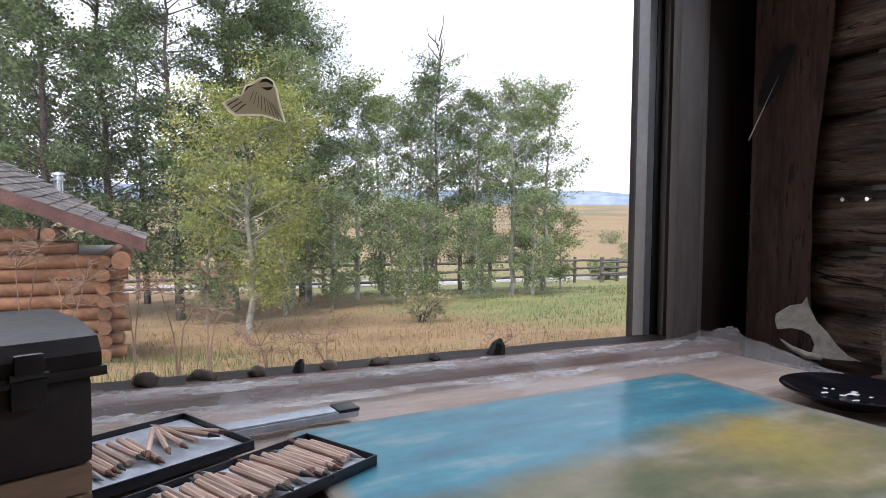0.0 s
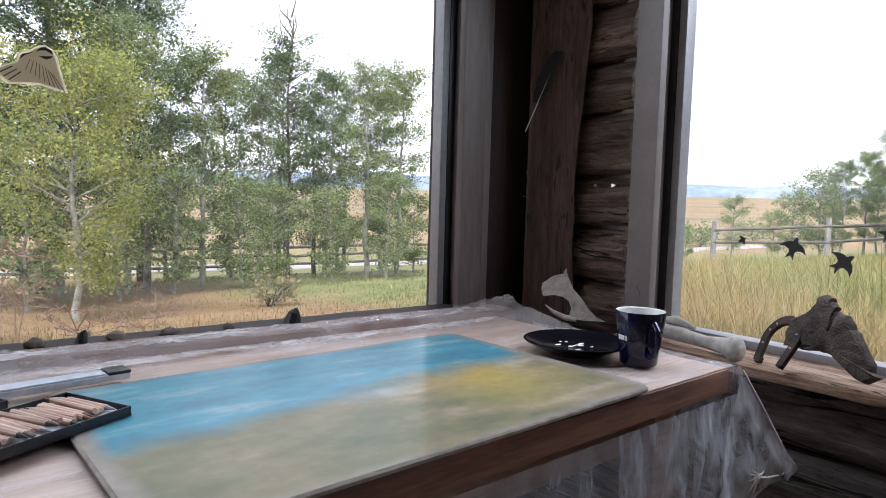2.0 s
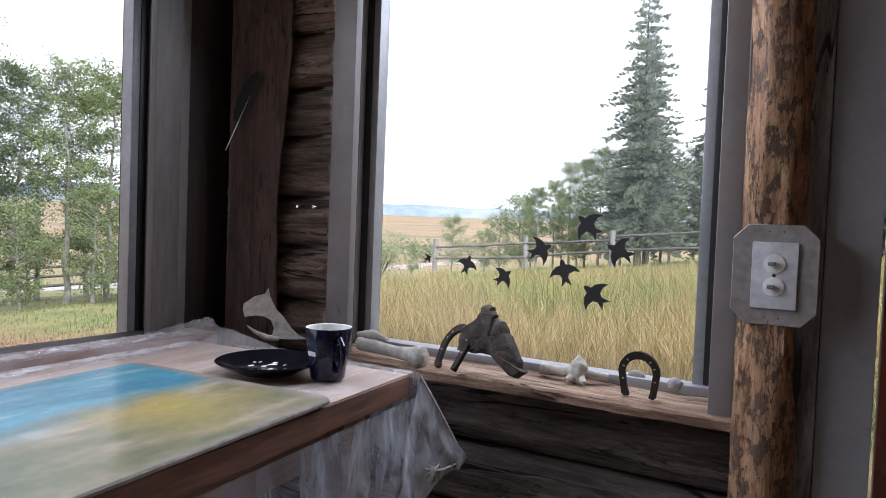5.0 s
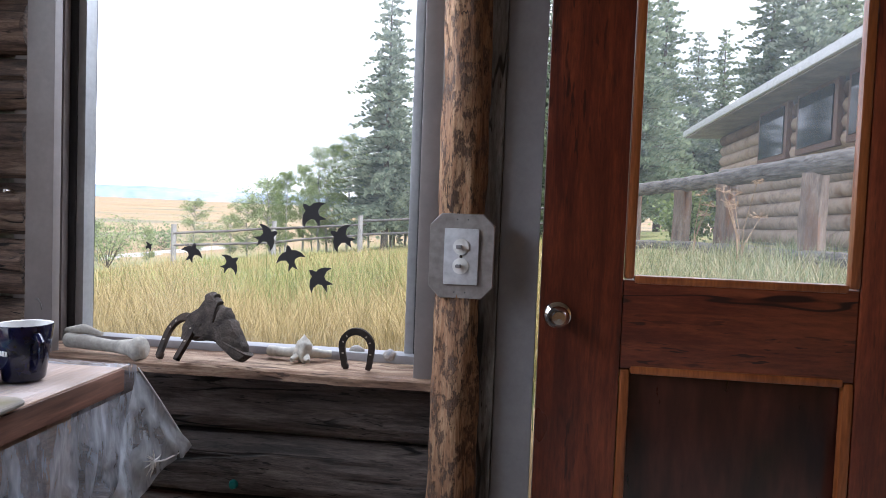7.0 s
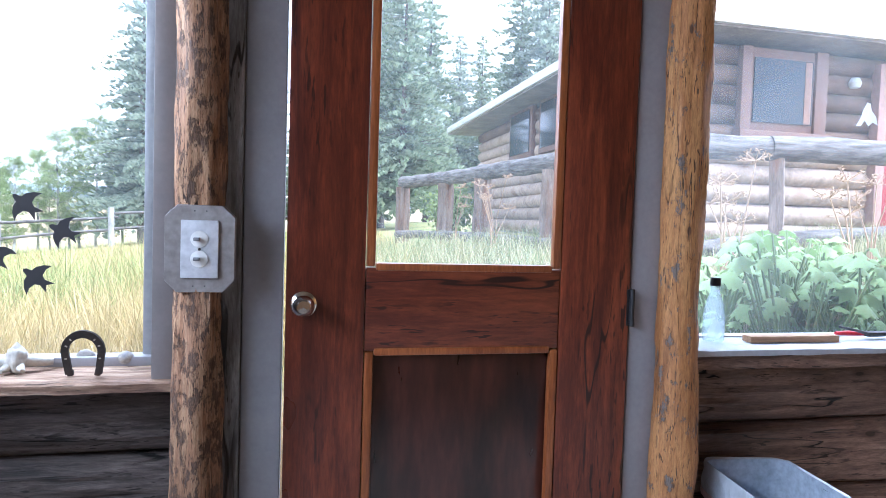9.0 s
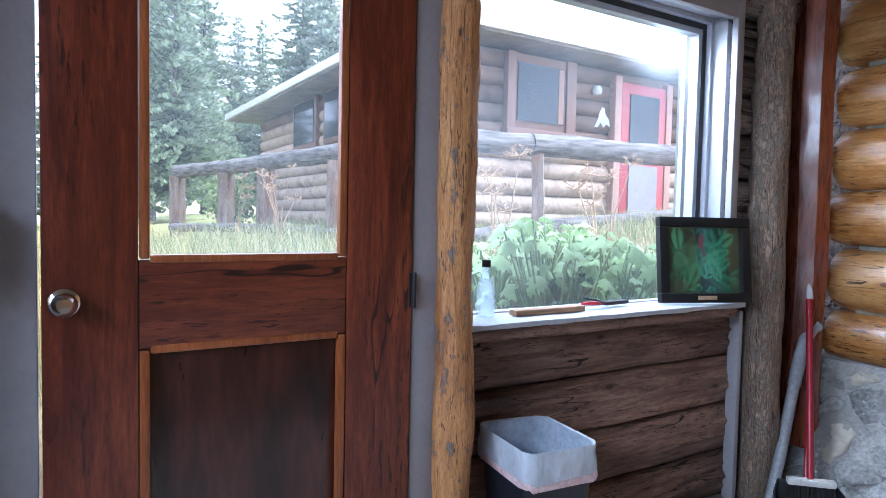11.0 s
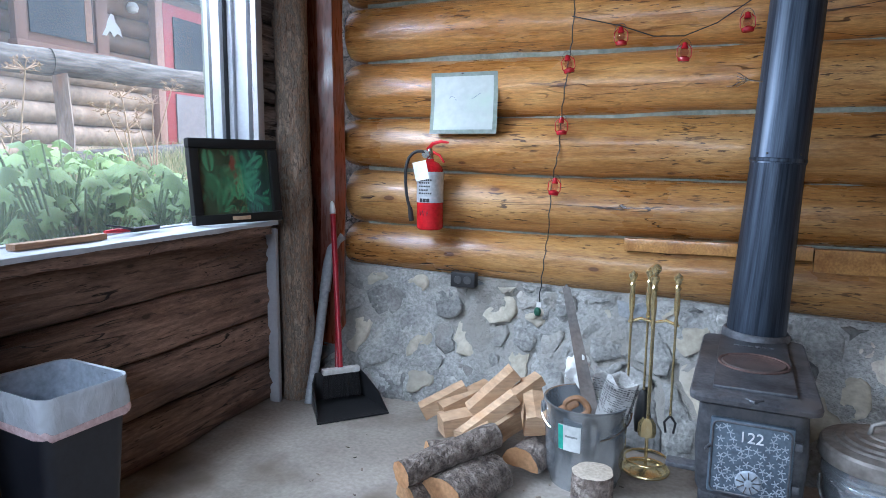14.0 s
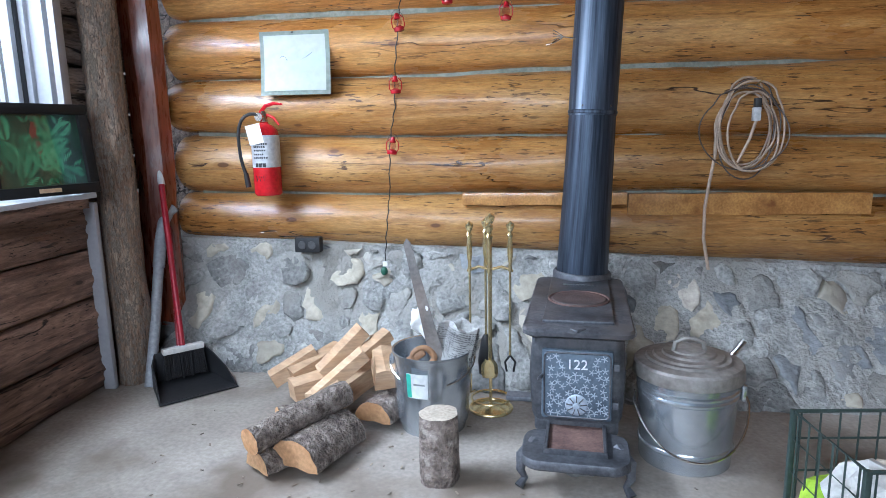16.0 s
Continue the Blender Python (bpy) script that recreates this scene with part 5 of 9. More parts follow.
m = Matrix.Translation((1.496, 0.672, SZ + 0.013)) @ pose(0, 0, 0, 0, 0, -105) @ pose(0, 0, 0, 82, 0, 0) @ Matrix.Diagonal((1.1, 0.86, 1, 1))
rings = []
for z, k in ((-0.012, 0.96), (-0.008, 0.995), (0.0, 1.0), (0.006, 0.99), (0.012, 0.94), (0.016, 0.75), (0.02, 0.4)):
    rings.append([m @ Vector((x * k, 0.06 + (y - 0.06) * k, z + 0.005 * frac((x, y, z), 35))) for x, y in fine])
solo("rock", Geo().rings(rings), surf("dark_grey_rock", (0.03, 0.022, 0.018), (0.115, 0.09, 0.075), 30, rough=0.9, bump=1.0, dist=0.006, dirt=(0.2, 0.185, 0.175), dirt_at=0.64, dirt_scale=9), "jagged dark grey wedge of rock on the sill", "rock", smooth=40)

g = Geo()
g.ball((1.575, 0.488, SZ + 0.022), (0.018, 0.02, 0.03), 16, None, 0.35, 3, 1.5)
g.tube([(1.6, 0.58, SZ + 0.014), (1.585, 0.53, SZ + 0.016), (1.578, 0.495, SZ + 0.02)], [0.014, 0.011, 0.014], 10, rough=0.4, freq=15)
g.tube([(1.58, 0.48, SZ + 0.02), (1.6, 0.45, SZ + 0.014), (1.61, 0.43, SZ + 0.012)], [0.014, 0.01, 0.009], 10, rough=0.4, freq=15)
g.tube([(1.565, 0.5, SZ + 0.01), (1.545, 0.505, SZ + 0.006)], [0.012, 0.007], 8, rough=0.4)
g.tube([(1.565, 0.477, SZ + 0.01), (1.545, 0.465, SZ + 0.006)], [0.012, 0.007], 8, rough=0.4)
solo("bone", g, BONE, "small pale vertebra on the sill", "bone", smooth=60)
PEB = surf("speckled_pebble", (0.34, 0.31, 0.28), (0.5, 0.47, 0.43), 25, rough=0.7, bump=0.3, dirt=(0.12, 0.14, 0.2), dirt_at=0.66, dirt_scale=30)
solo("pebble", Geo().ball((1.645, 0.376, SZ + 0.014), (0.008, 0.021, 0.016), 16, None, 0.1, 2), PEB, "flat round brown pebble", "pebble", smooth=60)
solo("pebble", Geo().ball((1.635, 0.292, SZ + 0.012), (0.015, 0.017, 0.015), 16, None, 0.08, 5), PEB, "round speckled grey pebble", "pebble", smooth=60)

# stones along the north ledge
rnd = random.Random(12)
DARKROCK = surf("brown_field_stone", (0.13, 0.1, 0.085), (0.3, 0.25, 0.215), 12, rough=0.9, bump=0.7, dirt=(0.05, 0.045, 0.04), dirt_at=0.6)
for x, w, h, lab in ((0.772, 0.02, 0.034, "small pointed black stone"), (0.345, 0.012, 0.026, "small pointed black stone"), (0.4, 0.03, 0.022, "rounded brown stone"), (0.5, 0.034, 0.018, "flat brown stone"), (0.62, 0.02, 0.015, "small brown stone"), (0.265, 0.028, 0.022, "rounded brown stone"), (0.17, 0.04, 0.026, "rounded brown stone"), (0.08, 0.036, 0.03, "rounded grey-brown stone")):
    g = Geo()
    y = 1.515
    if "pointed" in lab:
        g.tube([(x - w * 0.3, y, 0.795), (x, y, 0.795 + h * 0.7), (x + w * 0.3, y, 0.795 + h * 1.0)], [w, w * 0.7, w * 0.2], 8, rough=0.4, freq=20, seed=x)
        solo("stone", g, BLACK, lab + " on the window ledge", "stone", group="ledge stones")
    else:
        g.ball((x, y, 0.797 + h * 0.3), (w * 0.6, 0.014, h * 0.5), 16, None, 0.25, x * 9, 1.3)
        solo("stone", g, DARKROCK, lab + " on the window ledge", "stone", group="ledge stones", smooth=60)

# flat swallow-shaped stickers on the east pane
STICKER = plain("dark_sticker", (0.022, 0.021, 0.024), 0.6)
SHAPE = [(0.0, 0.42), (0.06, 0.36), (0.1, 0.22), (0.24, 0.2), (0.4, 0.08), (0.52, -0.1), (0.34, -0.04), (0.16, -0.08), (0.1, -0.2), (0.17, -0.46), (0.0, -0.32), (-0.17, -0.46), (-0.1, -0.2), (-0.16, -0.08), (-0.34, -0.04), (-0.52, -0.1), (-0.4, 0.08), (-0.24, 0.2), (-0.1, 0.22), (-0.06, 0.36)]
for y, z, size, ang in ((0.51, 1.113, 0.08, 49), (0.434, 1.056, 0.076, 66), (0.628, 1.05, 0.074, -66), (0.565, 1.0, 0.076, 14), (0.488, 0.95, 0.08, 52), (0.724, 0.977, 0.062, -52), (0.828, 1.002, 0.06, -18), (0.948, 1.012, 0.026, -60)):
    solo("sticker", Geo().prism([(a * size, b * size) for a, b in SHAPE], 0.0006, pose(0, 0, 0, 90, 0, -90) @ pose(0, 0, 0, 0, 0, ang)), STICKER, "dark swallow-shaped sticker on the window pane", "sticker", (1.6775, y, z), 0, "window stickers", smooth=0)
# pale decal on the north pane and a white one on the yard pane
dec = thing("decal", "pale grey feathered decal on the north pane", "decal", (0.278, 1.597, 1.312))
OUTLINE = [(-0.062, -0.008), (-0.043, 0.003), (-0.027, 0.01), (-0.021, 0.027), (-0.002, 0.037), (0.009, 0.046), (0.02, 0.048), (0.033, 0.042), (0.041, 0.027), (0.044, 0.009), (0.05, -0.014), (0.057, -0.038), (0.035, -0.034), (0.013, -0.028), (-0.01, -0.029), (-0.04, -0.032), (-0.053, -0.023)]
part("backing", Geo().prism(OUTLINE, 0.0005, pose(0, 0, 0, 90, 0, 0)), leaf_mat("decal_pale_edge", (0.9, 0.88, 0.75), (0.9, 0.88, 0.75), 0.9), dec, "pale decal edge", smooth=0)
part("body", Geo().prism([(x * 0.9, 0.002 + (z - 0.002) * 0.88) for x, z in OUTLINE], 0.0005, pose(0, -0.0009, 0, 90, 0, 0)), leaf_mat("decal_grey", (0.66, 0.62, 0.56), (0.74, 0.7, 0.64), 0.8), dec, "grey decal body", smooth=0)
for shape in ([(0.005, 0.033), (0.012, 0.042), (0.02, 0.0445), (0.031, 0.039), (0.033, 0.032), (0.021, 0.038), (0.012, 0.037)], [(0.009, 0.026), (0.033, 0.029), (0.028, 0.024), (0.021, 0.021)], [(-0.022, 0.014), (-0.017, 0.026), (0.001, 0.032), (-0.013, 0.024)]):
    part("dark_patch", Geo().prism(shape, 0.0005, pose(0, -0.0017, 0, 90, 0, 0)), STICKER, dec, smooth=0)
LINE = plain("decal_line", (0.1, 0.09, 0.085), 0.7)
for k in range(9):
    l = 0.022 + 0.002 * k
    part("feather_line", Geo().box((0, 0, 0), (0.0011, 0.0005, l), 0, pose(-0.008 + 0.0062 * k, -0.0017, 0.008 - 0.0036 * k, 0, 20 - 6.5 * k, 0)), LINE, dec, smooth=0)
for k in range(3):
    part("tail_line", Geo().box((0, 0, 0), (0.0022, 0.0005, 0.026), 0, pose(-0.043 + 0.007 * k, -0.0017, -0.006 - 0.005 * k, 0, 56 - 4 * k, 0)), LINE, dec, smooth=0)
solo("decal", Geo().prism([(-0.035, -0.035), (-0.02, -0.01), (-0.012, 0.015), (0.0, 0.035), (0.012, 0.032), (0.016, 0.012), (0.034, -0.006), (0.04, -0.03), (0.022, -0.022), (0.008, -0.035), (-0.006, -0.018), (-0.02, -0.036)], 0.0006, pose(0, 0, 0, 90, 0, -90)), leaf_mat("white_decal", (0.85, 0.85, 0.85), (0.85, 0.85, 0.85), 0.6), "white wing-shaped decal on the yard pane", "decal", (1.6775, -1.71, 1.46), smooth=0)

# feather and dry twig on the corner board
nrm = Vector((-0.82, -0.57, 0))
along = Vector((0.57, -0.82, 0))
base = Vector((1.391, 1.418, 0.0))
fe = thing("feather", "dark feather with a white quill on the corner board", "feather")
q0, q1 = base + along * 0.0 + Vector((0, 0, 1.28)), base + along * 0.085 + Vector((0, 0, 1.49))
part("quill", Geo().tube([q0, q0.lerp(q1, 0.35), q1], [0.0018, 0.0016, 0.0006], 6), WHITE, fe, "white quill")
g = Geo()
rows = []
for k in range(40):
    t = 0.36 + 0.64 * k / 39
    p = q0.lerp(q1, t)
    l = 0.034 * math.sin(math.pi * min(1, (t - 0.3) * 1.35)) ** 0.6 + 0.002
    lift = Vector((0, 0, 0.6))
    jag = [0.8 + 0.45 * abs(frac((k * 0.9, q, 0), 1.0)) for q in (1, 5)]
    rows.append([p - (along * 0.8 - lift * 0.5) * l * jag[0] + nrm * 0.003, p + nrm * 0.001, p + (along * 0.8 + lift * 0.5) * l * jag[1] * 0.7 + nrm * 0.003])
g.rings(rows, closed=False)
part("vane", g, plain("black_feather", (0.014, 0.012, 0.012), 0.6), fe, "ragged black vane", smooth=0)
g = Geo()
pts = [base + along * (0.012 + 0.008 * frac((k, 0, 0), 0.9)) + nrm * 0.004 + Vector((0, 0, 1.28 - 0.022 * k)) for k in range(15)]
g.tube(pts, 0.0022, 6)
rnd = random.Random(5)
for k in range(2, 15, 2):
    g.tube([pts[k], pts[k] + along * rnd.uniform(-0.02, 0.02) + Vector((0, 0, rnd.uniform(-0.02, 0.03)))], [0.0016, 0.0008], 5)
solo("twig", g, plain("dry_twig", (0.1, 0.07, 0.06), 0.8), "dry dark twig hung on the corner board", "twig")
for y in (1.255, 1.2):
    solo("nail", Geo().cyl((1.495, y, 1.138), (1.52, y, 1.138), 0.0045, n=10), CHROME, "shiny nail head in the log wall", "nail")

# switch plate on the post
sw = thing("light_switch", "white double switch on an eight-sided grey board", "light switch", (1.43, 0.108, 1.035))
o = [(-0.066, -0.062), (-0.066, 0.064), (-0.043, 0.087), (0.043, 0.087), (0.066, 0.064), (0.066, -0.062), (0.043, -0.086), (-0.043, -0.086)]
TOY = pose(0, 0, 0, 90, 0, -90)
part("backboard", Geo().rings([[TOY @ Vector((x * s, y * s, z)) for x, y in o] for s, z in ((1.0, -0.02), (1.0, 0.0), (0.985, 0.004))]), surf("grey_board", (0.24, 0.21, 0.2), (0.31, 0.28, 0.265), 8, rough=0.55, bump=0.15), sw, "grey painted board")
cover = part("cover_plate", Geo().box((-0.007, 0.0, 0.0), (0.006, 0.07, 0.114), 0.002), plain("cover_plate_white", (0.56, 0.56, 0.58), 0.4), sw, "white cover plate")
for z in (-0.019, 0.02):
    rg = part("switch_body", Geo().lathe([(0.0165, 0.0), (0.0165, 0.003), (0.014, 0.004), (0.0, 0.004)], n=24, m=pose(-0.0095, 0, z, 0, -90, 0)), WHITE, cover)
    part("toggle", Geo().box((-0.018, 0.004, z), (0.012, 0.012, 0.007), 0.002), plain("grey_toggle", (0.22, 0.22, 0.23), 0.4), rg, "grey toggle")
part("screw", Geo().lathe([(0.003, 0.0), (0.002, 0.0012), (0.0, 0.0012)], n=10, m=pose(-0.0102, 0, 0.0, 0, -90, 0)), STEEL, cover)
for y, z in ((-0.012, 0.075), (0.01, 0.075), (-0.01, -0.073), (0.012, -0.073)):
    part("nail", Geo().cyl((-0.004, y, z), (-0.006, y, z), 0.0016, n=8), STEEL, sw)

# things on the yard sill
CS = 0.808
bt = thing("bottle", "clear glass bottle with a black cap", "bottle", (1.6, -1.175, CS))
part("glass", Geo().lathe([(0.0, 0.002), (0.026, 0.0), (0.028, 0.006), (0.0275, 0.07), (0.022, 0.1), (0.012, 0.13), (0.0115, 0.15)], n=28), glass_mat("bottle_glass", (0.85, 0.9, 0.88), 0.05, 0.5), bt)
part("cap", Geo().lathe([(0.0, 0.17), (0.0125, 0.169), (0.0135, 0.165), (0.0135, 0.147), (0.0, 0.147)], n=20), BLACK, bt, "black cap")
strip = plank_mesh((1.575, -1.4, CS + 0.008), (0.035, 0.28, 0.016), 4.0, 1, 0.001)
solo("wooden_strip", strip, surf("tan_strip", (0.3, 0.17, 0.09), (0.42, 0.26, 0.15), 4, (6, 0.6, 6), 0.6, 0.3), "tan wooden strip with a hole lying on the sill", "strip")
pl = thing("pliers", "black and red pocket tool on the sill", "pliers", (1.6, -1.68, CS + 0.004), 96)
part("body", Geo().box((-0.05, 0, 0.008), (0.12, 0.026, 0.014), 0.005), BLACK, pl)
part("handle", Geo().tube([(0.0, -0.008, 0.008), (0.06, -0.016, 0.01), (0.11, -0.012, 0.012)], [0.006, 0.0075, 0.005], 8), plain("red_grip", (0.5, 0.02, 0.03), 0.4), pl, "red grip")
part("handle", Geo().tube([(0.0, 0.006, 0.008), (0.06, 0.012, 0.022), (0.125, 0.01, 0.034)], [0.005, 0.004, 0.003], 8), BLACK, pl, "black blade")
part("tag", Geo().box((-0.02, -0.02, 0.002), (0.018, 0.02, 0.0015)), WHITE, pl, "white tag")

fr = new("framed_picture")
fr.matrix_basis = pose(1.518, -2.1, CS + 0.002) @ pose(0, 0, 0, 0, 0, -110.6) @ pose(0, 0, 0, -7, 0, 0)
tagged(fr, "black framed picture of green ferns leaning on the post", "picture")
W, H = 0.365, 0.312
for x, sx, z, sz in ((0, W, 0.0175, 0.035), (0, W, H - 0.0175, 0.035), (-W / 2 + 0.0175, 0.035, H / 2, H - 0.071), (W / 2 - 0.0175, 0.035, H / 2, H - 0.071)):
    part("frame_bar", Geo().box((x, 0, z), (sx, 0.03, sz), 0.004), plain("matt_black_frame", (0.006, 0.006, 0.006), 0.6, spec=0.3), fr)


pr = part("print", Geo().box((0, 0.003, H / 2), (W - 0.071, 0.004, H - 0.071)), surf("dark_green_print", (0.004, 0.02, 0.01), (0.015, 0.06, 0.028), 12, rough=0.6, bump=0), fr, "dark green print", smooth=0)
rnd = random.Random(19)
FERN = [plain("fern_green_" + n, c, 0.6) for n, c in (("deep", (0.025, 0.14, 0.065)), ("mid", (0.045, 0.24, 0.11)), ("bright", (0.08, 0.34, 0.16)))]
for k in range(30):
    gg = Geo()
    x0, z0, ang, l = rnd.uniform(-0.13, 0.13), H / 2 + rnd.uniform(-0.11, 0.09), radians(rnd.uniform(0, 360)), rnd.uniform(0.09, 0.14)
    yy = 0.0008 - 0.00008 * k
    hx, hz = W / 2 - 0.037, H / 2 - 0.037
    for q in range(16):
        t = (q + 1) / 17
        px, pz = x0 + l * t * math.cos(ang), z0 + l * t * math.sin(ang)
        w = 0.034 * math.sin(math.pi * (0.15 + 0.85 * t))
        for sd in (-1, 1):
            b2 = ang + sd * 1.0
            tip = (px + w * math.cos(b2), pz + w * math.sin(b2))
            quad = [(px, pz), ((px + tip[0]) / 2 + 0.004 * math.cos(ang), (pz + tip[1]) / 2 + 0.004 * math.sin(ang)), tip, ((px + tip[0]) / 2 - 0.003 * math.cos(ang), (pz + tip[1]) / 2 - 0.003 * math.sin(ang))]
            if all(abs(u) < hx and abs(v - H / 2) < hz for u, v in quad):
                gg.add([(u, yy, v) for u, v in quad], [(0, 1, 2, 3)])
    if gg.v:
        part("fern_frond", gg, FERN[k % 3], pr, smooth=0)
part("mark", Geo().tube([(0.0, -0.0004, 0.25), (-0.012, -0.0004, 0.21), (0.004, -0.0004, 0.17), (-0.008, -0.0004, 0.13)], [0.012, 0.014, 0.012, 0.006], 8, m=Matrix.Diagonal((1, 0.05, 1, 1))), plain("red_mark", (0.2, 0.035, 0.02), 0.6), fr, "plain red-brown shape")
ob = part("glazing", Geo().box((0, -0.004, H / 2), (W - 0.072, 0.002, H - 0.072)), glass_mat("picture_glass", haze=0.02, mirror=0.1), fr, smooth=0)
ob.visible_shadow = False
part("plaque", Geo().box((0.0, -0.0165, 0.018), (0.075, 0.003, 0.014), 0.003), plain("brass_plaque", (0.55, 0.4, 0.26), 0.35, 0.4), fr, "small brass plaque")

# waste bin with a white liner
bn = thing("waste_bin", "black waste bin with a white bag", "waste bin", (1.42, -1.232, 0.0), -7)


def bin_ring(w, d, z, r=0.03, wave=0.0, sag=0.0):
    """One level of the bin or its bag; wave crumples it, sag lets its height wander."""
    return [(x + wave * frac((x * 9, y * 9, z * 12), 1), y + wave * frac((y * 9, x * 9, z * 12 + 5), 1), z + sag * frac((x * 11, y * 11, z), 1.3)) for x, y in round_rect(w, d, r, 8)]


part("body", Geo().rings([bin_ring(0.2, 0.165, 0.0), bin_ring(0.205, 0.17, 0.01), bin_ring(0.268, 0.226, 0.485), bin_ring(0.26, 0.218, 0.485), bin_ring(0.195, 0.16, 0.02)], (True, True)), plain("black_bin_plastic", (0.016, 0.018, 0.025), 0.4), bn)
BAG = plastic_mat("white_bin_bag", (0.72, 0.95), (0.66, 0.71, 0.78), (5, 5, 3))
bag = part("bag", Geo().rings([bin_ring(w, d, z, 0.03, am, sg) for z, w, d, am, sg in ((0.424, 0.278, 0.236, 0.012, 0.012), (0.438, 0.283, 0.241, 0.011, 0.01), (0.455, 0.282, 0.24, 0.009, 0.004), (0.478, 0.276, 0.234, 0.006, 0.003), (0.494, 0.278, 0.236, 0.003, 0.003), (0.5, 0.274, 0.232, 0.002, 0.003), (0.497, 0.262, 0.22, 0.002, 0.003))], (False, False)), BAG, bn, "white translucent bin bag folded over the rim", smooth=60)
part("hem", Geo().rings([bin_ring(w, d, z, 0.03, 0.012, 0.012) for z, w, d in ((0.404, 0.273, 0.231), (0.412, 0.279, 0.237), (0.424, 0.2785, 0.2365))], (False, False)), surf("pink_drawstring_hem", (0.5, 0.33, 0.34), (0.66, 0.52, 0.53), 12, rough=0.4, bump=0.3), bag, "pinkish drawstring hem", smooth=60)
part("lining", Geo().rings([bin_ring(w, d, z, 0.03, am, 0) for z, w, d, am in ((0.497, 0.261, 0.219, 0.002), (0.46, 0.252, 0.21, 0.004), (0.36, 0.226, 0.186, 0.008), (0.26, 0.205, 0.166, 0.01), (0.15, 0.18, 0.145, 0.01), (0.06, 0.15, 0.12, 0.006))], (False, True)), plain("grey_bag_lining", (0.4, 0.45, 0.52), 0.35), bag, "grey inside of the bag", smooth=60)

# ---- along the south wall ----
BRASS = plain("polished_brass", (0.8, 0.66, 0.36), 0.22, 0.85)
CAST = surf("cast_iron", (0.06, 0.063, 0.073), (0.15, 0.155, 0.172), 10, rough=0.5, bump=0.25, metal=0.55, dirt=(0.13, 0.12, 0.12), dirt_at=0.64, dirt_scale=5)
RUST = surf("rusty_cast_iron", (0.09, 0.05, 0.045), (0.2, 0.12, 0.1), 14, rough=0.75, bump=0.4, metal=0.2, dirt=(0.06, 0.05, 0.05), dirt_at=0.6)
GALV = surf("galvanized_steel", (0.44, 0.48, 0.52), (0.62, 0.66, 0.7), 7, rough=0.24, bump=0.05, metal=0.8, mottle=0.12)
GALV_DULL = surf("dusty_galvanized_lid", (0.22, 0.2, 0.185), (0.38, 0.36, 0.335), 6, rough=0.55, bump=0.15, metal=0.45, dirt=(0.16, 0.12, 0.095), dirt_at=0.53)
PIPE = surf("blued_stove_pipe", (0.014, 0.02, 0.034), (0.095, 0.122, 0.17), 6, (8, 8, 0.25), 0.5, 0.15, metal=0.65, dirt=(0.2, 0.23, 0.28), dirt_at=0.66, fine=5)
FRESH = surf("fresh_split_wood", (0.4, 0.24, 0.13), (0.6, 0.42, 0.27), 4, (1, 1, 5), 0.7, 0.4, fine=6, dirt=(0.42, 0.2, 0.07), dirt_at=0.64, vary=0.12)
CUT = surf("sawn_log_end", (0.4, 0.2, 0.09), (0.58, 0.35, 0.18), 9, rough=0.75, bump=0.3, dirt=(0.36, 0.17, 0.06), dirt_at=0.62)
LOGBARK = surf("rough_log_bark", (0.075, 0.055, 0.045), (0.29, 0.235, 0.2), 26, (1, 1, 1), 0.95, 1.0, fine=4, dirt=(0.4, 0.345, 0.3), dirt_at=0.6, dist=0.018, dirt_scale=30, mottle=0.5)

# cast iron box stove
st = thing("wood_stove", "small cast iron box stove with starry door", "stove", (-0.262, -2.14, 0.0), -5)
SW, FY, BY = 0.135, 0.19, -0.42
rings = []
for z, s in ((0.135, 0.95), (0.15, 1.0), (0.28, 1.05), (0.39, 1.0), (0.405, 0.97)):
    rings.append([(x * s, y, z) for x, y in [(a, (FY + BY) / 2 + b) for a, b in round_rect(2 * SW, FY - BY, 0.03, 4)]])
part("firebox", Geo().rings(rings), CAST, st)
rings = []
for z, s in ((0.4, 0.98), (0.412, 1.05), (0.425, 1.06), (0.432, 1.03)):
    rings.append([(x * s, (FY + BY) / 2 + y * s, z) for x, y in round_rect(2 * SW + 0.035, FY - BY + 0.05, 0.035, 5)])
top = part("top_plate", Geo().rings(rings), CAST, st, "flanged iron top")
part("raised_plate", Geo().box((0, -0.13, 0.436), (0.21, 0.58, 0.01), 0.004), CAST, top)
ck = part("cooking_lid", Geo().lathe([(0.0, 0.447), (0.035, 0.447), (0.05, 0.444), (0.07, 0.447), (0.088, 0.447), (0.094, 0.44)], (0.0, -0.09, 0), 32), RUST, top, "round rusty cooking lid")
part("lid_ring", Geo().tube([(0.098 * math.cos(a), -0.09 + 0.098 * math.sin(a), 0.443) for a in [2 * math.pi * k / 32 for k in range(33)]], 0.004, 8), RUST, ck)
g = Geo()
for k in range(6):
    g.box((-0.055 + 0.021 * k, -0.3, 0.4425), (0.014, 0.016, 0.004), 0.001)
part("raised_marks", g, CAST, top, "row of raised cast marks")
part("spout_tab", Geo().tube([(-0.02, 0.215, 0.43), (0, 0.23, 0.43), (0.02, 0.215, 0.43)], 0.006, 8), CAST, top)
dr = part("stove_door", Geo().box((0, FY + 0.012, 0.258), (0.205, 0.02, 0.215), 0.008), surf("blue_black_iron", (0.06, 0.085, 0.115), (0.11, 0.145, 0.185), 10, rough=0.5, bump=0.2, metal=0.1), st, "iron door with star pattern")
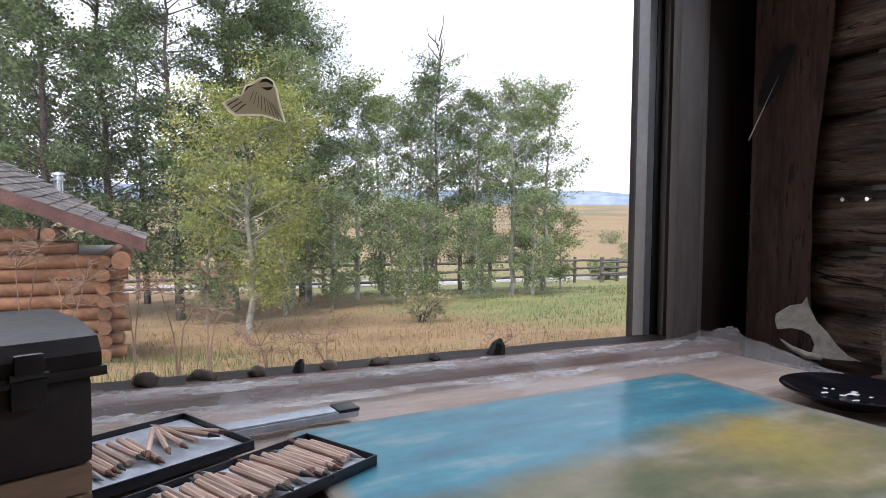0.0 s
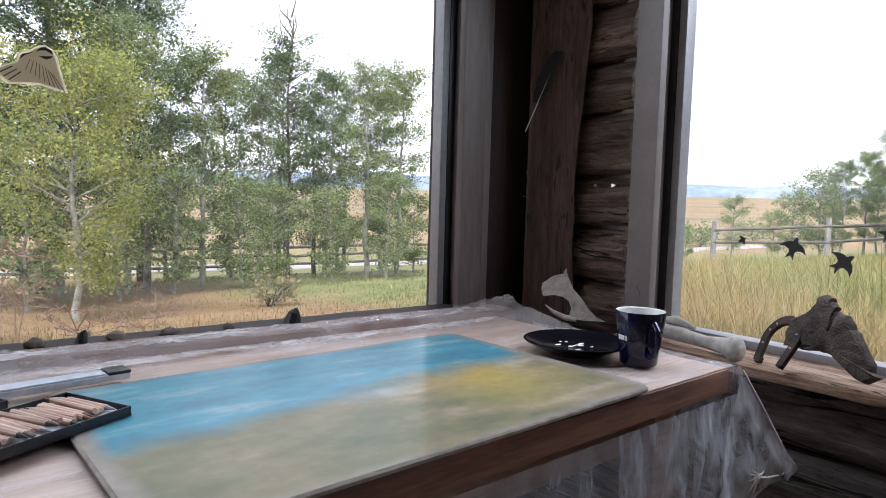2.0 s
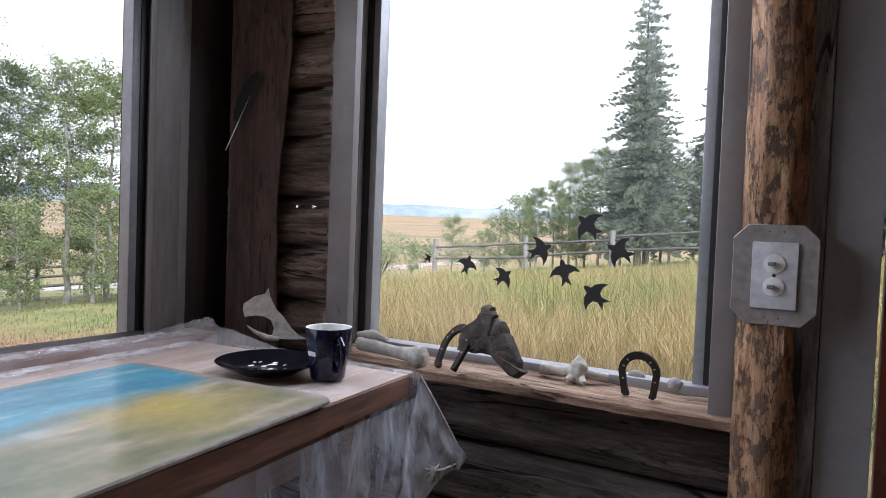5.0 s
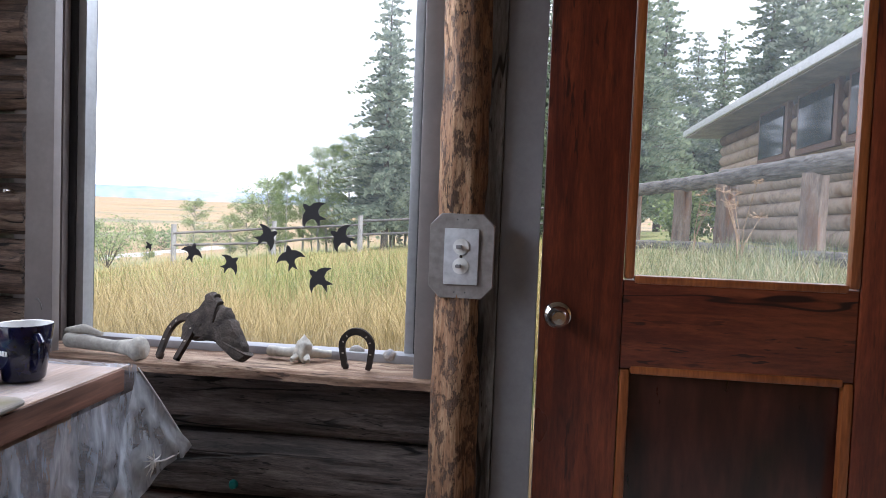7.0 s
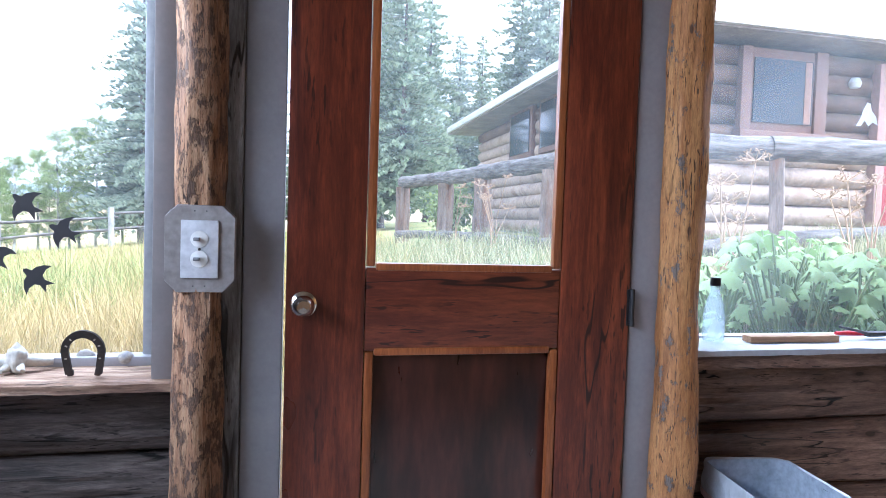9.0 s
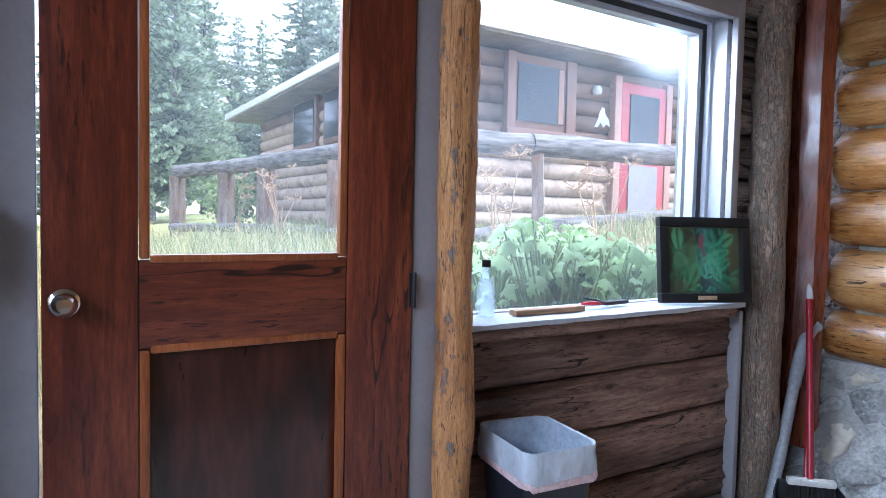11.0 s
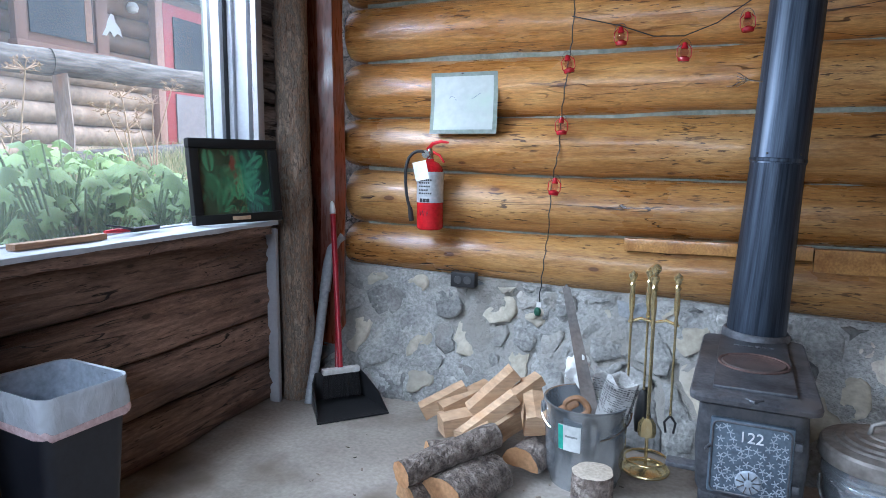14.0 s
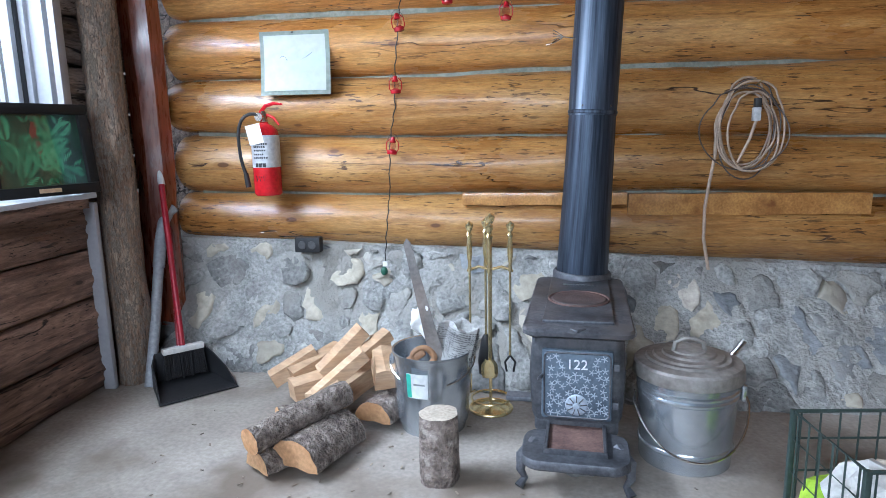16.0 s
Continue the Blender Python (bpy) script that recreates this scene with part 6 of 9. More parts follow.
part("door_rim", Geo().tube([(x, FY + 0.022, 0.258 + z) for x, z in round_rect(0.19, 0.2, 0.015, 4) + [round_rect(0.19, 0.2, 0.015, 4)[0]]], 0.003, 6), CAST, dr)
PALE = plain("pale_cast_relief", (0.36, 0.41, 0.47), 0.55)
rnd = random.Random(22)
star_mesh = Geo()
for k in range(5):
    a = 2 * math.pi * k / 5
    star_mesh.box((0, 0, 0), (0.0026, 0.002, 0.0105), 0, pose(0.0046 * math.sin(a), 0, 0.005 * math.cos(a), 0, math.degrees(a), 0))
star_me = star_mesh.mesh("star", PALE, 0)
placed = []
for k in range(600):
    x, z = rnd.uniform(-0.085, 0.085), rnd.uniform(-0.09, 0.092)
    if (abs(x) < 0.04 and z > 0.035) or math.hypot(x, z + 0.06) < 0.036 or any(math.hypot(x - a, z - b) < 0.017 for a, b in placed):
        continue
    placed.append((x, z))
    ob = new("star", star_me)
    ob.parent = dr
    ob.matrix_basis = pose(x, FY + 0.0225, 0.258 + z, 0, rnd.uniform(0, 72), 0)
    if len(placed) > 52:
        break
num = bpy.data.curves.new("number", "FONT")
num.body, num.size, num.extrude, num.align_x, num.align_y = "122", 0.042, 0.0015, "CENTER", "CENTER"
me = bpy.data.meshes.new_from_object(bpy.data.objects.new("number", num))
me.materials.append(plain("pale_number", (0.75, 0.78, 0.82), 0.5))
ob = new("number", me)
ob.parent = dr
ob.matrix_basis = pose(0.0, FY + 0.0235, 0.322, 90, 0, 180)
tagged(ob, "cast number on the stove door")
dm = part("draft_wheel", Geo().lathe([(0.0, 0.014), (0.008, 0.013), (0.01, 0.006), (0.022, 0.009), (0.03, 0.006), (0.034, 0.0)], n=28, m=pose(0, FY + 0.021, 0.198, -90, 0, 0)), PALE, dr, "ribbed round draught wheel")
g = Geo()
for k in range(9):
    a = 2 * math.pi * k / 9
    g.box((0, 0, 0), (0.003, 0.004, 0.02), 0.001, pose(0.021 * math.sin(a), FY + 0.03, 0.198 + 0.021 * math.cos(a), 0, math.degrees(a), 0))
part("ribs", g, CAST, dm)
for z in (0.2, 0.318):
    part("hinge", Geo().box((-0.112, FY + 0.012, z), (0.018, 0.016, 0.022), 0.003), CAST, dr)
part("door_handle", Geo().tube([(0.1, FY + 0.02, 0.285), (0.108, FY + 0.045, 0.285), (0.106, FY + 0.06, 0.283)], [0.005, 0.005, 0.007], 8), CAST, dr)
rings = []
for z, s in ((0.085, 0.95), (0.092, 1.0), (0.108, 1.0), (0.115, 0.97)):
    rings.append([(x * s, 0.31 + y * s, z) for x, y in round_rect(0.3, 0.2, 0.05, 5)])
he = part("hearth", Geo().rings(rings), CAST, st, "projecting iron hearth plate")
part("ash_opening", Geo().box((0.0, 0.265, 0.1165), (0.155, 0.18, 0.004)), RUST, he, "rusty ash opening")
part("ash_rim", Geo().box((-0.082, 0.265, 0.121), (0.01, 0.19, 0.016), 0.002).box((0.082, 0.265, 0.121), (0.01, 0.19, 0.016), 0.002).box((0, 0.36, 0.121), (0.174, 0.01, 0.016), 0.002), CAST, he)
part("lower_body", Geo().box((0, -0.115, 0.12), (0.25, 0.6, 0.05), 0.012), CAST, st)
for x in (-1, 1):
    for y, dy in ((0.33, 0.05), (-0.36, -0.05)):
        part("leg", Geo().tube([(x * 0.115, y - dy, 0.105), (x * 0.15, y, 0.085), (x * 0.152, y + dy * 0.3, 0.05), (x * 0.14, y + dy * 0.2, 0.025), (x * 0.155, y + dy * 0.6, 0.006)], [0.02, 0.018, 0.012, 0.01, 0.014], 10), CAST, st, "curved iron leg")
part("shelf_tab", Geo().box((0.175, 0.1, 0.165), (0.09, 0.05, 0.016), 0.006), CAST, st)
solo("stone", Geo().ball((-0.25, -1.9, 0.03), (0.075, 0.05, 0.035), 16, None, 0.25, 3, 1.4), STONE, "grey field stone under the stove hearth", "stone", smooth=60)
sp = thing("stove_pipe", "long blued steel stove pipe", "stove pipe", (-0.292, -2.6, 0.0))
sp.matrix_basis = pose(-0.292, -2.6, 0.0, 0, -2.45, 0)
part("collar", Geo().lathe([(0.112, 0.43), (0.112, 0.452), (0.105, 0.462), (0.1, 0.462)], n=40), CAST, sp)
part("lower_pipe", Geo().lathe([(0.098, 0.44), (0.086, 1.067)], n=48), PIPE, sp)
part("upper_pipe", Geo().lathe([(0.09, 1.052), (0.0885, 1.057), (0.08, 2.4)], (0, 0, 0), 48), PIPE, sp)
part("joint", Geo().lathe([(0.0885, 1.057), (0.091, 1.06), (0.091, 1.068), (0.0885, 1.071)], (0, 0, 0), 40), PIPE, sp)
dp = part("damper_handle", Geo().tube([(0.08, 0.03, 1.322), (0.122, 0.035, 1.327)], 0.003, 8), CHROME, sp, "coiled wire damper handle")
g = Geo()
for k in range(5):
    a = radians(-36 + 18 * k)
    g.tube([(0.122, 0.035, 1.327), (0.122 + 0.035 * math.cos(a), 0.035, 1.327 + 0.03 * math.sin(a)), (0.162, 0.035, 1.327 + 0.012 * (k - 2))], 0.0018, 6)
part("wire_fan", g, CHROME, dp)
for a in (60, 130, 200):
    part("screw", Geo().ball((0.089 * math.cos(radians(a)), 0.089 * math.sin(radians(a)), 1.085), (0.004, 0.004, 0.004), 8), STEEL, sp)

# lidded ash can
can = thing("ash_can", "galvanized steel ash can with a ribbed lid", "ash can", (-0.582, -2.035, 0.0))
part("body", Geo().lathe([(0.0, 0.012), (0.128, 0.012), (0.13, 0.0), (0.134, 0.0), (0.136, 0.05), (0.14, 0.055), (0.14, 0.06), (0.136, 0.066), (0.143, 0.21), (0.148, 0.215), (0.148, 0.221), (0.143, 0.226), (0.148, 0.233), (0.148, 0.239), (0.143, 0.244), (0.147, 0.285)], n=56), GALV, can)
cl = part("lid", Geo().lathe([(0.158, 0.268), (0.16, 0.272), (0.158, 0.305), (0.152, 0.312), (0.125, 0.318), (0.12, 0.324), (0.105, 0.324), (0.1, 0.33), (0.078, 0.331), (0.074, 0.337), (0.05, 0.338), (0.046, 0.342), (0.0, 0.343)], n=56), GALV_DULL, can, "dusty ribbed lid")
part("lid_handle", Geo().tube([(-0.045, 0.0, 0.338), (-0.04, 0, 0.365), (-0.015, 0, 0.376), (0.015, 0, 0.376), (0.04, 0, 0.365), (0.045, 0, 0.338)], 0.007, 8), GALV_DULL, cl)
part("ear", Geo().box((-0.155, 0.03, 0.222), (0.014, 0.022, 0.05), 0.004), GALV, can)
part("bail", Geo().tube([(-0.158, 0.03, 0.222)] + [(0.165 * math.cos(a), 0.03 + 0.15 * math.sin(a), 0.222 - 0.155 * math.sin(a)) for a in [math.pi - math.pi * k / 20 for k in range(1, 20)]] + [(0.158, 0.03, 0.222)], 0.0035, 8), CHROME, can, "wire handle hanging down")
part("pour_tab", Geo().tube([(-0.14, -0.05, 0.31), (-0.175, -0.055, 0.355)], [0.008, 0.009], 10), CHROME, can, "bright metal lid clip")

# kindling bucket with saw
bk = thing("kindling_bucket", "fluted galvanized bucket with a torn green label", "bucket", (0.222, -2.175, 0.0))
NB = 72
rings = []
for r, z, fl in ((0.11, 0.0, 0), (0.112, 0.02, 0), (0.114, 0.035, 1), (0.126, 0.2, 1), (0.129, 0.22, 0), (0.134, 0.268, 0), (0.138, 0.274, 0), (0.138, 0.281, 0), (0.131, 0.279, 0), (0.122, 0.2, 0), (0.108, 0.015, 0)):
    rings.append([((r + (0.008 if fl and (j // 4) % 3 else 0)) * math.cos(2 * math.pi * j / NB), (r + (0.008 if fl and (j // 4) % 3 else 0)) * math.sin(2 * math.pi * j / NB), z) for j in range(NB)])
part("body", Geo().rings(rings, (True, True)), GALV, bk)
for a0, a1, z0, z1, c, lab in ((62, 92, 0.15, 0.235, (0.66, 0.68, 0.67), "white label"), (62, 69, 0.152, 0.233, (0.05, 0.36, 0.27), "green label strip"), (72, 88, 0.196, 0.202, (0.25, 0.27, 0.27), "grey printed line")):
    off = 0.0095 if lab == "white label" else 0.0105
    rr = [[((0.1285 + off + (z - 0.15) * 0.07) * math.cos(radians(a)), (0.1285 + off + (z - 0.15) * 0.07) * math.sin(radians(a)), z) for a in [a0 + (a1 - a0) * k / 10 for k in range(11)]] for z in (z0, z1)]
    part("label", Geo().rings(rr, closed=False), plain(lab.replace(" ", "_"), c, 0.5), bk, lab, smooth=0)
part("ear", Geo().box((0.138, 0.0, 0.24), (0.01, 0.03, 0.04), 0.004), GALV, bk)
part("ear", Geo().box((-0.138, 0.0, 0.24), (0.01, 0.03, 0.04), 0.004), GALV, bk)
part("bail", Geo().tube([(0.146 * math.cos(a), 0.12 * math.sin(a), 0.25 - 0.07 * math.sin(a)) for a in [math.pi * k / 20 for k in range(21)]], 0.003, 8), CHROME, bk, "wire bail hanging in front")
saw = new("hand_saw")
saw.matrix_basis = pose(0.235, -2.16, 0.285, 12, 10, 8)
tagged(saw, "rusty hand saw standing in the bucket", "saw")
part("blade", Geo().prism([(-0.05, -0.06), (0.0, -0.06), (0.015, 0.36), (0.002, 0.375), (-0.01, 0.36)], 0.0016, pose(0, 0, 0, 90, 0, 0)), surf("rusty_saw_steel", (0.11, 0.1, 0.095), (0.2, 0.18, 0.165), 9, rough=0.6, metal=0.4, dirt=(0.16, 0.1, 0.07), dirt_at=0.6), saw, "long tapered blade", smooth=0)
o = [(0.035 * math.cos(a) * (1 + 0.15 * math.sin(2 * a)), 0.03 * math.sin(a)) for a in [2 * math.pi * k / 20 for k in range(21)]]
part("handle", Geo().tube([(x + 0.02, 0.0, z - 0.03) for x, z in o], 0.011, 10), surf("worn_saw_handle", (0.22, 0.11, 0.05), (0.38, 0.2, 0.1), 6, rough=0.5), saw, "curved wooden handle")
part("handle_arm", Geo().box((0.062, 0.0, -0.005), (0.09, 0.018, 0.028), 0.006, pose(0, 0, 0, 0, 22, 0)), surf("worn_saw_arm", (0.22, 0.11, 0.05), (0.38, 0.2, 0.1), 6, rough=0.5), saw)
pp = thing("newspaper", "crumpled newspapers stuffed in the bucket", "newspaper", (0.19, -2.19, 0.25))
NEWS = surf("newsprint", (0.42, 0.41, 0.4), (0.56, 0.55, 0.53), 20, (1, 1, 1), 0.85, 0.2)
PRINT = plain("newspaper_ink", (0.05, 0.048, 0.05), 0.8)
for k, (x, y, r, h, tx, ty) in enumerate(((-0.055, 0.03, 0.05, 0.125, -10, -14), (-0.02, -0.05, 0.045, 0.09, 6, -4), (-0.085, -0.03, 0.035, 0.06, 4, -18))):
    m = pose(x, y, 0.0, tx, ty, 20 * k)
    rnd = random.Random(k + 40)
    wob = [rnd.uniform(0.9, 1.1) for _ in range(20)]
    rings = [[(r * q * w * math.cos(2 * math.pi * i / 20), 0.6 * r * q * w * math.sin(2 * math.pi * i / 20), z + 0.012 * math.sin(i * 0.9) * (z > 0.05)) for i, w in enumerate(wob)] for z, q in ((-0.12, 0.9), (0.0, 1.0), (h * 0.6, 1.03), (h, 1.0), (h - 0.005, 0.82), (h - 0.04, 0.75))]
    roll = part("roll", Geo().rings(rings, m=m), NEWS, pp, "rolled newspaper", smooth=40)
    g = Geo()
    for row in range(int(h / 0.008)):
        for i in range(14):
            if rnd.random() < 0.7:
                a = radians(15 + 150 * i / 13)
                big = row % 5 == 2 and rnd.random() < 0.5
                g.box((0, 0, 0), (r * 0.17, 0.001, 0.0068 if big else 0.0022), 0, m @ pose(r * 1.06 * math.cos(a), 0.6 * r * 1.06 * math.sin(a) + 0.003, 0.006 + row * 0.0078, 0, 0, math.degrees(math.atan2(0.6 * math.sin(a), math.cos(a))) - 90))
    part("printing", g, PRINT, roll, "dark printed bars", smooth=0)
part("sheet", Geo().ball((0.065, -0.01, 0.12), (0.04, 0.02, 0.05), 16, None, 0.5, 4, 1.6), WHITE, pp, "crumpled white paper", smooth=25)

# brass fire tools
tl = thing("fire_tools", "brass fireplace tool set on a round stand", "fire tools", (0.03, -2.3, 0.0), 0)
part("base_ring", Geo().tube([(0.075 * math.cos(a), 0.075 * math.sin(a), 0.012) for a in [2 * math.pi * k / 40 for k in range(41)]], 0.006, 8), BRASS, tl)
part("base_ring", Geo().tube([(0.07 * math.cos(a), 0.07 * math.sin(a), 0.05) for a in [2 * math.pi * k / 40 for k in range(41)]], 0.004, 8), BRASS, tl)
part("base_plate", Geo().lathe([(0.0, 0.022), (0.03, 0.02), (0.068, 0.01), (0.07, 0.003), (0.0, 0.003)], n=36), BRASS, tl)
part("pole", Geo().cyl((0, 0, 0.02), (0, 0, 0.66), 0.006, n=12), BRASS, tl)
part("finial", Geo().lathe([(0.006, 0.63), (0.01, 0.64), (0.005, 0.655), (0.012, 0.67), (0.007, 0.685), (0.016, 0.7), (0.017, 0.712), (0.008, 0.722), (0.0, 0.724)], n=20), BRASS, tl)
part("crossbar", Geo().tube([(-0.08, 0, 0.52), (-0.04, 0, 0.535), (0, 0, 0.525), (0.04, 0, 0.535), (0.08, 0, 0.52)], 0.005, 8).tube([(0, -0.06, 0.525), (0, 0.06, 0.525)], 0.005, 8), BRASS, tl)
GRIP = [(0.004, 0.52), (0.008, 0.53), (0.005, 0.55), (0.009, 0.575), (0.01, 0.61), (0.006, 0.64), (0.011, 0.65), (0.006, 0.66), (0.014, 0.68), (0.013, 0.69), (0.0, 0.7)]
for x, y, low, what in ((0.07, 0.02, 0.1, "poker"), (-0.07, 0.02, 0.22, "tongs"), (0.0, 0.06, 0.2, "shovel"), (0.02, -0.06, 0.26, "brush")):
    tool = part(what, Geo().tube([(x, y, 0.53), (x, y, low)], 0.004, 8), BRASS, tl, "brass fire " + what)
    part("grip", Geo().lathe(GRIP, (x, y, 0), 16), BRASS, tool)
    if what == "poker":
        part("hook", Geo().tube([(x, y, low), (x, y + 0.01, low - 0.02), (x - 0.015, y + 0.02, low - 0.005)], [0.004, 0.004, 0.002], 8), BRASS, tool)
    elif what == "tongs":
        part("jaw", Geo().tube([(x, y, low), (x + 0.018, y, low - 0.025), (x + 0.012, y, low - 0.06)], 0.004, 8).tube([(x, y, low), (x - 0.018, y, low - 0.025), (x - 0.012, y, low - 0.06)], 0.004, 8), BLACK, tool)
    elif what == "shovel":
        part("blade", Geo().rings([[(x - w, y + 0.004, z), (x - w * 0.6, y + 0.018, z), (x + w * 0.6, y + 0.018, z), (x + w, y + 0.004, z)] for w, z in ((0.014, 0.22), (0.028, 0.2), (0.03, 0.17), (0.026, 0.155))], closed=False), BRASS, tool, smooth=40)
    else:
        part("bristles", Geo().lathe([(0.008, 0.27), (0.018, 0.25), (0.03, 0.17), (0.026, 0.12), (0.0, 0.12)], (x, y, 0), 20), BLACK, tool, "black bristles")


# firewood
def billet(name, label, a, b, r, seed, kind_of):
    """A piece of firewood from a to b: round, half or split."""
    a, b = Vector(a), Vector(b)
    d = (b - a).normalized()
    side = d.cross(Vector((0, 0, 1))).normalized()
    up = side.cross(d)
    rnd = random.Random(seed)
    if kind_of == "round":
        prof = [(math.cos(2 * math.pi * k / 18), math.sin(2 * math.pi * k / 18)) for k in range(18)]
    elif kind_of == "half":
        prof = [(math.cos(math.pi * k / 12), math.sin(math.pi * k / 12) - 0.35) for k in range(13)] + [(-0.5, -0.38), (0.1, -0.33), (0.6, -0.4)]
    else:
        w, h = rnd.uniform(0.8, 1.1), rnd.uniform(0.55, 0.95)
        prof = [(-w, -h), (-w * 0.9, h * 0.9), (-0.1, h * 1.05), (w * 0.85, h * 0.75), (w, -h * 0.8), (0.1, -h * 0.95)]
    rings, nseg = [], 14
    for i in range(nseg + 1):
        t = i / nseg
        c = a.lerp(b, t)
        ring = []
        for q, (u, v) in enumerate(prof):
            k = r * (1 + (0.09 if kind_of != "split" else 0.06) * frac((u * 1.3, v * 1.3, t * 2.4 + seed), 1.8))
            ring.append(c + side * u * k + up * v * k)
        rings.append(ring)
    root = thing(name, label, "firewood", group="firewood pile")
    if kind_of == "split":
        part("wood", Geo().rings(rings), FRESH, root, smooth=25)
    else:
        part("bark", Geo().rings(rings, (False, False)), LOGBARK, root, smooth=50)
        for ring, s in ((rings[0], -1), (rings[-1], 1)):
            c = sum(ring, Vector()) / len(ring)
            gg = Geo()
            gg.v = [tuple(c.lerp(p, 0.995) + d * s * 0.0008) for p in ring] + [tuple(c + d * s * 0.002)]
            gg.f = [(k, (k + 1) % len(ring), len(ring)) for k in range(len(ring))]
            part("cut_end", gg, CUT, root, "orange sawn end", smooth=0)
    return root


for k, (a, b, r, kk, lab) in enumerate((
        ((0.7, -1.755, 0.125), (0.5, -2.06, 0.155), 0.042, "round", "barky round log lying on split wood"),
        ((0.585, -1.79, 0.062), (0.5, -2.02, 0.062), 0.088, "half", "thick half log with orange cut end"),
        ((0.7, -1.79, 0.04), (0.55, -2.0, 0.04), 0.06, "half", "half log with pale split face"),
        ((0.72, -2.02, 0.06), (0.58, -2.12, 0.06), 0.05, "round", "short round log with grey bark"),
        ((0.42, -2.1, 0.06), (0.35, -2.33, 0.06), 0.07, "half", "half log with dark bark"),
        ((0.93, -2.25, 0.05), (0.74, -2.42, 0.14), 0.032, "split", "pale split kindling stick"),
        ((0.86, -2.22, 0.06), (0.68, -2.4, 0.15), 0.034, "split", "pale split kindling stick"),
        ((0.73, -2.2, 0.1), (0.55, -2.38, 0.2), 0.034, "split", "pale split kindling stick"),
        ((0.8, -2.3, 0.04), (0.5, -2.36, 0.05), 0.045, "split", "pale split kindling stick"),
        ((0.66, -2.12, 0.06), (0.5, -2.32, 0.09), 0.05, "split", "broad split piece of fresh wood"),
        ((0.6, -2.06, 0.13), (0.5, -2.2, 0.19), 0.028, "split", "pale split kindling stick"),
        ((0.48, -2.1, 0.12), (0.4, -2.3, 0.16), 0.045, "split", "broad split piece of fresh wood"),
        ((0.66, -2.02, 0.1), (0.57, -2.13, 0.125), 0.018, "split", "thin splinter of fresh wood"),
        ((0.56, -2.22, 0.17), (0.45, -2.34, 0.22), 0.028, "split", "pale split kindling stick"))):
    if kk == "split":
        j = random.Random(k + 60)
        dx, dz, dy, r = -0.03 + j.uniform(-0.02, 0.02), 0.03 + j.uniform(-0.02, 0.03), j.uniform(-0.06, 0.06), r * 1.12
        a, b = (a[0] + dx, a[1], a[2] + dz * 0.5), (b[0] + dx, b[1] + dy, b[2] + dz + 0.02)
        c, h = (Vector(a) + Vector(b)) / 2, (Vector(b) - Vector(a)) / 2
        h = Matrix.Rotation(radians(j.uniform(-38, 38)), 3, "Z") @ h
        h.z *= j.uniform(0.4, 1.4)
        a, b = tuple(c - h), tuple(c + h)
        if k in (5, 6, 7, 11, 13):
            a = tuple(Vector(b).lerp(Vector(a), 0.74))
    billet("firewood", lab, a, b, r, k + 3, kk)
stump = thing("log_round", "short upright log with grey flaky bark", "firewood", (0.155, -1.825, 0.0))
rr = log_rings((0, 0, 0), (0, 0, 0.205), 0.058, 0.056, 5.0, 16, 26, 0.12, 0.0, 1.0, 0.0)
part("bark", Geo().rings(rr, (False, False)), LOGBARK, stump, smooth=50)
gg = Geo()
gg.v = [tuple(p) for p in rr[-1]] + [(0, 0, 0.207)]
gg.f = [(k, (k + 1) % 26, 26) for k in range(26)]
part("cut_end", gg, surf("grey_cut_end", (0.34, 0.28, 0.22), (0.48, 0.42, 0.34), 12, rough=0.8, bump=0.3), stump, "greyed sawn top", smooth=0)

# broom, dustpan and grey pipe in the corner
bz = thing("broom", "red-handled broom standing in a black dustpan", "broom", (1.29, -2.44, 0.0))
part("handle", Geo().tube([(0.03, -0.05, 0.15), (0.169, -0.24, 0.852)], 0.0125, 12), plain("red_handle", (0.32, 0.008, 0.02), 0.35), bz, "red broom handle")
part("cap", Geo().tube([(0.159, -0.227, 0.803), (0.171, -0.243, 0.862)], 0.0142, 12), WHITE, bz, "white end cap")
part("dustpan_handle", Geo().tube([(0.05, -0.06, 0.12), (0.1, -0.15, 0.4), (0.14, -0.22, 0.62)], 0.011, 10), plain("dark_red_handle", (0.2, 0.01, 0.015), 0.35), bz, "dark red pan handle")
Q = pose(0.024, -0.044, 0.0, 0, 0, 45)
part("head", Geo().box((0, 0, 0.14), (0.165, 0.035, 0.024), 0.006, Q), plain("pale_broom_head", (0.66, 0.64, 0.61), 0.5), bz, "pale broom head")
g = Geo()
rnd = random.Random(6)
for k in range(260):
    x, y = rnd.uniform(-0.078, 0.078), rnd.uniform(-0.014, 0.014)
    g.tube([Q @ Vector((x, y, 0.13)), Q @ Vector((x * 1.06, y + 0.012 + rnd.uniform(-0.008, 0.012), 0.03 + rnd.uniform(-0.008, 0.008)))], 0.0014, 4)
part("bristles", g, BLACK, bz, "black bristles", smooth=0)
pn = thing("dustpan", "black plastic lobby dustpan on the floor", "dustpan", (1.262, -2.42, 0.0), 45)
rings = []
for y, h, w in ((-0.11, 0.13, 0.1), (-0.06, 0.1, 0.125), (0.05, 0.07, 0.138), (0.13, 0.012, 0.15)):
    rings.append([(-w, y, h), (-w, y, 0.004), (w, y, 0.004), (w, y, h), (w - 0.005, y, h), (w - 0.006, y, 0.01), (-w + 0.006, y, 0.01), (-w + 0.005, y, h)])
part("tray", Geo().rings(rings), BLACK, pn)
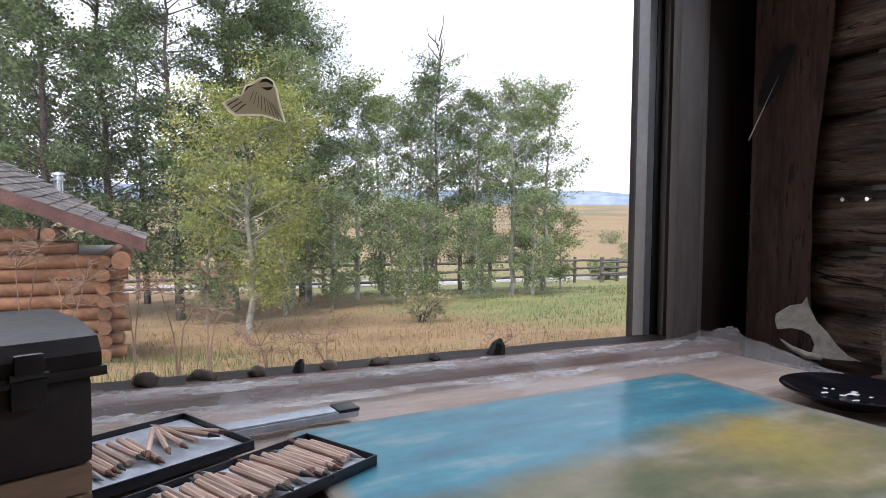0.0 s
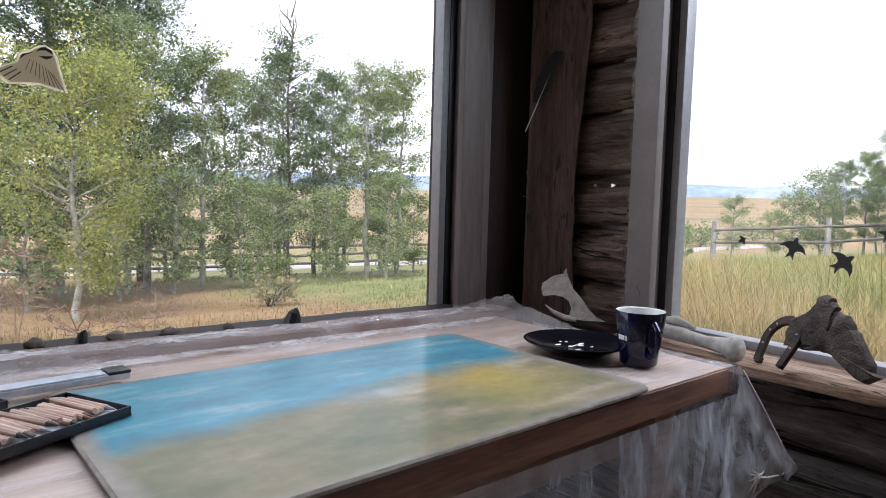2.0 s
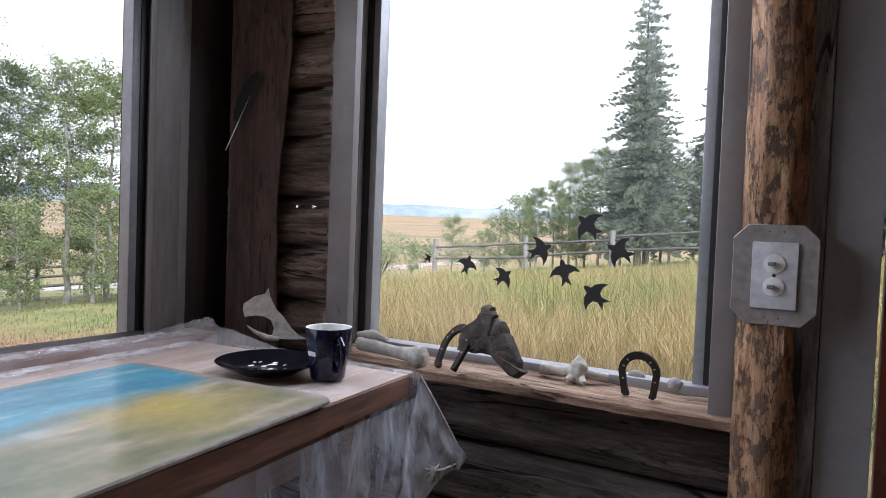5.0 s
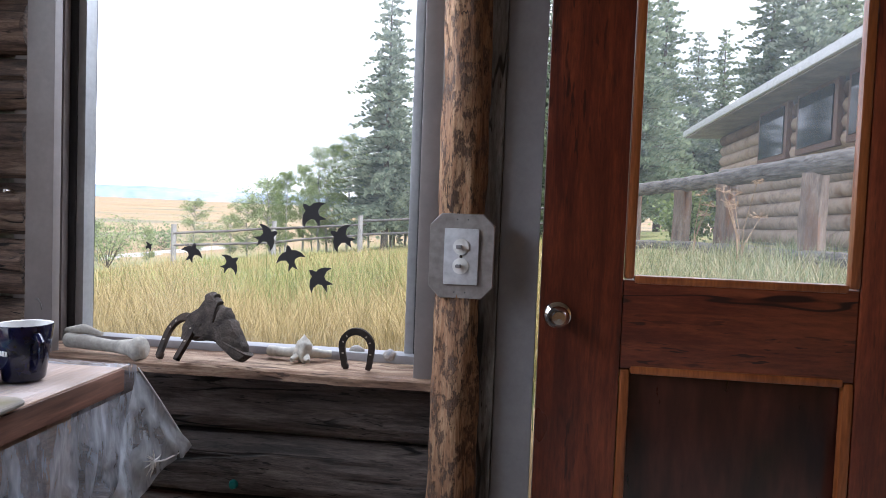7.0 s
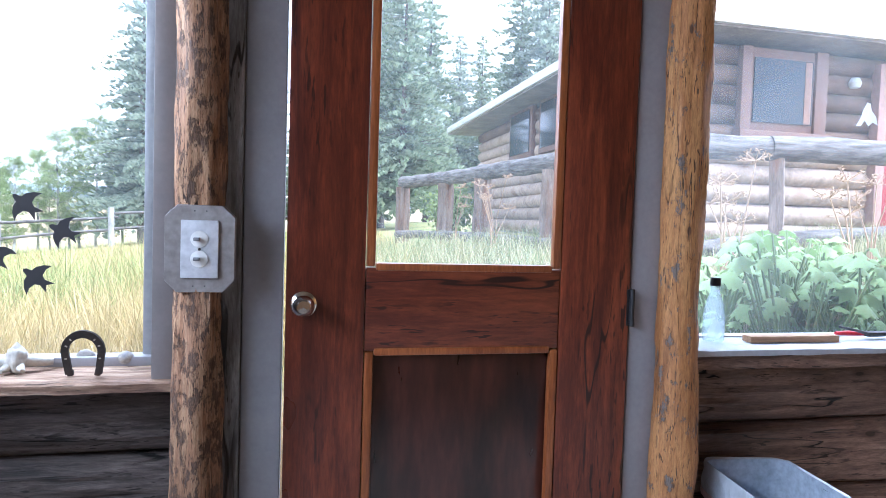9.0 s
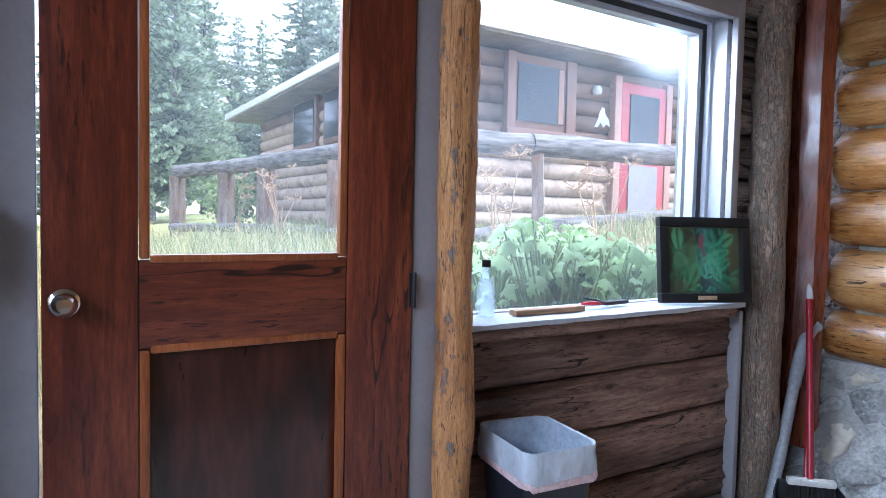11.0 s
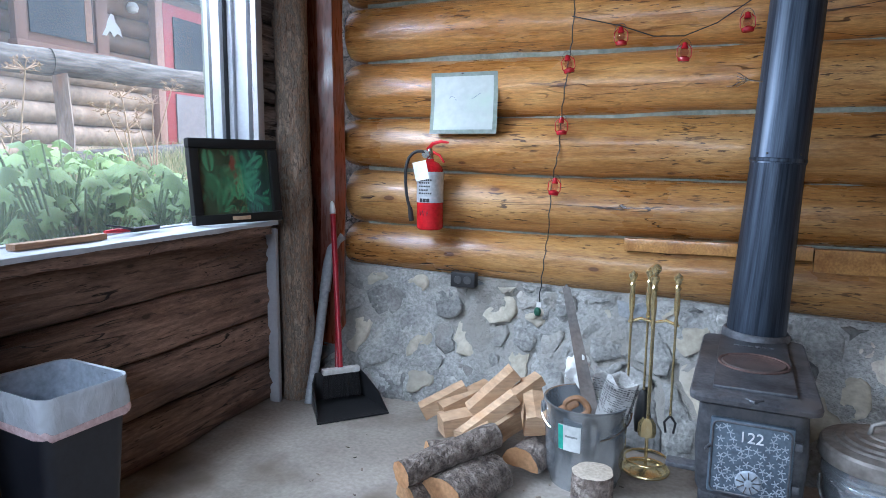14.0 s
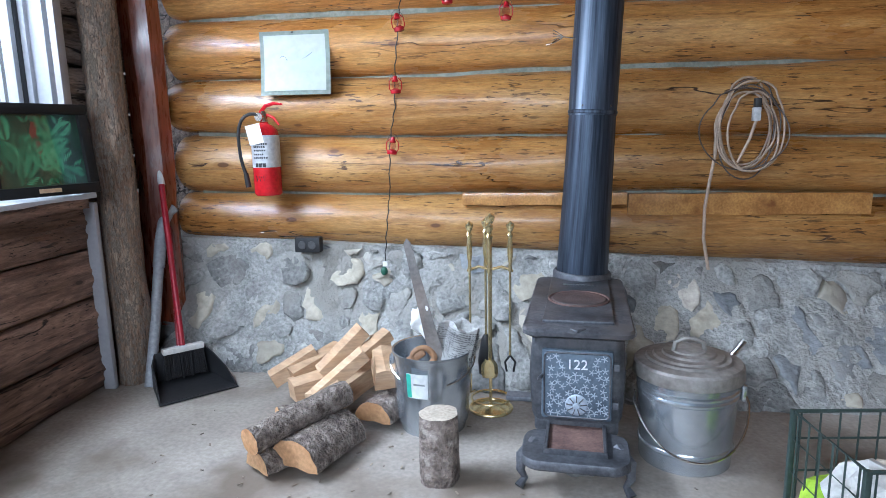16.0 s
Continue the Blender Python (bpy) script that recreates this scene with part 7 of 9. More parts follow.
part("back", Geo().box((0, -0.112, 0.067), (0.196, 0.006, 0.128), 0.002), BLACK, pn)
part("lip", Geo().box((0, 0.135, 0.006), (0.302, 0.014, 0.006), 0.002), BLACK, pn)
pi = thing("grey_pipe", "grey plastic conduit leaning in the corner", "pipe", (1.425, -2.4, 0.0))
part("tube", Geo().tube([(0, 0, 0.0), (0.012, -0.09, 0.2), (0.03, -0.2, 0.48)], 0.021, 16), plain("grey_conduit", (0.3, 0.31, 0.33), 0.45), pi)
part("elbow", Geo().tube([(0.028, -0.192, 0.46), (0.036, -0.24, 0.57), (0.036, -0.275, 0.64), (0.026, -0.3, 0.68), (0.01, -0.32, 0.7)], 0.0245, 16), plain("grey_elbow", (0.3, 0.31, 0.33), 0.45), pi)

# on the log wall
WY = SOUTH
mp_ = thing("map_sheet", "map print on grey-green card pinned to the logs", "map", (0.866, WY + 0.006, 1.295))
def bent(w, h, lift):
    """A hanging sheet whose lower edge stands off."""
    gg = Geo()
    for i in range(13):
        for j in range(13):
            u, v = i / 12 - 0.5, 0.5 - j / 12
            gg.v.append((u * w - 0.012 * (0.5 - v), lift + 0.055 * (0.5 - v) ** 1.5 + 0.006 * math.cos(u * 5) * (0.5 - v), v * h))
    gg.f = [(i * 13 + j, (i + 1) * 13 + j, (i + 1) * 13 + j + 1, i * 13 + j + 1) for i in range(12) for j in range(12)]
    return gg
part("card", bent(0.3, 0.262, 0.0), surf("grey_green_card", (0.17, 0.2, 0.165), (0.22, 0.25, 0.21), 6, rough=0.6, bump=0), mp_, smooth=60)
part("print", bent(0.265, 0.228, 0.002), surf("pale_map_print", (0.4, 0.43, 0.41), (0.45, 0.475, 0.45), 4, rough=0.5, bump=0, dirt=(0.42, 0.5, 0.42), dirt_at=0.62, dirt_scale=6, mottle=0.15), mp_, "pale map sheet", smooth=60)
INK = plain("blue_grey_ink", (0.12, 0.16, 0.23), 0.7)
g = Geo()
g.tube([(0.06, 0.017, 0.02), (0.05, 0.017, 0.03), (0.035, 0.017, 0.024), (0.02, 0.019, 0.012), (0.0, 0.021, 0.004), (-0.02, 0.021, 0.008), (-0.05, 0.018, 0.02), (-0.08, 0.016, 0.04)], 0.0009, 4)
g.tube([(0.03, 0.019, 0.016), (0.022, 0.02, 0.004), (0.034, 0.02, 0.002), (0.03, 0.019, 0.014)], 0.0018, 4)
g.tube([(-0.004, 0.022, 0.002), (-0.012, 0.024, -0.016), (0.004, 0.024, -0.014), (-0.002, 0.022, 0.0)], 0.002, 4)
part("river_line", g, INK, mp_, "thin blue-grey river lines")
part("pin", Geo().ball((0.005, 0.004, 0.125), (0.006, 0.006, 0.004), 8), STEEL, mp_)

ex = thing("fire_extinguisher", "red fire extinguisher with a paper tag", "fire extinguisher", (0.992, WY + 0.072, 0.752))
RED = plain("red_enamel", (0.5, 0.012, 0.018), 0.25)
part("cylinder", Geo().lathe([(0.0, 0.0), (0.05, 0.0), (0.056, 0.006), (0.0575, 0.015), (0.0575, 0.245), (0.052, 0.27), (0.036, 0.288), (0.018, 0.296), (0.014, 0.31)], n=40), RED, ex)
part("label", Geo().lathe([(0.0582, 0.118), (0.0582, 0.25)], n=40), plain("silver_label", (0.55, 0.56, 0.58), 0.35, 0.3), ex, "silver printed label")
g = Geo()
for k, (z, a0, a1) in enumerate(((0.215, 60, 118), (0.203, 60, 112), (0.188, 62, 116), (0.172, 62, 104), (0.158, 60, 116))):
    for a in range(a0, a1, 9):
        g.box((0, 0, 0), (0.0008, 0.0062, 0.007), 0, pose(0.0586 * math.cos(radians(a)), 0.0586 * math.sin(radians(a)), z, 0, 0, a))
part("print", g, BLACK, ex, "small black print")
g = Geo()
for a in (70, 86, 102):
    g.box((0, 0, 0), (0.0008, 0.014, 0.016), 0, pose(0.0586 * math.cos(radians(a)), 0.0586 * math.sin(radians(a)), 0.128, 0, 0, a))
part("pictogram", g, BLACK, ex, "three dark square symbols")
g = Geo()
for a in (62, 78, 94):
    g.tube([(0.0585 * math.cos(radians(a)), 0.0585 * math.sin(radians(a)), 0.085), (0.0585 * math.cos(radians(a + 4)), 0.0585 * math.sin(radians(a + 4)), 0.062), (0.0585 * math.cos(radians(a + 9)), 0.0585 * math.sin(radians(a + 9)), 0.082)], 0.0011, 5)
part("scrawl", g, BLACK, ex, "dark marker strokes")
vl = part("valve", Geo().lathe([(0.016, 0.305), (0.018, 0.315), (0.016, 0.34), (0.01, 0.35), (0.0, 0.35)], n=20), CHROME, ex, "metal valve")
part("gauge", Geo().lathe([(0.0, 0.012), (0.017, 0.012), (0.019, 0.0)], (0, 0, 0), 20, pose(0.012, 0.016, 0.325, -90, 0, 0)), CHROME, vl)
part("lever", Geo().tube([(0.012, 0.0, 0.345), (-0.014, 0.006, 0.37), (-0.05, 0.01, 0.378), (-0.088, 0.012, 0.374)], [0.008, 0.008, 0.007, 0.004], 8), RED, vl, "red squeeze lever")
part("grip", Geo().tube([(-0.01, 0.0, 0.335), (-0.045, 0.006, 0.32), (-0.068, 0.01, 0.29)], [0.006, 0.006, 0.004], 8), RED, vl, "red carrying grip")
hs = part("hose", Geo().tube([(0.012, 0.02, 0.33), (0.03, 0.026, 0.337), (0.048, 0.03, 0.337), (0.068, 0.033, 0.328), (0.085, 0.035, 0.31), (0.096, 0.036, 0.282), (0.101, 0.036, 0.25), (0.102, 0.034, 0.21), (0.1, 0.03, 0.16), (0.094, 0.027, 0.122), (0.085, 0.025, 0.09)], 0.0072, 12), BLACK, ex, "black rubber hose")
part("nozzle", Geo().tube([(0.085, 0.025, 0.095), (0.078, 0.022, 0.035)], [0.01, 0.012], 12), BLACK, hs)
part("tag", Geo().box((-0.036, 0.066, 0.252), (0.062, 0.0015, 0.08), 0, pose(0, 0, 0, 0, 12, 0)), plain("paper_tag", (0.72, 0.72, 0.7), 0.7), ex, "white inspection tag", smooth=0)

oc = thing("power_outlet", "black double outlet box on the stone top", "outlet", (0.845, WY + 0.045, 0.531))
part("box", Geo().box((0, -0.02, 0), (0.112, 0.05, 0.066), 0.004), BLACK, oc)
for x in (-0.022, 0.022):
    part("socket", Geo().lathe([(0.0, 0.004), (0.017, 0.004), (0.018, 0.0)], (0, 0, 0), 20, pose(x, 0.0045, 0, -90, 0, 0)), plain("dark_grey_socket", (0.07, 0.07, 0.072), 0.4), oc)

# string of small red lanterns
wire = thing("lantern_string", "dark wire with red toy lanterns on the log wall", "light string")
pts = [(0.4, WY + 0.03, 1.8), (0.405, WY + 0.03, 1.55), (0.42, WY + 0.025, 1.44), (0.44, WY + 0.025, 1.25), (0.446, WY + 0.02, 1.1), (0.47, WY + 0.025, 0.97), (0.48, WY + 0.02, 0.75), (0.495, WY + 0.03, 0.6), (0.505, WY + 0.045, 0.44)]
fine = []
for a, b in zip(pts, pts[1:]):
    fine += [tuple(Vector(a).lerp(Vector(b), k / 8) + Vector((0.003 * math.sin(17 * k + a[2] * 50), 0, 0))) for k in range(8)]
part("wire", Geo().tube(fine + [pts[-1]], 0.0024, 6), BLACK, wire)
top_pts = [(0.41, WY + 0.03, 1.62), (0.22, WY + 0.04, 1.57), (0.1, WY + 0.04, 1.525), (-0.01, WY + 0.04, 1.52), (-0.12, WY + 0.04, 1.56), (-0.24, WY + 0.04, 1.64)]
part("wire", Geo().tube(top_pts, 0.0024, 6), BLACK, wire)
part("plug", Geo().ball((0.508, WY + 0.05, 0.42), (0.016, 0.012, 0.02), 12), plain("green_plug", (0.02, 0.1, 0.06), 0.4), wire, "green plug")
part("tag", Geo().box((0.502, WY + 0.055, 0.452), (0.02, 0.001, 0.022)), WHITE, wire, "white tag", smooth=0)
RGLASS = plain("red_lantern_paint", (0.42, 0.01, 0.02), 0.25)
PGLASS = glass_mat("lantern_glass", (0.95, 0.75, 0.75), 0.05, 0.2)


def lantern(at, tilt):
    root = part("lantern", Geo().lathe([(0.0, 0.0), (0.019, 0.0), (0.021, 0.004), (0.02, 0.014), (0.014, 0.018), (0.01, 0.02)], n=18), RGLASS, wire, "small red metal toy lantern")
    root.matrix_basis = pose(*at, 0, tilt, 0)
    part("globe", Geo().lathe([(0.01, 0.02), (0.016, 0.03), (0.016, 0.038), (0.01, 0.047)], n=16), PGLASS, root)
    part("chimney", Geo().lathe([(0.011, 0.047), (0.014, 0.05), (0.01, 0.056), (0.009, 0.068), (0.0, 0.072)], n=16), RGLASS, root)
    for s in (-1, 1):
        part("side_tube", Geo().tube([(s * 0.018, 0, 0.008), (s * 0.025, 0, 0.02), (s * 0.025, 0, 0.048), (s * 0.012, 0, 0.062)], 0.0022, 6), RGLASS, root)
    part("bail", Geo().tube([(0.024 * math.cos(a), 0.0, 0.045 + 0.038 * math.sin(a)) for a in [math.pi * k / 10 for k in range(11)]], 0.0012, 5), STEEL, root)


for x, z, t in ((0.41, 1.4, 10), (0.433, 1.158, 2), (0.458, 0.915, -6), (0.216, 1.495, 3), (-0.012, 1.425, -2), (-0.224, 1.52, 4)):
    lantern((x, WY + 0.05, z), t)

# coiled extension cord
cd = thing("extension_cord", "coiled tan extension cord hung on the logs", "cord", (-0.935, WY + 0.03, 0.985))
CORD = plain("tan_cord", (0.42, 0.31, 0.23), 0.5)
DARKC = plain("dark_cord", (0.09, 0.07, 0.06), 0.5)
rnd = random.Random(14)
for k in range(8):
    pts = []
    rx, rz, dx, dz = rnd.uniform(0.085, 0.16), rnd.uniform(0.12, 0.18), rnd.uniform(-0.02, 0.02), rnd.uniform(-0.025, 0.02)
    for q in range(41):
        a = 2 * math.pi * q / 40
        pts.append((dx + rx * math.cos(a) * (1 + 0.06 * math.sin(2 * a + k)), 0.008 + 0.004 * k + 0.006 * math.sin(a * 2 + k), dz + rz * math.sin(a) + (0.02 if math.sin(a) > 0.8 else 0)))
    part("loop", Geo().tube(pts, 0.0042 if k not in (2, 4, 7) else 0.0028, 8), CORD if k not in (2, 4, 7) else DARKC, cd)
part("tail", Geo().tube([(0.1, 0.02, 0.08), (0.115, 0.02, 0.0), (0.115, 0.02, -0.1), (0.13, 0.02, -0.2), (0.142, 0.02, -0.3), (0.14, 0.02, -0.42), (0.118, 0.03, -0.545)], 0.0065, 8), CORD, cd, "tan cord hanging down")
part("end", Geo().tube([(0.04, 0.05, -0.12), (0.0, 0.05, -0.03), (-0.02, 0.05, 0.04)], 0.006, 8), CORD, cd)
part("socket", Geo().box((-0.018, 0.05, 0.06), (0.028, 0.026, 0.05), 0.004), plain("grey_socket", (0.5, 0.5, 0.5), 0.4), cd, "pale plug socket")
part("plug", Geo().box((-0.02, 0.05, 0.1), (0.026, 0.024, 0.04), 0.006), BLACK, cd, "black plug")
part("hook", Geo().tube([(-0.03, -0.03, 0.165), (-0.02, 0.03, 0.17), (-0.03, 0.05, 0.185)], 0.003, 6), BRASS, cd)

# wooden filler strips between the lowest logs
SPL = surf("varnished_strip", (0.36, 0.15, 0.04), (0.58, 0.3, 0.09), 3, (0.5, 5, 5), 0.3, 0.3, coat=0.3, dirt=(0.2, 0.07, 0.02), dirt_at=0.64)
for x0, x1, z, h, lab in ((0.17, -0.5, 0.722, 0.05, "thin varnished filler strip between logs"), (-0.505, -1.42, 0.698, 0.085, "broad varnished filler strip between logs")):
    solo("filler_strip", plank_mesh((-WY + 0.008, -(x0 + x1) / 2, 0.0), (0.05, abs(x1 - x0), h), x0, 1, 0.003), SPL, lab, "strip", (0, 0, z), 90, kind="structure").matrix_basis = pose(0, 0, z) @ Matrix(((0, -1, 0, 0), (-1, 0, 0, 0), (0, 0, 1, 0), (0, 0, 0, 1)))
solo("wire_hook", Geo().tube([(-0.17, WY + 0.0, 1.335), (-0.19, WY + 0.02, 1.335), (-0.21, WY + 0.015, 1.35)], 0.003, 6), CHROME, "small wire hook in the log wall", "hook")

# green wire crate with papers
wc_ = thing("wire_basket", "dark green wire basket with papers", "basket", (-1.015, -1.64, 0.0), 6)
WIRE = plain("green_wire", (0.05, 0.075, 0.068), 0.45, 0.3)
for z in (0.01, 0.11, 0.2, 0.275):
    part("rail", Geo().tube([(x, y, z) for x, y in ((-0.22, -0.15), (0.22, -0.15), (0.22, 0.15), (-0.22, 0.15), (-0.22, -0.15))], 0.005 if z > 0.25 else 0.003, 6), WIRE, wc_)
wm = Geo().cyl((0, 0, 0.006), (0, 0, 0.276), 0.0025, n=6).mesh("wire", WIRE)
for k in range(9):
    for y in (-0.15, 0.15):
        ob = new("wire", wm)
        ob.parent, ob.matrix_basis = wc_, pose(-0.2 + 0.05 * k, y, 0)
for k in range(6):
    for x in (-0.22, 0.22):
        ob = new("wire", wm)
        ob.parent, ob.matrix_basis = wc_, pose(x, -0.125 + 0.05 * k, 0)
for x in (-0.22, 0.22):
    for y in (-0.15, 0.15):
        part("corner_post", Geo().box((x, y, 0.14), (0.014, 0.014, 0.28), 0.003), WIRE, wc_)
pp = thing("paper_bundle", "crumpled tan and white papers in the wire basket", "papers", (-1.015, -1.64, 0.02), 6)
for k, (x, y, z, c) in enumerate(((-0.08, 0.0, 0.13, (0.5, 0.38, 0.27)), (0.1, 0.02, 0.12, (0.7, 0.69, 0.66)), (0.02, -0.06, 0.1, (0.6, 0.52, 0.42)), (0.12, -0.06, 0.03, (0.36, 0.55, 0.04)))):
    part("sheet", Geo().ball((x, y, z), (0.1, 0.075, 0.07), 16, None, 0.45, k * 3.1, 1.3), plain(("tan_paper", "white_paper", "buff_paper", "lime_wrapper")[k], c, 0.8), pp, smooth=20)

# chips of bark and dirt on the floor
rnd = random.Random(91)
g = Geo()
for _ in range(110):
    near = rnd.random() < 0.6
    x, y = (rnd.gauss(0.5, 0.25), rnd.gauss(-1.85, 0.18)) if near else (rnd.uniform(-1.2, 1.3), rnd.uniform(-2.25, -1.2))
    l, w, a = rnd.uniform(0.004, 0.018), rnd.uniform(0.002, 0.006), rnd.uniform(0, 360)
    g.box((0, 0, 0), (l, w, 0.002), 0, pose(x, y, 0.005, rnd.uniform(-8, 8), rnd.uniform(-8, 8), a))
solo("floor_litter", g, surf("bark_chips", (0.12, 0.09, 0.07), (0.3, 0.24, 0.18), 12, island=True, vary=0.4), "scattered chips of bark and dirt on the floor", "litter", kind="stuff", smooth=0)

# ---- outdoors: trees, buildings, fences, plants ----
BARK_ASPEN = surf("pale_aspen_bark", (0.2, 0.2, 0.17), (0.42, 0.42, 0.36), 5, rough=0.85, bump=0.4, dirt=(0.06, 0.055, 0.05), dirt_at=0.6)
BARK_DARK = surf("dark_trunk_bark", (0.05, 0.042, 0.036), (0.13, 0.11, 0.09), 6, rough=0.9, bump=0.6)
LEAF_GREEN = leaf_mat("aspen_leaves", (0.045, 0.085, 0.03), (0.2, 0.275, 0.11), 0.42)
LEAF_YELLOW = leaf_mat("turning_aspen_leaves", (0.15, 0.2, 0.045), (0.46, 0.47, 0.13), 0.45)
LEAF_MID = leaf_mat("green_yellow_leaves", (0.1, 0.16, 0.055), (0.35, 0.42, 0.18), 0.48)
NEEDLE = leaf_mat("spruce_needles", (0.1, 0.145, 0.09), (0.33, 0.385, 0.25), 0.45)
NEEDLE_BLUE = leaf_mat("blue_spruce_needles", (0.12, 0.165, 0.125), (0.4, 0.45, 0.34), 0.45)


def leaves(geo, centre, spread, count, size, rnd):
    """Small bent leaves scattered round a point."""
    for _ in range(count):
        p = Vector(centre) + Vector((rnd.gauss(0, spread), rnd.gauss(0, spread), rnd.gauss(0, spread * 0.8)))
        u = Vector((rnd.uniform(-1, 1), rnd.uniform(-1, 1), rnd.uniform(-1, 1))).normalized()
        w = u.orthogonal().normalized()
        s = size * rnd.uniform(0.6, 1.25)
        geo.add([p, p + u * s * 0.5 + w * s * 0.38, p + u * s, p + u * s * 0.5 - w * s * 0.38], [(0, 1, 2, 3)])


def aspen(name, label, height, width, clear, seed, leaf_m, bark, count, size=0.1, dead_top=False):
    """A slender tree: tapered trunk, limbs and a loose crown of leaves."""
    rnd = random.Random(seed)
    root = thing(name, label, "tree")
    lean = Vector((rnd.uniform(-0.04, 0.04), rnd.uniform(-0.04, 0.04), 1))
    pts = [Vector((0, 0, -0.2)) + lean * (height * k / 10) + Vector((0.06 * rnd.uniform(-1, 1), 0.06 * rnd.uniform(-1, 1), 0)) * (k > 0) for k in range(11)]
    r0 = 0.011 * height + 0.02
    wood = Geo().tube(pts, [r0 * (1 - 0.93 * k / 10) for k in range(11)], 8)
    crown = Geo()
    tips = []
    for k in range(max(70, int(height * 11))):
        t = clear + (1 - clear) * rnd.random() ** 0.85
        base = pts[0].lerp(pts[10], t)
        shape = math.sin(math.pi * min(1, (t - clear * 0.75) / (1.06 - clear * 0.75))) ** 0.55
        l = width * 0.5 * shape * rnd.uniform(0.45, 1.1) + 0.12
        a = rnd.uniform(0, 2 * math.pi)
        tip = base + Vector((math.cos(a), math.sin(a), rnd.uniform(0.15, 0.7))) * l
        wood.tube([base, base.lerp(tip, 0.5) + Vector((0, 0, 0.05 * l)), tip], [0.012 + 0.006 * l, 0.009, 0.004], 4)
        tips += [tip, base.lerp(tip, 0.72), base.lerp(tip, 0.45)]
    tips += [pts[10] + Vector((0, 0, 0.1)), pts[9], pts[9].lerp(pts[10], 0.5)]
    if dead_top:
        for k in range(9):
            a = rnd.uniform(0, 6.28)
            b = pts[10] + Vector((0, 0, -0.4 + 0.16 * k))
            wood.tube([b, b + Vector((math.cos(a) * 0.4, math.sin(a) * 0.4, 0.4)), b + Vector((math.cos(a) * 0.5, math.sin(a) * 0.5, 0.9))], [0.03, 0.018, 0.006], 4)
        wood.tube([pts[10] + Vector((0, 0, -0.3)), pts[10] + Vector((0.1, 0, 1.0))], [0.05, 0.015], 5)
    per = max(1, count // len(tips))
    for tip in tips:
        leaves(crown, tip, (0.07 + 0.021 * width) * rnd.uniform(0.7, 1.5), int(per * rnd.choice((0.3, 0.8, 1.2, 1.7))) + 1, size, rnd)
    part("trunk", wood, bark, root, smooth=60)
    part("crown", crown, leaf_m, root, smooth=0)
    return root


def plant_at(az, dist, sink=0.0):
    x, y = 0.1 + dist * math.sin(radians(az)), 0.25 + dist * math.cos(radians(az))
    return x, y, land(x, y) - sink


KIND = [
    aspen("aspen_tree", "tall green aspen with dense leaves", 10.5, 4.4, 0.14, 1, LEAF_GREEN, BARK_DARK, 21000, 0.095),
    aspen("aspen_tree", "slender green aspen behind the rail fence", 8.6, 2.7, 0.15, 2, LEAF_GREEN, BARK_ASPEN, 16000, 0.075),
    aspen("aspen_tree", "slender aspen with loose green leaves", 7.6, 2.5, 0.15, 3, LEAF_MID, BARK_ASPEN, 14000, 0.075),
    aspen("aspen_tree", "young aspen turning yellow", 4.6, 3.3, 0.17, 4, LEAF_YELLOW, BARK_ASPEN, 17000, 0.055),
    aspen("aspen_tree", "half bare old aspen with a dead top", 8.2, 3.2, 0.18, 5, LEAF_GREEN, BARK_DARK, 9500, 0.085, True),
    aspen("aspen_tree", "small leafy aspen sapling", 3.6, 1.9, 0.14, 6, LEAF_MID, BARK_ASPEN, 5000, 0.08),
]
used = set()
WOODS = ((7.2, 13.2, 3, 0), (1.5, 17, 0, 20), (-3.5, 19, 0, 80), (-8, 18, 0, 140), (-12.5, 20, 0, 200), (4.5, 20, 0, 260), (8.8, 21, 0, 320), (12.0, 19.5, 1, 30), (-10.3, 25, 0, 95), (-1, 24, 0, 60), (11.5, 24, 0, 10), (14.2, 25.5, 1, 70), (16.2, 21, 2, 110), (18.6, 25.5, 1, 150), (20.8, 22, 2, 190), (22.4, 25, 1, 240), (23.3, 21.5, 4, 0), (25.6, 26, 4, 60), (26.4, 22.5, 1, 300), (28.2, 24.5, 1, 20), (30.2, 21.5, 2, 50), (31.6, 25, 1, 100), (33.0, 22.5, 2, 170), (34.4, 24, 5, 220), (32.2, 20.5, 5, 20), (27.2, 20, 5, 90), (19.5, 19, 5, 130), (14.2, 18, 5, 10), (9.8, 16.6, 5, 200), (3.8, 15.4, 5, 60), (21.9, 18.4, 5, 270), (10.5, 18, 2, 60), (6.0, 18.5, 1, 190), (-5.5, 22, 1, 33))
for az, dist, k, rz in WOODS:
    x, y, z = plant_at(az, dist, 0.05)
    s = (1.0 if az < 13 else 0.9) + 0.08 * math.sin(az * 7.1)
    m = pose(x, y, z, 0, 0, rz) @ Matrix.Diagonal((s, s, s, 1))
    if k in used:
        ob = copy_thing(KIND[k], m)
        ob.scale = (s, s, s)
    else:
        KIND[k].matrix_basis = m
        used.add(k)
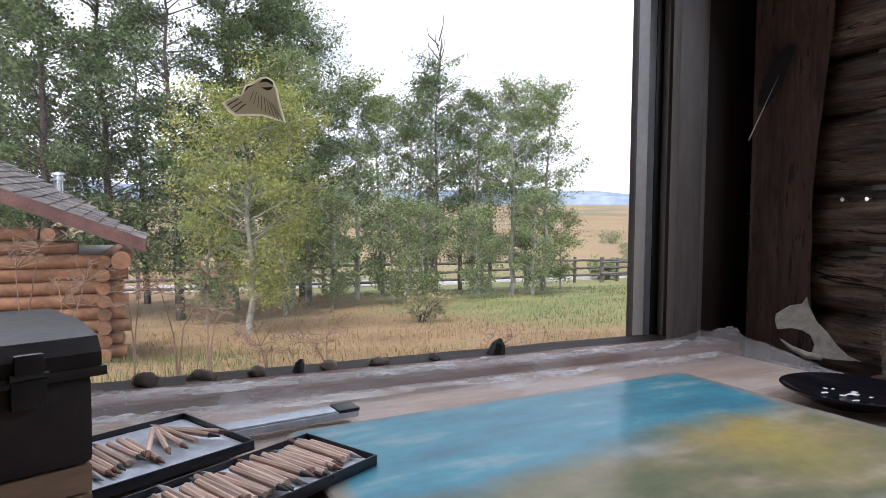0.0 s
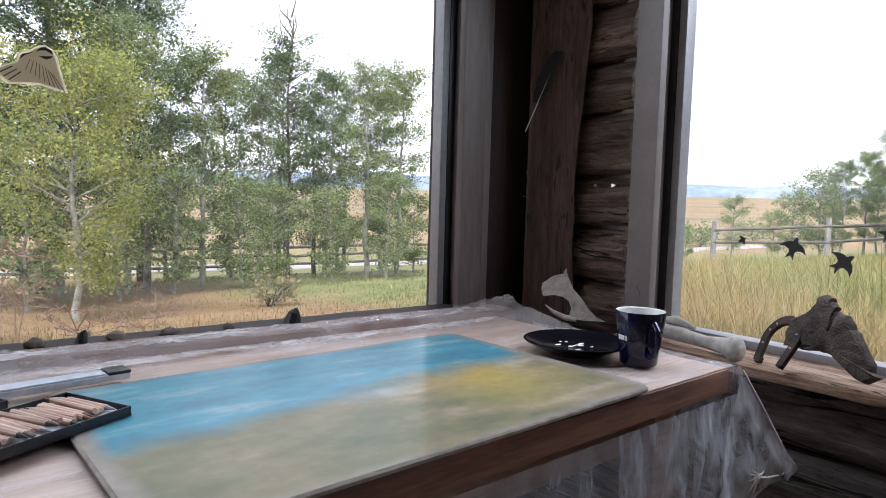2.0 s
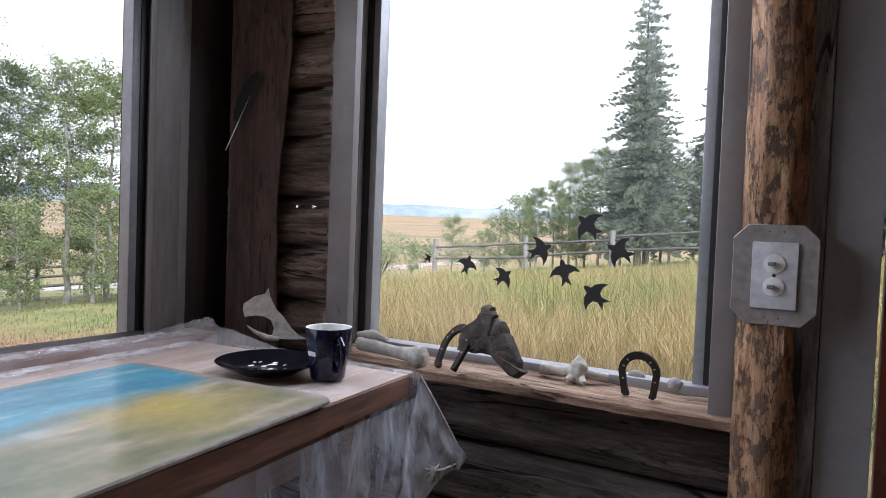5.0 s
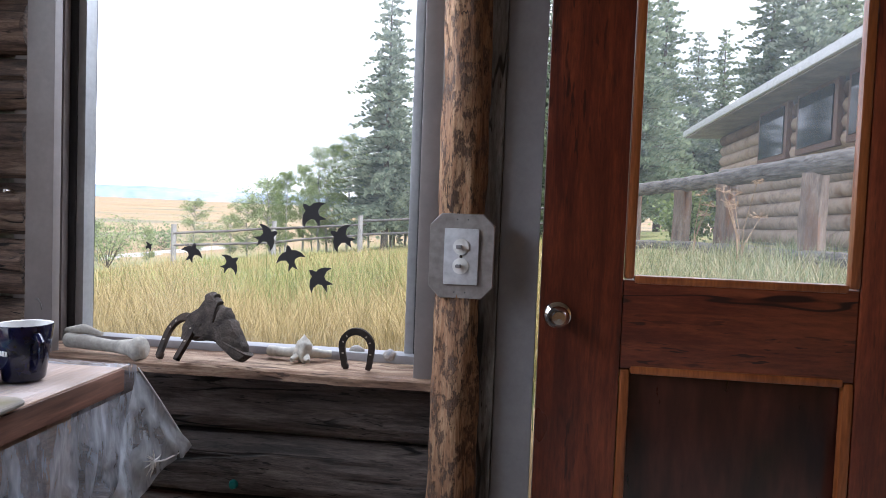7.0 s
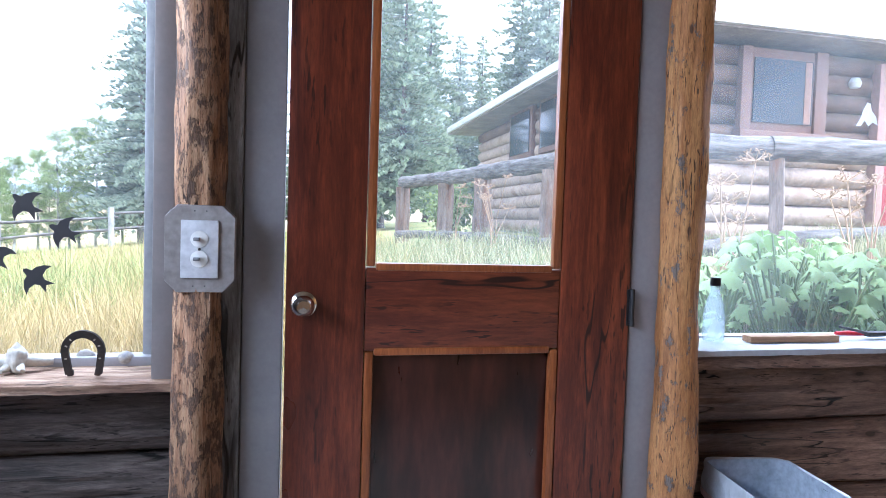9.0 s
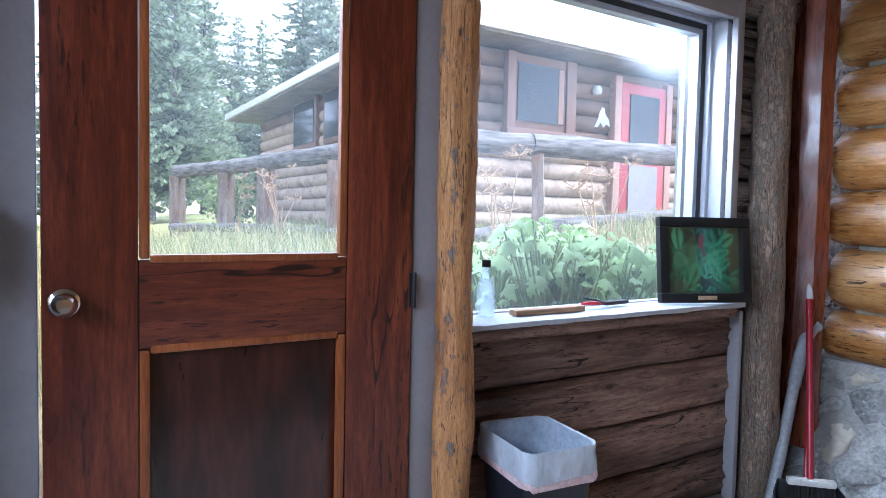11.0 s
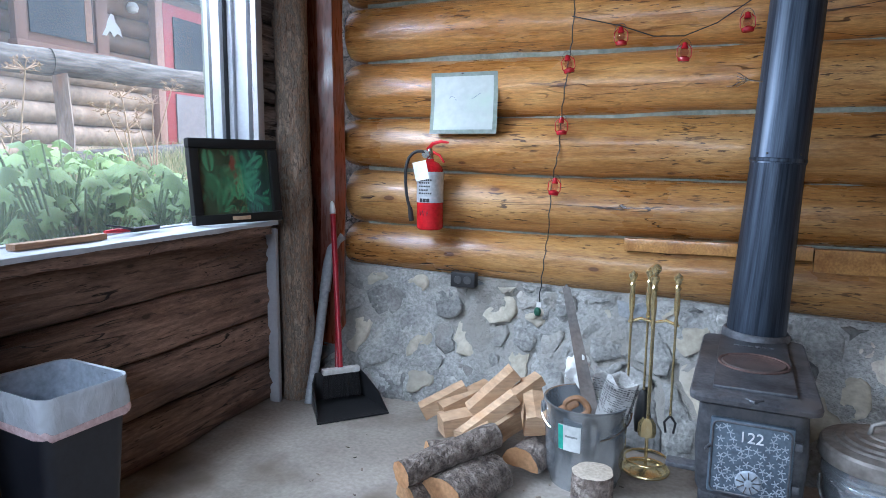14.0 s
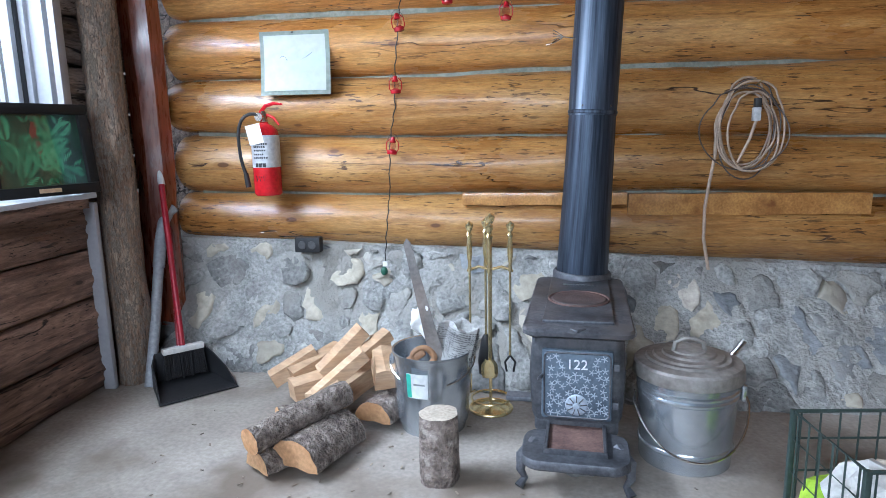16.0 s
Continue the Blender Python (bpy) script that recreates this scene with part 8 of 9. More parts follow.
for az, dist, k, rz, s in ((61.6, 39, 5, 0, 0.95), (66.0, 31, 5, 30, 0.8), (67.8, 32, 5, 75, 1.05), (69.2, 30, 2, 200, 0.52), (70.6, 33, 2, 60, 0.6), (72.0, 30, 2, 0, 0.66), (73.4, 32, 1, 130, 0.62), (74.6, 29.5, 2, 180, 0.72), (78.6, 31, 2, 90, 0.66), (80.4, 29, 2, 10, 0.6), (82.4, 31, 1, 40, 0.62), (41.5, 60, 5, 10, 0.7), (40.0, 52, 5, 50, 0.5), (64.6, 33, 5, 20, 0.6), (68.6, 34, 5, 140, 0.9), (71.4, 34, 2, 310, 0.5), (72.8, 31, 5, 15, 1.0), (75.4, 32, 5, 160, 1.3), (76.4, 35, 2, 250, 0.7), (79.8, 33, 5, 330, 1.3), (83.0, 33, 5, 80, 1.3), (58.0, 36, 5, 300, 0.5), (54.5, 34, 5, 120, 0.6)):
    x, y, z = plant_at(az, dist, 0.05)
    ob = copy_thing(KIND[k], pose(x, y, z, 0, 0, rz))
    ob.scale = (s, s, s)


def spruce(name, label, height, width, seed, needle, layers=46):
    """A conifer: straight trunk and tiers of drooping, needle-covered boughs."""
    rnd = random.Random(seed)
    root = thing(name, label, "tree")
    wood, crown = Geo(), Geo()
    wood.tube([(0, 0, -0.3), (0, 0, height)], [0.012 * height + 0.04, 0.01], 8)
    for k in range(layers):
        t = 0.1 + 0.89 * k / layers
        z = height * t
        reach = width * 0.5 * (1 - t) ** 0.8 * rnd.choice((0.55, 0.8, 1.0, 1.15)) + 0.15
        for b in range(max(4, int(9 * (1 - t) + 3))):
            a = rnd.uniform(0, 6.28)
            l = reach * rnd.uniform(0.55, 1.15)
            d = Vector((math.cos(a), math.sin(a), 0))
            side = Vector((-d.y, d.x, 0))
            rise = rnd.uniform(-0.35, 0.15) + 0.5 * max(0, t - 0.6)
            if k % 3 == 0:
                wood.tube([(0, 0, z), tuple(Vector((0, 0, z)) + d * l * 0.8 + Vector((0, 0, rise * l * 0.8)))], [0.02, 0.006], 4)
            n = max(6, int(l * 21))
            for q in range(n):
                f = (q + 0.6) / n
                c = Vector((0, 0, z)) + d * l * f + Vector((0, 0, rise * l * f - 0.12 * l * f * f + rnd.uniform(-0.05, 0.05)))
                w = (0.1 + 0.13 * l * (1 - f)) * rnd.uniform(0.5, 1.3)
                s = rnd.choice((-1, 1))
                e = (side * s * w + d * w * 0.8 + Vector((0, 0, rnd.uniform(-0.12, 0.05))))
                h = d * 0.05 + Vector((0, 0, 0.06))
                crown.add([c - h * 0.6, c + e * 0.6 - h, c + e, c + e * 0.5 + h], [(0, 1, 2, 3)])
    part("trunk", wood, BARK_DARK, root, smooth=60)
    part("crown", crown, needle, root, smooth=0)
    return root


SP = [spruce("spruce_tree", "tall dense green spruce", 12.0, 5.4, 1, NEEDLE, 58), spruce("spruce_tree", "tall blue-green spruce with drooping boughs", 12.0, 5.6, 2, NEEDLE_BLUE, 58)]
first = [True, True]
for az, dist, k, rz, s in ((78.5, 33, 0, 0, 0.95), (77.9, 27.5, 1, 40, 0.98), (84.0, 30, 0, 90, 0.8), (86.5, 34, 0, 10, 0.9), (95.2, 26, 0, 120, 1.2), (97.6, 28, 1, 60, 1.25), (99.6, 24, 0, 200, 0.95), (101.6, 34, 0, 300, 1.1), (104.2, 38, 1, 20, 0.95), (106.2, 40, 0, 80, 1.0), (108.0, 44, 1, 0, 0.95), (109.6, 36, 0, 150, 1.25), (112.0, 34, 1, 220, 1.3), (114.5, 36, 0, 30, 1.4), (92.0, 32, 1, 70, 1.0)):
    x, y, z = plant_at(az, dist, 0.1)
    if first[k]:
        SP[k].matrix_basis = pose(x, y, z, 0, 0, rz)
        SP[k].scale = (s, s, s)
        first[k] = False
    else:
        ob = copy_thing(SP[k], pose(x, y, z, 0, 0, rz))
        ob.scale = (s, s, s)


def shrub(label, at, height, width, seed, leaf_m, count, size):
    rnd = random.Random(seed)
    root = thing("shrub", label, "shrub", at)
    wood, crown = Geo(), Geo()
    for k in range(14):
        a, l = rnd.uniform(0, 6.28), width * 0.5 * rnd.uniform(0.3, 1.0)
        tip = Vector((l * math.cos(a), l * math.sin(a), height * rnd.uniform(0.5, 1.0)))
        wood.tube([(0, 0, -0.05), tip * 0.5 + Vector((0, 0, 0.1)), tip], [0.02, 0.012, 0.004], 4)
        for f in (0.55, 0.8, 1.0):
            leaves(crown, tip * f, width * 0.13, count // 42, size, rnd)
    part("stems", wood, BARK_DARK, root)
    part("foliage", crown, leaf_m, root, smooth=0)


for az, dist, h, w, lm, n, lab in ((22.1, 13.5, 0.75, 1.1, leaf_mat("dry_shrub_leaves", (0.14, 0.14, 0.06), (0.32, 0.27, 0.13)), 520, "low half-dry meadow shrub"), (55.2, 30, 1.9, 2.6, LEAF_MID, 2200, "round green shrub by the fence"), (104.4, 14.5, 1.1, 1.3, LEAF_MID, 1600, "bright green shrub beside the log house"), (38.3, 40, 1.2, 1.6, LEAF_MID, 900, "small green shrub on the plain"), (59, 70, 2, 5, LEAF_GREEN, 900, "distant grey-green willow shrub on the plain"), (63, 90, 2, 6, LEAF_GREEN, 900, "distant grey-green willow shrub on the plain"), (38.8, 95, 1.5, 5, LEAF_GREEN, 700, "distant grey-green willow shrub on the plain"), (57, 110, 2, 9, LEAF_GREEN, 800, "distant grey-green willow shrub on the plain")):
    shrub(lab, plant_at(az, dist, 0.05), h, w, int(az * 10), lm, n, 0.09 if dist < 35 else 0.25)

# gravel road beyond the north fence
road = Geo()
for i in range(41):
    x = -20 + 90 * i / 40
    for s in (0, 3.2):
        y = 33.5 - 0.12 * x + 0.0016 * x * x + s
        road.v.append((x, y, land(x, y) + 0.04))
road.f = [(2 * i, 2 * i + 2, 2 * i + 3, 2 * i + 1) for i in range(40)]
solo("road", road, surf("pale_gravel", (0.36, 0.35, 0.33), (0.5, 0.48, 0.46), 0.8, rough=0.95, bump=0.3), "pale gravel road beyond the fence", "road", kind="structure")

# fences
RAILW = surf("weathered_rail_wood", (0.04, 0.036, 0.034), (0.2, 0.185, 0.175), 3, (1.2, 1.2, 9), 0.9, 0.5)
PALEW = surf("pale_fence_post_wood", (0.22, 0.215, 0.21), (0.38, 0.37, 0.36), 3, (3, 3, 1), 0.9, 0.5)


def rail_fence(label, pts, heights, post_h, r_rail, r_post, mat_r, mat_p, seed, flat=1.0):
    """Posts at the points, joined by rails at the heights given."""
    rnd = random.Random(seed)
    root = thing("rail_fence", label, "fence")
    tops = []
    for x, y in pts:
        z = land(x, y)
        part("post", Geo().rings(log_rings((x, y, z - 0.2), (x + rnd.uniform(-0.03, 0.03), y, z + post_h + rnd.uniform(-0.05, 0.08)), r_post, r_post * 0.9, rnd.random() * 9, 6, 8, 0.08, 0.0, flat, 0.0)), mat_p, root, smooth=50)
        tops.append((x, y, z))
    for a, b in zip(tops, tops[1:]):
        for h in heights:
            d = Vector(b) - Vector(a)
            j = [rnd.uniform(-0.05, 0.05) for _ in range(2)]
            part("rail", Geo().rings(log_rings((a[0] - d.x * 0.03, a[1] - d.y * 0.03 - r_post, a[2] + h + j[0]), (b[0] + d.x * 0.03, b[1] + d.y * 0.03 - r_post, b[2] + h + j[1]), r_rail, r_rail * 0.85, rnd.random() * 9, 8, 8, 0.1, 0.03, 1.0, 0.0)), mat_r, root, smooth=50)
    return root


rail_fence("grey log rail fence along the road", [(-6 + 2.6 * k, 31.5 - 0.48 * k + 0.012 * k * k) for k in range(14)], (0.4, 0.8, 1.2), 1.3, 0.07, 0.09, RAILW, RAILW, 3)
rail_fence("pale post and rail fence in the tall grass", [(19.1, 11.1), (20.4, 8.3), (19.5, 5.1), (18.6, 2.2), (18.0, -0.6)], (0.72, 1.12), 1.35, 0.042, 0.09, RAILW, PALEW, 5)
rail_fence("pale post and rail fence beyond the gate", [(31, 24.0), (25.5, 25.6), (20.6, 26.4)], (0.5, 1.05), 1.25, 0.07, 0.12, RAILW, RAILW, 6)
rnd = random.Random(9)
POSTW = surf("squared_post_wood", (0.11, 0.08, 0.062), (0.28, 0.22, 0.18), 3, (3, 3, 0.6), 0.9, 0.6, dirt=(0.2, 0.1, 0.055), dirt_at=0.58)
rd = thing("yard_fence", "heavy grey log rail on squared posts", "fence")
YF = [(13.2, -2.15), (11.3, -2.62), (9.7, -2.85), (7.6, -3.15), (5.45, -3.55), (5.3, -4.48), (4.95, -7.0)]
for x, y in YF:
    rp = 0.09 if y < -4 else 0.15
    part("post", Geo().rings(log_rings((x, y, land(x, y) - 0.2), (x, y, 1.8), rp, rp * 0.96, x, 10, 4, 0.05, 0.02, 1.0, 0.0)), POSTW, rd, smooth=20)
for (x0, y0), (x1, y1) in zip(YF, YF[1:]):
    part("rail", Geo().rings(log_rings((x0 + (x0 - x1) * 0.04, y0 + (y0 - y1) * 0.04, 1.89), (x1 + (x1 - x0) * 0.04, y1 + (y1 - y0) * 0.04, 1.89), 0.125, 0.118, x0 * 1.3, 18, 12, 0.09, 0.015, 0.8, 0.0)), RAILW, rd, smooth=50)
    part("low_board", Geo().rings(log_rings((x0, y0 + 0.1, land(x0, y0) + 0.16), (x1, y1 + 0.1, land(x1, y1) + 0.16), 0.08, 0.08, y0, 8, 8, 0.08, 0.02, 1.0, 0.0)), RAILW, rd, smooth=50)

# log buildings
HLOG = surf("house_log", (0.2, 0.145, 0.105), (0.42, 0.325, 0.245), 2, (1, 1, 1), 0.75, 0.5, fine=8, dirt=(0.16, 0.095, 0.055), dirt_at=0.6, vary=0.22)
HLOG_RED = surf("reddish_cabin_log", (0.14, 0.062, 0.03), (0.32, 0.16, 0.08), 2, (1, 1, 1), 0.75, 0.5, fine=8, dirt=(0.11, 0.06, 0.04), dirt_at=0.62, vary=0.18)
TRIM_BR = plain("brown_trim", (0.12, 0.06, 0.04), 0.6)
RED_TRIM = plain("red_trim", (0.25, 0.022, 0.028), 0.5)
FASCIA = plain("pale_metal_fascia", (0.55, 0.56, 0.57), 0.45, 0.2)
ROOF = surf("weathered_shingles", (0.07, 0.064, 0.063), (0.19, 0.178, 0.175), 3, rough=0.9, bump=0.5, vary=0.35)
SOFFIT = surf("soffit_boards", (0.12, 0.1, 0.085), (0.2, 0.17, 0.14), 3, rough=0.8, bump=0.3)
# upper logs carry the eave shade in their colour, besides browner wood
HLOG_BROWN = surf("eave_shaded_brown_log", (0.06, 0.031, 0.019), (0.17, 0.097, 0.058), 2, (1, 1, 1), 0.75, 0.5, fine=8, dirt=(0.06, 0.036, 0.024), dirt_at=0.58, vary=0.25)
DARKGLASS = plain("dark_window_glass", (0.012, 0.018, 0.024), 0.08, spec=0.22)


def log_wall(root, a, b, z0, z1, course, r, mat, over, seed, high=None, change=9.0):
    """Round logs laid between the plan points a and b; over: how far the ends run past the corner; high: the wood of the logs above the level change."""
    rnd = random.Random(seed)
    d = (Vector((*b, 0)) - Vector((*a, 0))).normalized()
    z, k = z0 + r, 0
    while z < z1:
        o = over * (0.75 + 0.25 * (k % 2)) + rnd.uniform(0, 0.05)
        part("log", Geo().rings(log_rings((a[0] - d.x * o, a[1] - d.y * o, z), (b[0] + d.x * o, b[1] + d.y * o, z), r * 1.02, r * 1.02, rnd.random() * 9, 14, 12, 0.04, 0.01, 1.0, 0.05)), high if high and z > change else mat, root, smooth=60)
        z += course
        k += 1


house = thing("log_house", "low log house with a pale metal roof edge", "house")
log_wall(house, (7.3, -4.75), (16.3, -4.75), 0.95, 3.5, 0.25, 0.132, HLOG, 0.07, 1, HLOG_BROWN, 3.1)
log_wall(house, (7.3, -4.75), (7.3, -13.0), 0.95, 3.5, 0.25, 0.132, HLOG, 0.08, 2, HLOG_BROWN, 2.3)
part("core_wall", Geo().box((11.9, -9.0, 2.2), (9.0, 8.3, 2.6)), CHINK, house, smooth=0)
g = Geo()
E0 = [(6.75, -4.0, 3.5), (17.2, -4.0, 3.5), (17.2, -14, 3.5), (6.75, -14, 3.5)]
R0 = [(11.0, -8.6, 4.55), (13.2, -8.6, 4.55)]
T0 = [(x, y, z + 0.1) for x, y, z in E0]
g.v = E0 + T0 + R0
g.f = [(3, 2, 1, 0), (0, 1, 5, 4), (1, 2, 6, 5), (2, 3, 7, 6), (3, 0, 4, 7), (4, 5, 9, 8), (5, 6, 9), (6, 7, 8, 9), (7, 4, 8)]
part("roof", g, SOFFIT, house, smooth=0)
part("gutter", Geo().box((11.97, -3.97, 3.6), (10.5, 0.07, 0.15), 0.02), FASCIA, house, "pale metal roof edge")
part("gutter", Geo().box((6.72, -8.9, 3.6), (0.07, 9.8, 0.15), 0.02), FASCIA, house, "pale metal roof edge")
g = Geo()
for k in range(30):
    g.box((6.76, -4.2 - 0.32 * k, 3.7), (0.03, 0.05, 0.04))
part("roof_ribs", g, FASCIA, house)
g = Geo()
for k in range(32):
    g.box((6.9 + 0.32 * k, -4.02, 3.7), (0.05, 0.03, 0.04))
part("roof_ribs", g, FASCIA, house)
for x0, x1 in ((8.45, 10.05), (10.35, 11.8), (12.2, 13.6)):
    wf = part("window", Geo().box(((x0 + x1) / 2, -4.6, 3.0), (x1 - x0, 0.1, 1.05), 0.02), TRIM_BR, house, "wide window with brown trim")
    part("pane", Geo().box(((x0 + x1) / 2, -4.54, 3.0), (x1 - x0 - 0.24, 0.02, 0.85)), DARKGLASS, wf, smooth=0)
wf = part("window", Geo().box((7.14, -6.03, 2.86), (0.1, 1.26, 1.1), 0.02), TRIM_BR, house, "small window with brown trim")
part("pane", Geo().box((7.08, -6.0, 2.88), (0.02, 0.86, 0.8)), DARKGLASS, wf, smooth=0)
part("curtain", Geo().box((7.067, -6.36, 2.88), (0.006, 0.1, 0.78)), plain("tan_curtain", (0.2, 0.12, 0.085), 0.8), wf, smooth=0)
part("side_trim", Geo().box((7.08, -5.45, 2.86), (0.06, 0.14, 1.1), 0.01), TRIM_BR, wf)
part("side_trim", Geo().box((7.08, -6.55, 2.86), (0.06, 0.18, 1.1), 0.01), TRIM_BR, wf)
part("sill", Geo().box((7.08, -6.02, 2.3), (0.16, 1.34, 0.13), 0.01), TRIM_BR, wf)
df = part("door", Geo().box((7.13, -8.12, 2.12), (0.12, 1.02, 2.3), 0.02), RED_TRIM, house, "red framed glass door")
part("pane", Geo().box((7.06, -8.12, 2.66), (0.02, 0.66, 0.88)), DARKGLASS, df, smooth=0)
part("pane", Geo().box((7.06, -8.12, 1.62), (0.02, 0.66, 0.75)), plain("grey_screen", (0.16, 0.15, 0.16), 0.5), df, smooth=0)
for y in (-7.53, -8.71):
    part("door_trim", Geo().box((7.13, y, 2.15), (0.14, 0.14, 2.4), 0.01), plain("pinkish_trim", (0.26, 0.15, 0.115), 0.6), house)
part("yard_lamp", Geo().lathe([(0.0, 0.0), (0.06, 0.02), (0.08, 0.08), (0.05, 0.14), (0.0, 0.15)], (7.1, -7.1, 3.0), 16), plain("grey_lamp", (0.4, 0.42, 0.42), 0.3), house, "small round wall lamp")

cabin = thing("log_cabin", "small reddish log cabin with shingled roof", "cabin")
log_wall(cabin, (-6.5, 8.75), (-0.5, 8.75), -1.1, 0.62, 0.155, 0.078, HLOG_RED, 0.22, 3)
for k in range(5):
    z = 0.62 + 0.155 * k + 0.07
    xr = -0.42 - (z - 0.55) / 0.4
    part("log", Geo().rings(log_rings((-6.5, 8.75, z), (xr, 8.75, z), 0.078, 0.078, k * 1.7, 10, 12, 0.04, 0.01, 1.0, 0.05)), HLOG_RED, cabin, smooth=60)
log_wall(cabin, (-0.5, 8.75), (-0.5, 11.3), -1.1, 0.62, 0.155, 0.078, HLOG_RED, 0.22, 4)
part("core_wall", Geo().box((-3.5, 10.0, -0.25), (5.9, 2.4, 1.7)), CHINK, cabin, smooth=0)
slope = 0.4
rise = lambda x: 0.76 + slope * (-0.06 - x)
g = Geo()
plan = [(-0.06, 8.35), (-0.1, 8.9), (-2.2, 13.0), (-5.5, 13.0), (-5.5, 8.35)]
back = lambda x, y: rise(x) + 0.06 * (y - 8.35)
g.v = [(x, y, back(x, y) - 0.04) for x, y in plan] + [(x, y, back(x, y) + 0.01) for x, y in plan]
g.f = [(4, 3, 2, 1, 0), (5, 6, 7, 8, 9)] + [(k, (k + 1) % 5, 5 + (k + 1) % 5, 5 + k) for k in range(5)]
part("roof_deck", g, TRIM_BR, cabin, smooth=0)
part("fascia", Geo().prism([(-0.05, 0.64), (-0.05, 0.79), (-5.5, rise(-5.5) + 0.03), (-5.5, rise(-5.5) - 0.13)], 0.05, pose(0, 8.37, 0, 90, 0, 0)), surf("dark_red_fascia", (0.08, 0.035, 0.03), (0.15, 0.07, 0.06), 4, rough=0.7), cabin, "dark red gable board", smooth=0)
for y in (8.62, 8.9):
    part("purlin", Geo().cyl((-0.3, 8.2, 0.56), (-0.3, 9.4, 0.56), 0.1, n=14) if y < 8.7 else Geo().cyl((-1.0, 8.25, 0.85), (-1.0, 9.4, 0.85), 0.07, n=14), HLOG_RED, cabin, "round purlin end")
sm = [Geo().box((0, 0, 0), (0.2, w, 0.014), 0).mesh("shingle", ROOF, 0) for w in (0.12, 0.16, 0.2)]
ang = math.degrees(math.atan(slope))
rnd = random.Random(31)
count = 0
for i in range(18):
    x = -0.08 - 0.16 * i
    y = 8.33
    while y < 8.9 + (-0.1 - x) * 1.95 and y < 12.4:
        k = rnd.randrange(3)
        w = (0.12, 0.16, 0.2)[k]
        if count < 298:
            ob = new("shingle", sm[k])
            ob.parent = cabin
            ob.matrix_basis = pose(x - 0.06, y + w / 2, back(x - 0.06, y) + 0.03 + rnd.uniform(0, 0.012), 3.4, ang - 4.5 + rnd.uniform(-1.5, 1.5), rnd.uniform(-2, 2))
            count += 1
        y += w + 0.006
part("chimney_pipe", Geo().lathe([(0.12, 1.17), (0.1, 1.25), (0.06, 1.3), (0.06, 1.46), (0.09, 1.47), (0.09, 1.5), (0.06, 1.51), (0.06, 1.54), (0.09, 1.55), (0.08, 1.58), (0.0, 1.6)], (-1.18, 10.6, 0.06), 20), GALV, cabin, "short metal chimney with cap")

# big-leaved plants below the yard window
BIGLEAF = leaf_mat("cow_parsnip_leaves", (0.055, 0.16, 0.045), (0.38, 0.5, 0.19), 0.3)


def lobed(size, rnd):
    """A broad, lobed, folded leaf with its stalk end at the origin, along +x."""
    pts = []
    n = 15
    for k in range(n):
        a = -2.5 + 5.0 * k / (n - 1)
        r = size * (0.62 + 0.28 * math.cos(a * 0.9)) * (1.0 if k % 2 == 0 else 0.66) * rnd.uniform(0.92, 1.08)
        pts.append((size * 0.35 + r * math.cos(a), r * math.sin(a) * 1.05, -0.35 * (r * abs(math.sin(a))) ** 1.2 / size ** 0.2 - 0.25 * max(0, r * math.cos(a))))
    return [(size * 0.3, 0, 0.02)] + pts, [(0, i + 1, i + 2) for i in range(n - 1)] + [(0, n, 1)]


rnd = random.Random(55)
lv = [Geo().add(*lobed(0.1, random.Random(k))).mesh("leaf", BIGLEAF, 60) for k in range(5)]
for k in range(14):
    x, y = 2.2 + 0.3 * (k % 3) + rnd.uniform(-0.1, 0.1), -1.62 - 0.32 * (k // 3) - rnd.uniform(0, 0.3)
    z0 = land(x, y)
    root = thing("cow_parsnip", "big-leaved green plant below the yard window", "plant", (x, y, z0), group="yard plants")
    stems = Geo()
    for q in range(46):
        a, l = rnd.uniform(0, 6.28), rnd.uniform(0.05, 0.32)
        h = (1.1 - 0.16 * abs(math.sin(k * 2.3)) - z0) * rnd.uniform(0.35, 1.0) ** 0.9 + 0.02
        tip = Vector((l * math.cos(a), l * math.sin(a), h))
        stems.tube([(0, 0, -0.03), tip * 0.6 + Vector((0, 0, 0.05)), tip], [0.008, 0.006, 0.004], 5)
        ob = new("leaf", lv[rnd.randrange(5)])
        ob.parent = root
        s = rnd.uniform(0.3, 0.95)
        ob.matrix_basis = pose(*tip, rnd.uniform(-15, 15), rnd.uniform(-5, 45), math.degrees(a) + rnd.uniform(-30, 30)) @ Matrix.Diagonal((s, s, s, 1))
    part("stems", stems, plain("green_stalk", (0.16, 0.22, 0.08), 0.6), root)

# dried umbels
DRYST = plain("dry_orange_stalk", (0.36, 0.245, 0.155), 0.8)
DRYGR = plain("dry_grey_stalk", (0.24, 0.16, 0.11), 0.8)


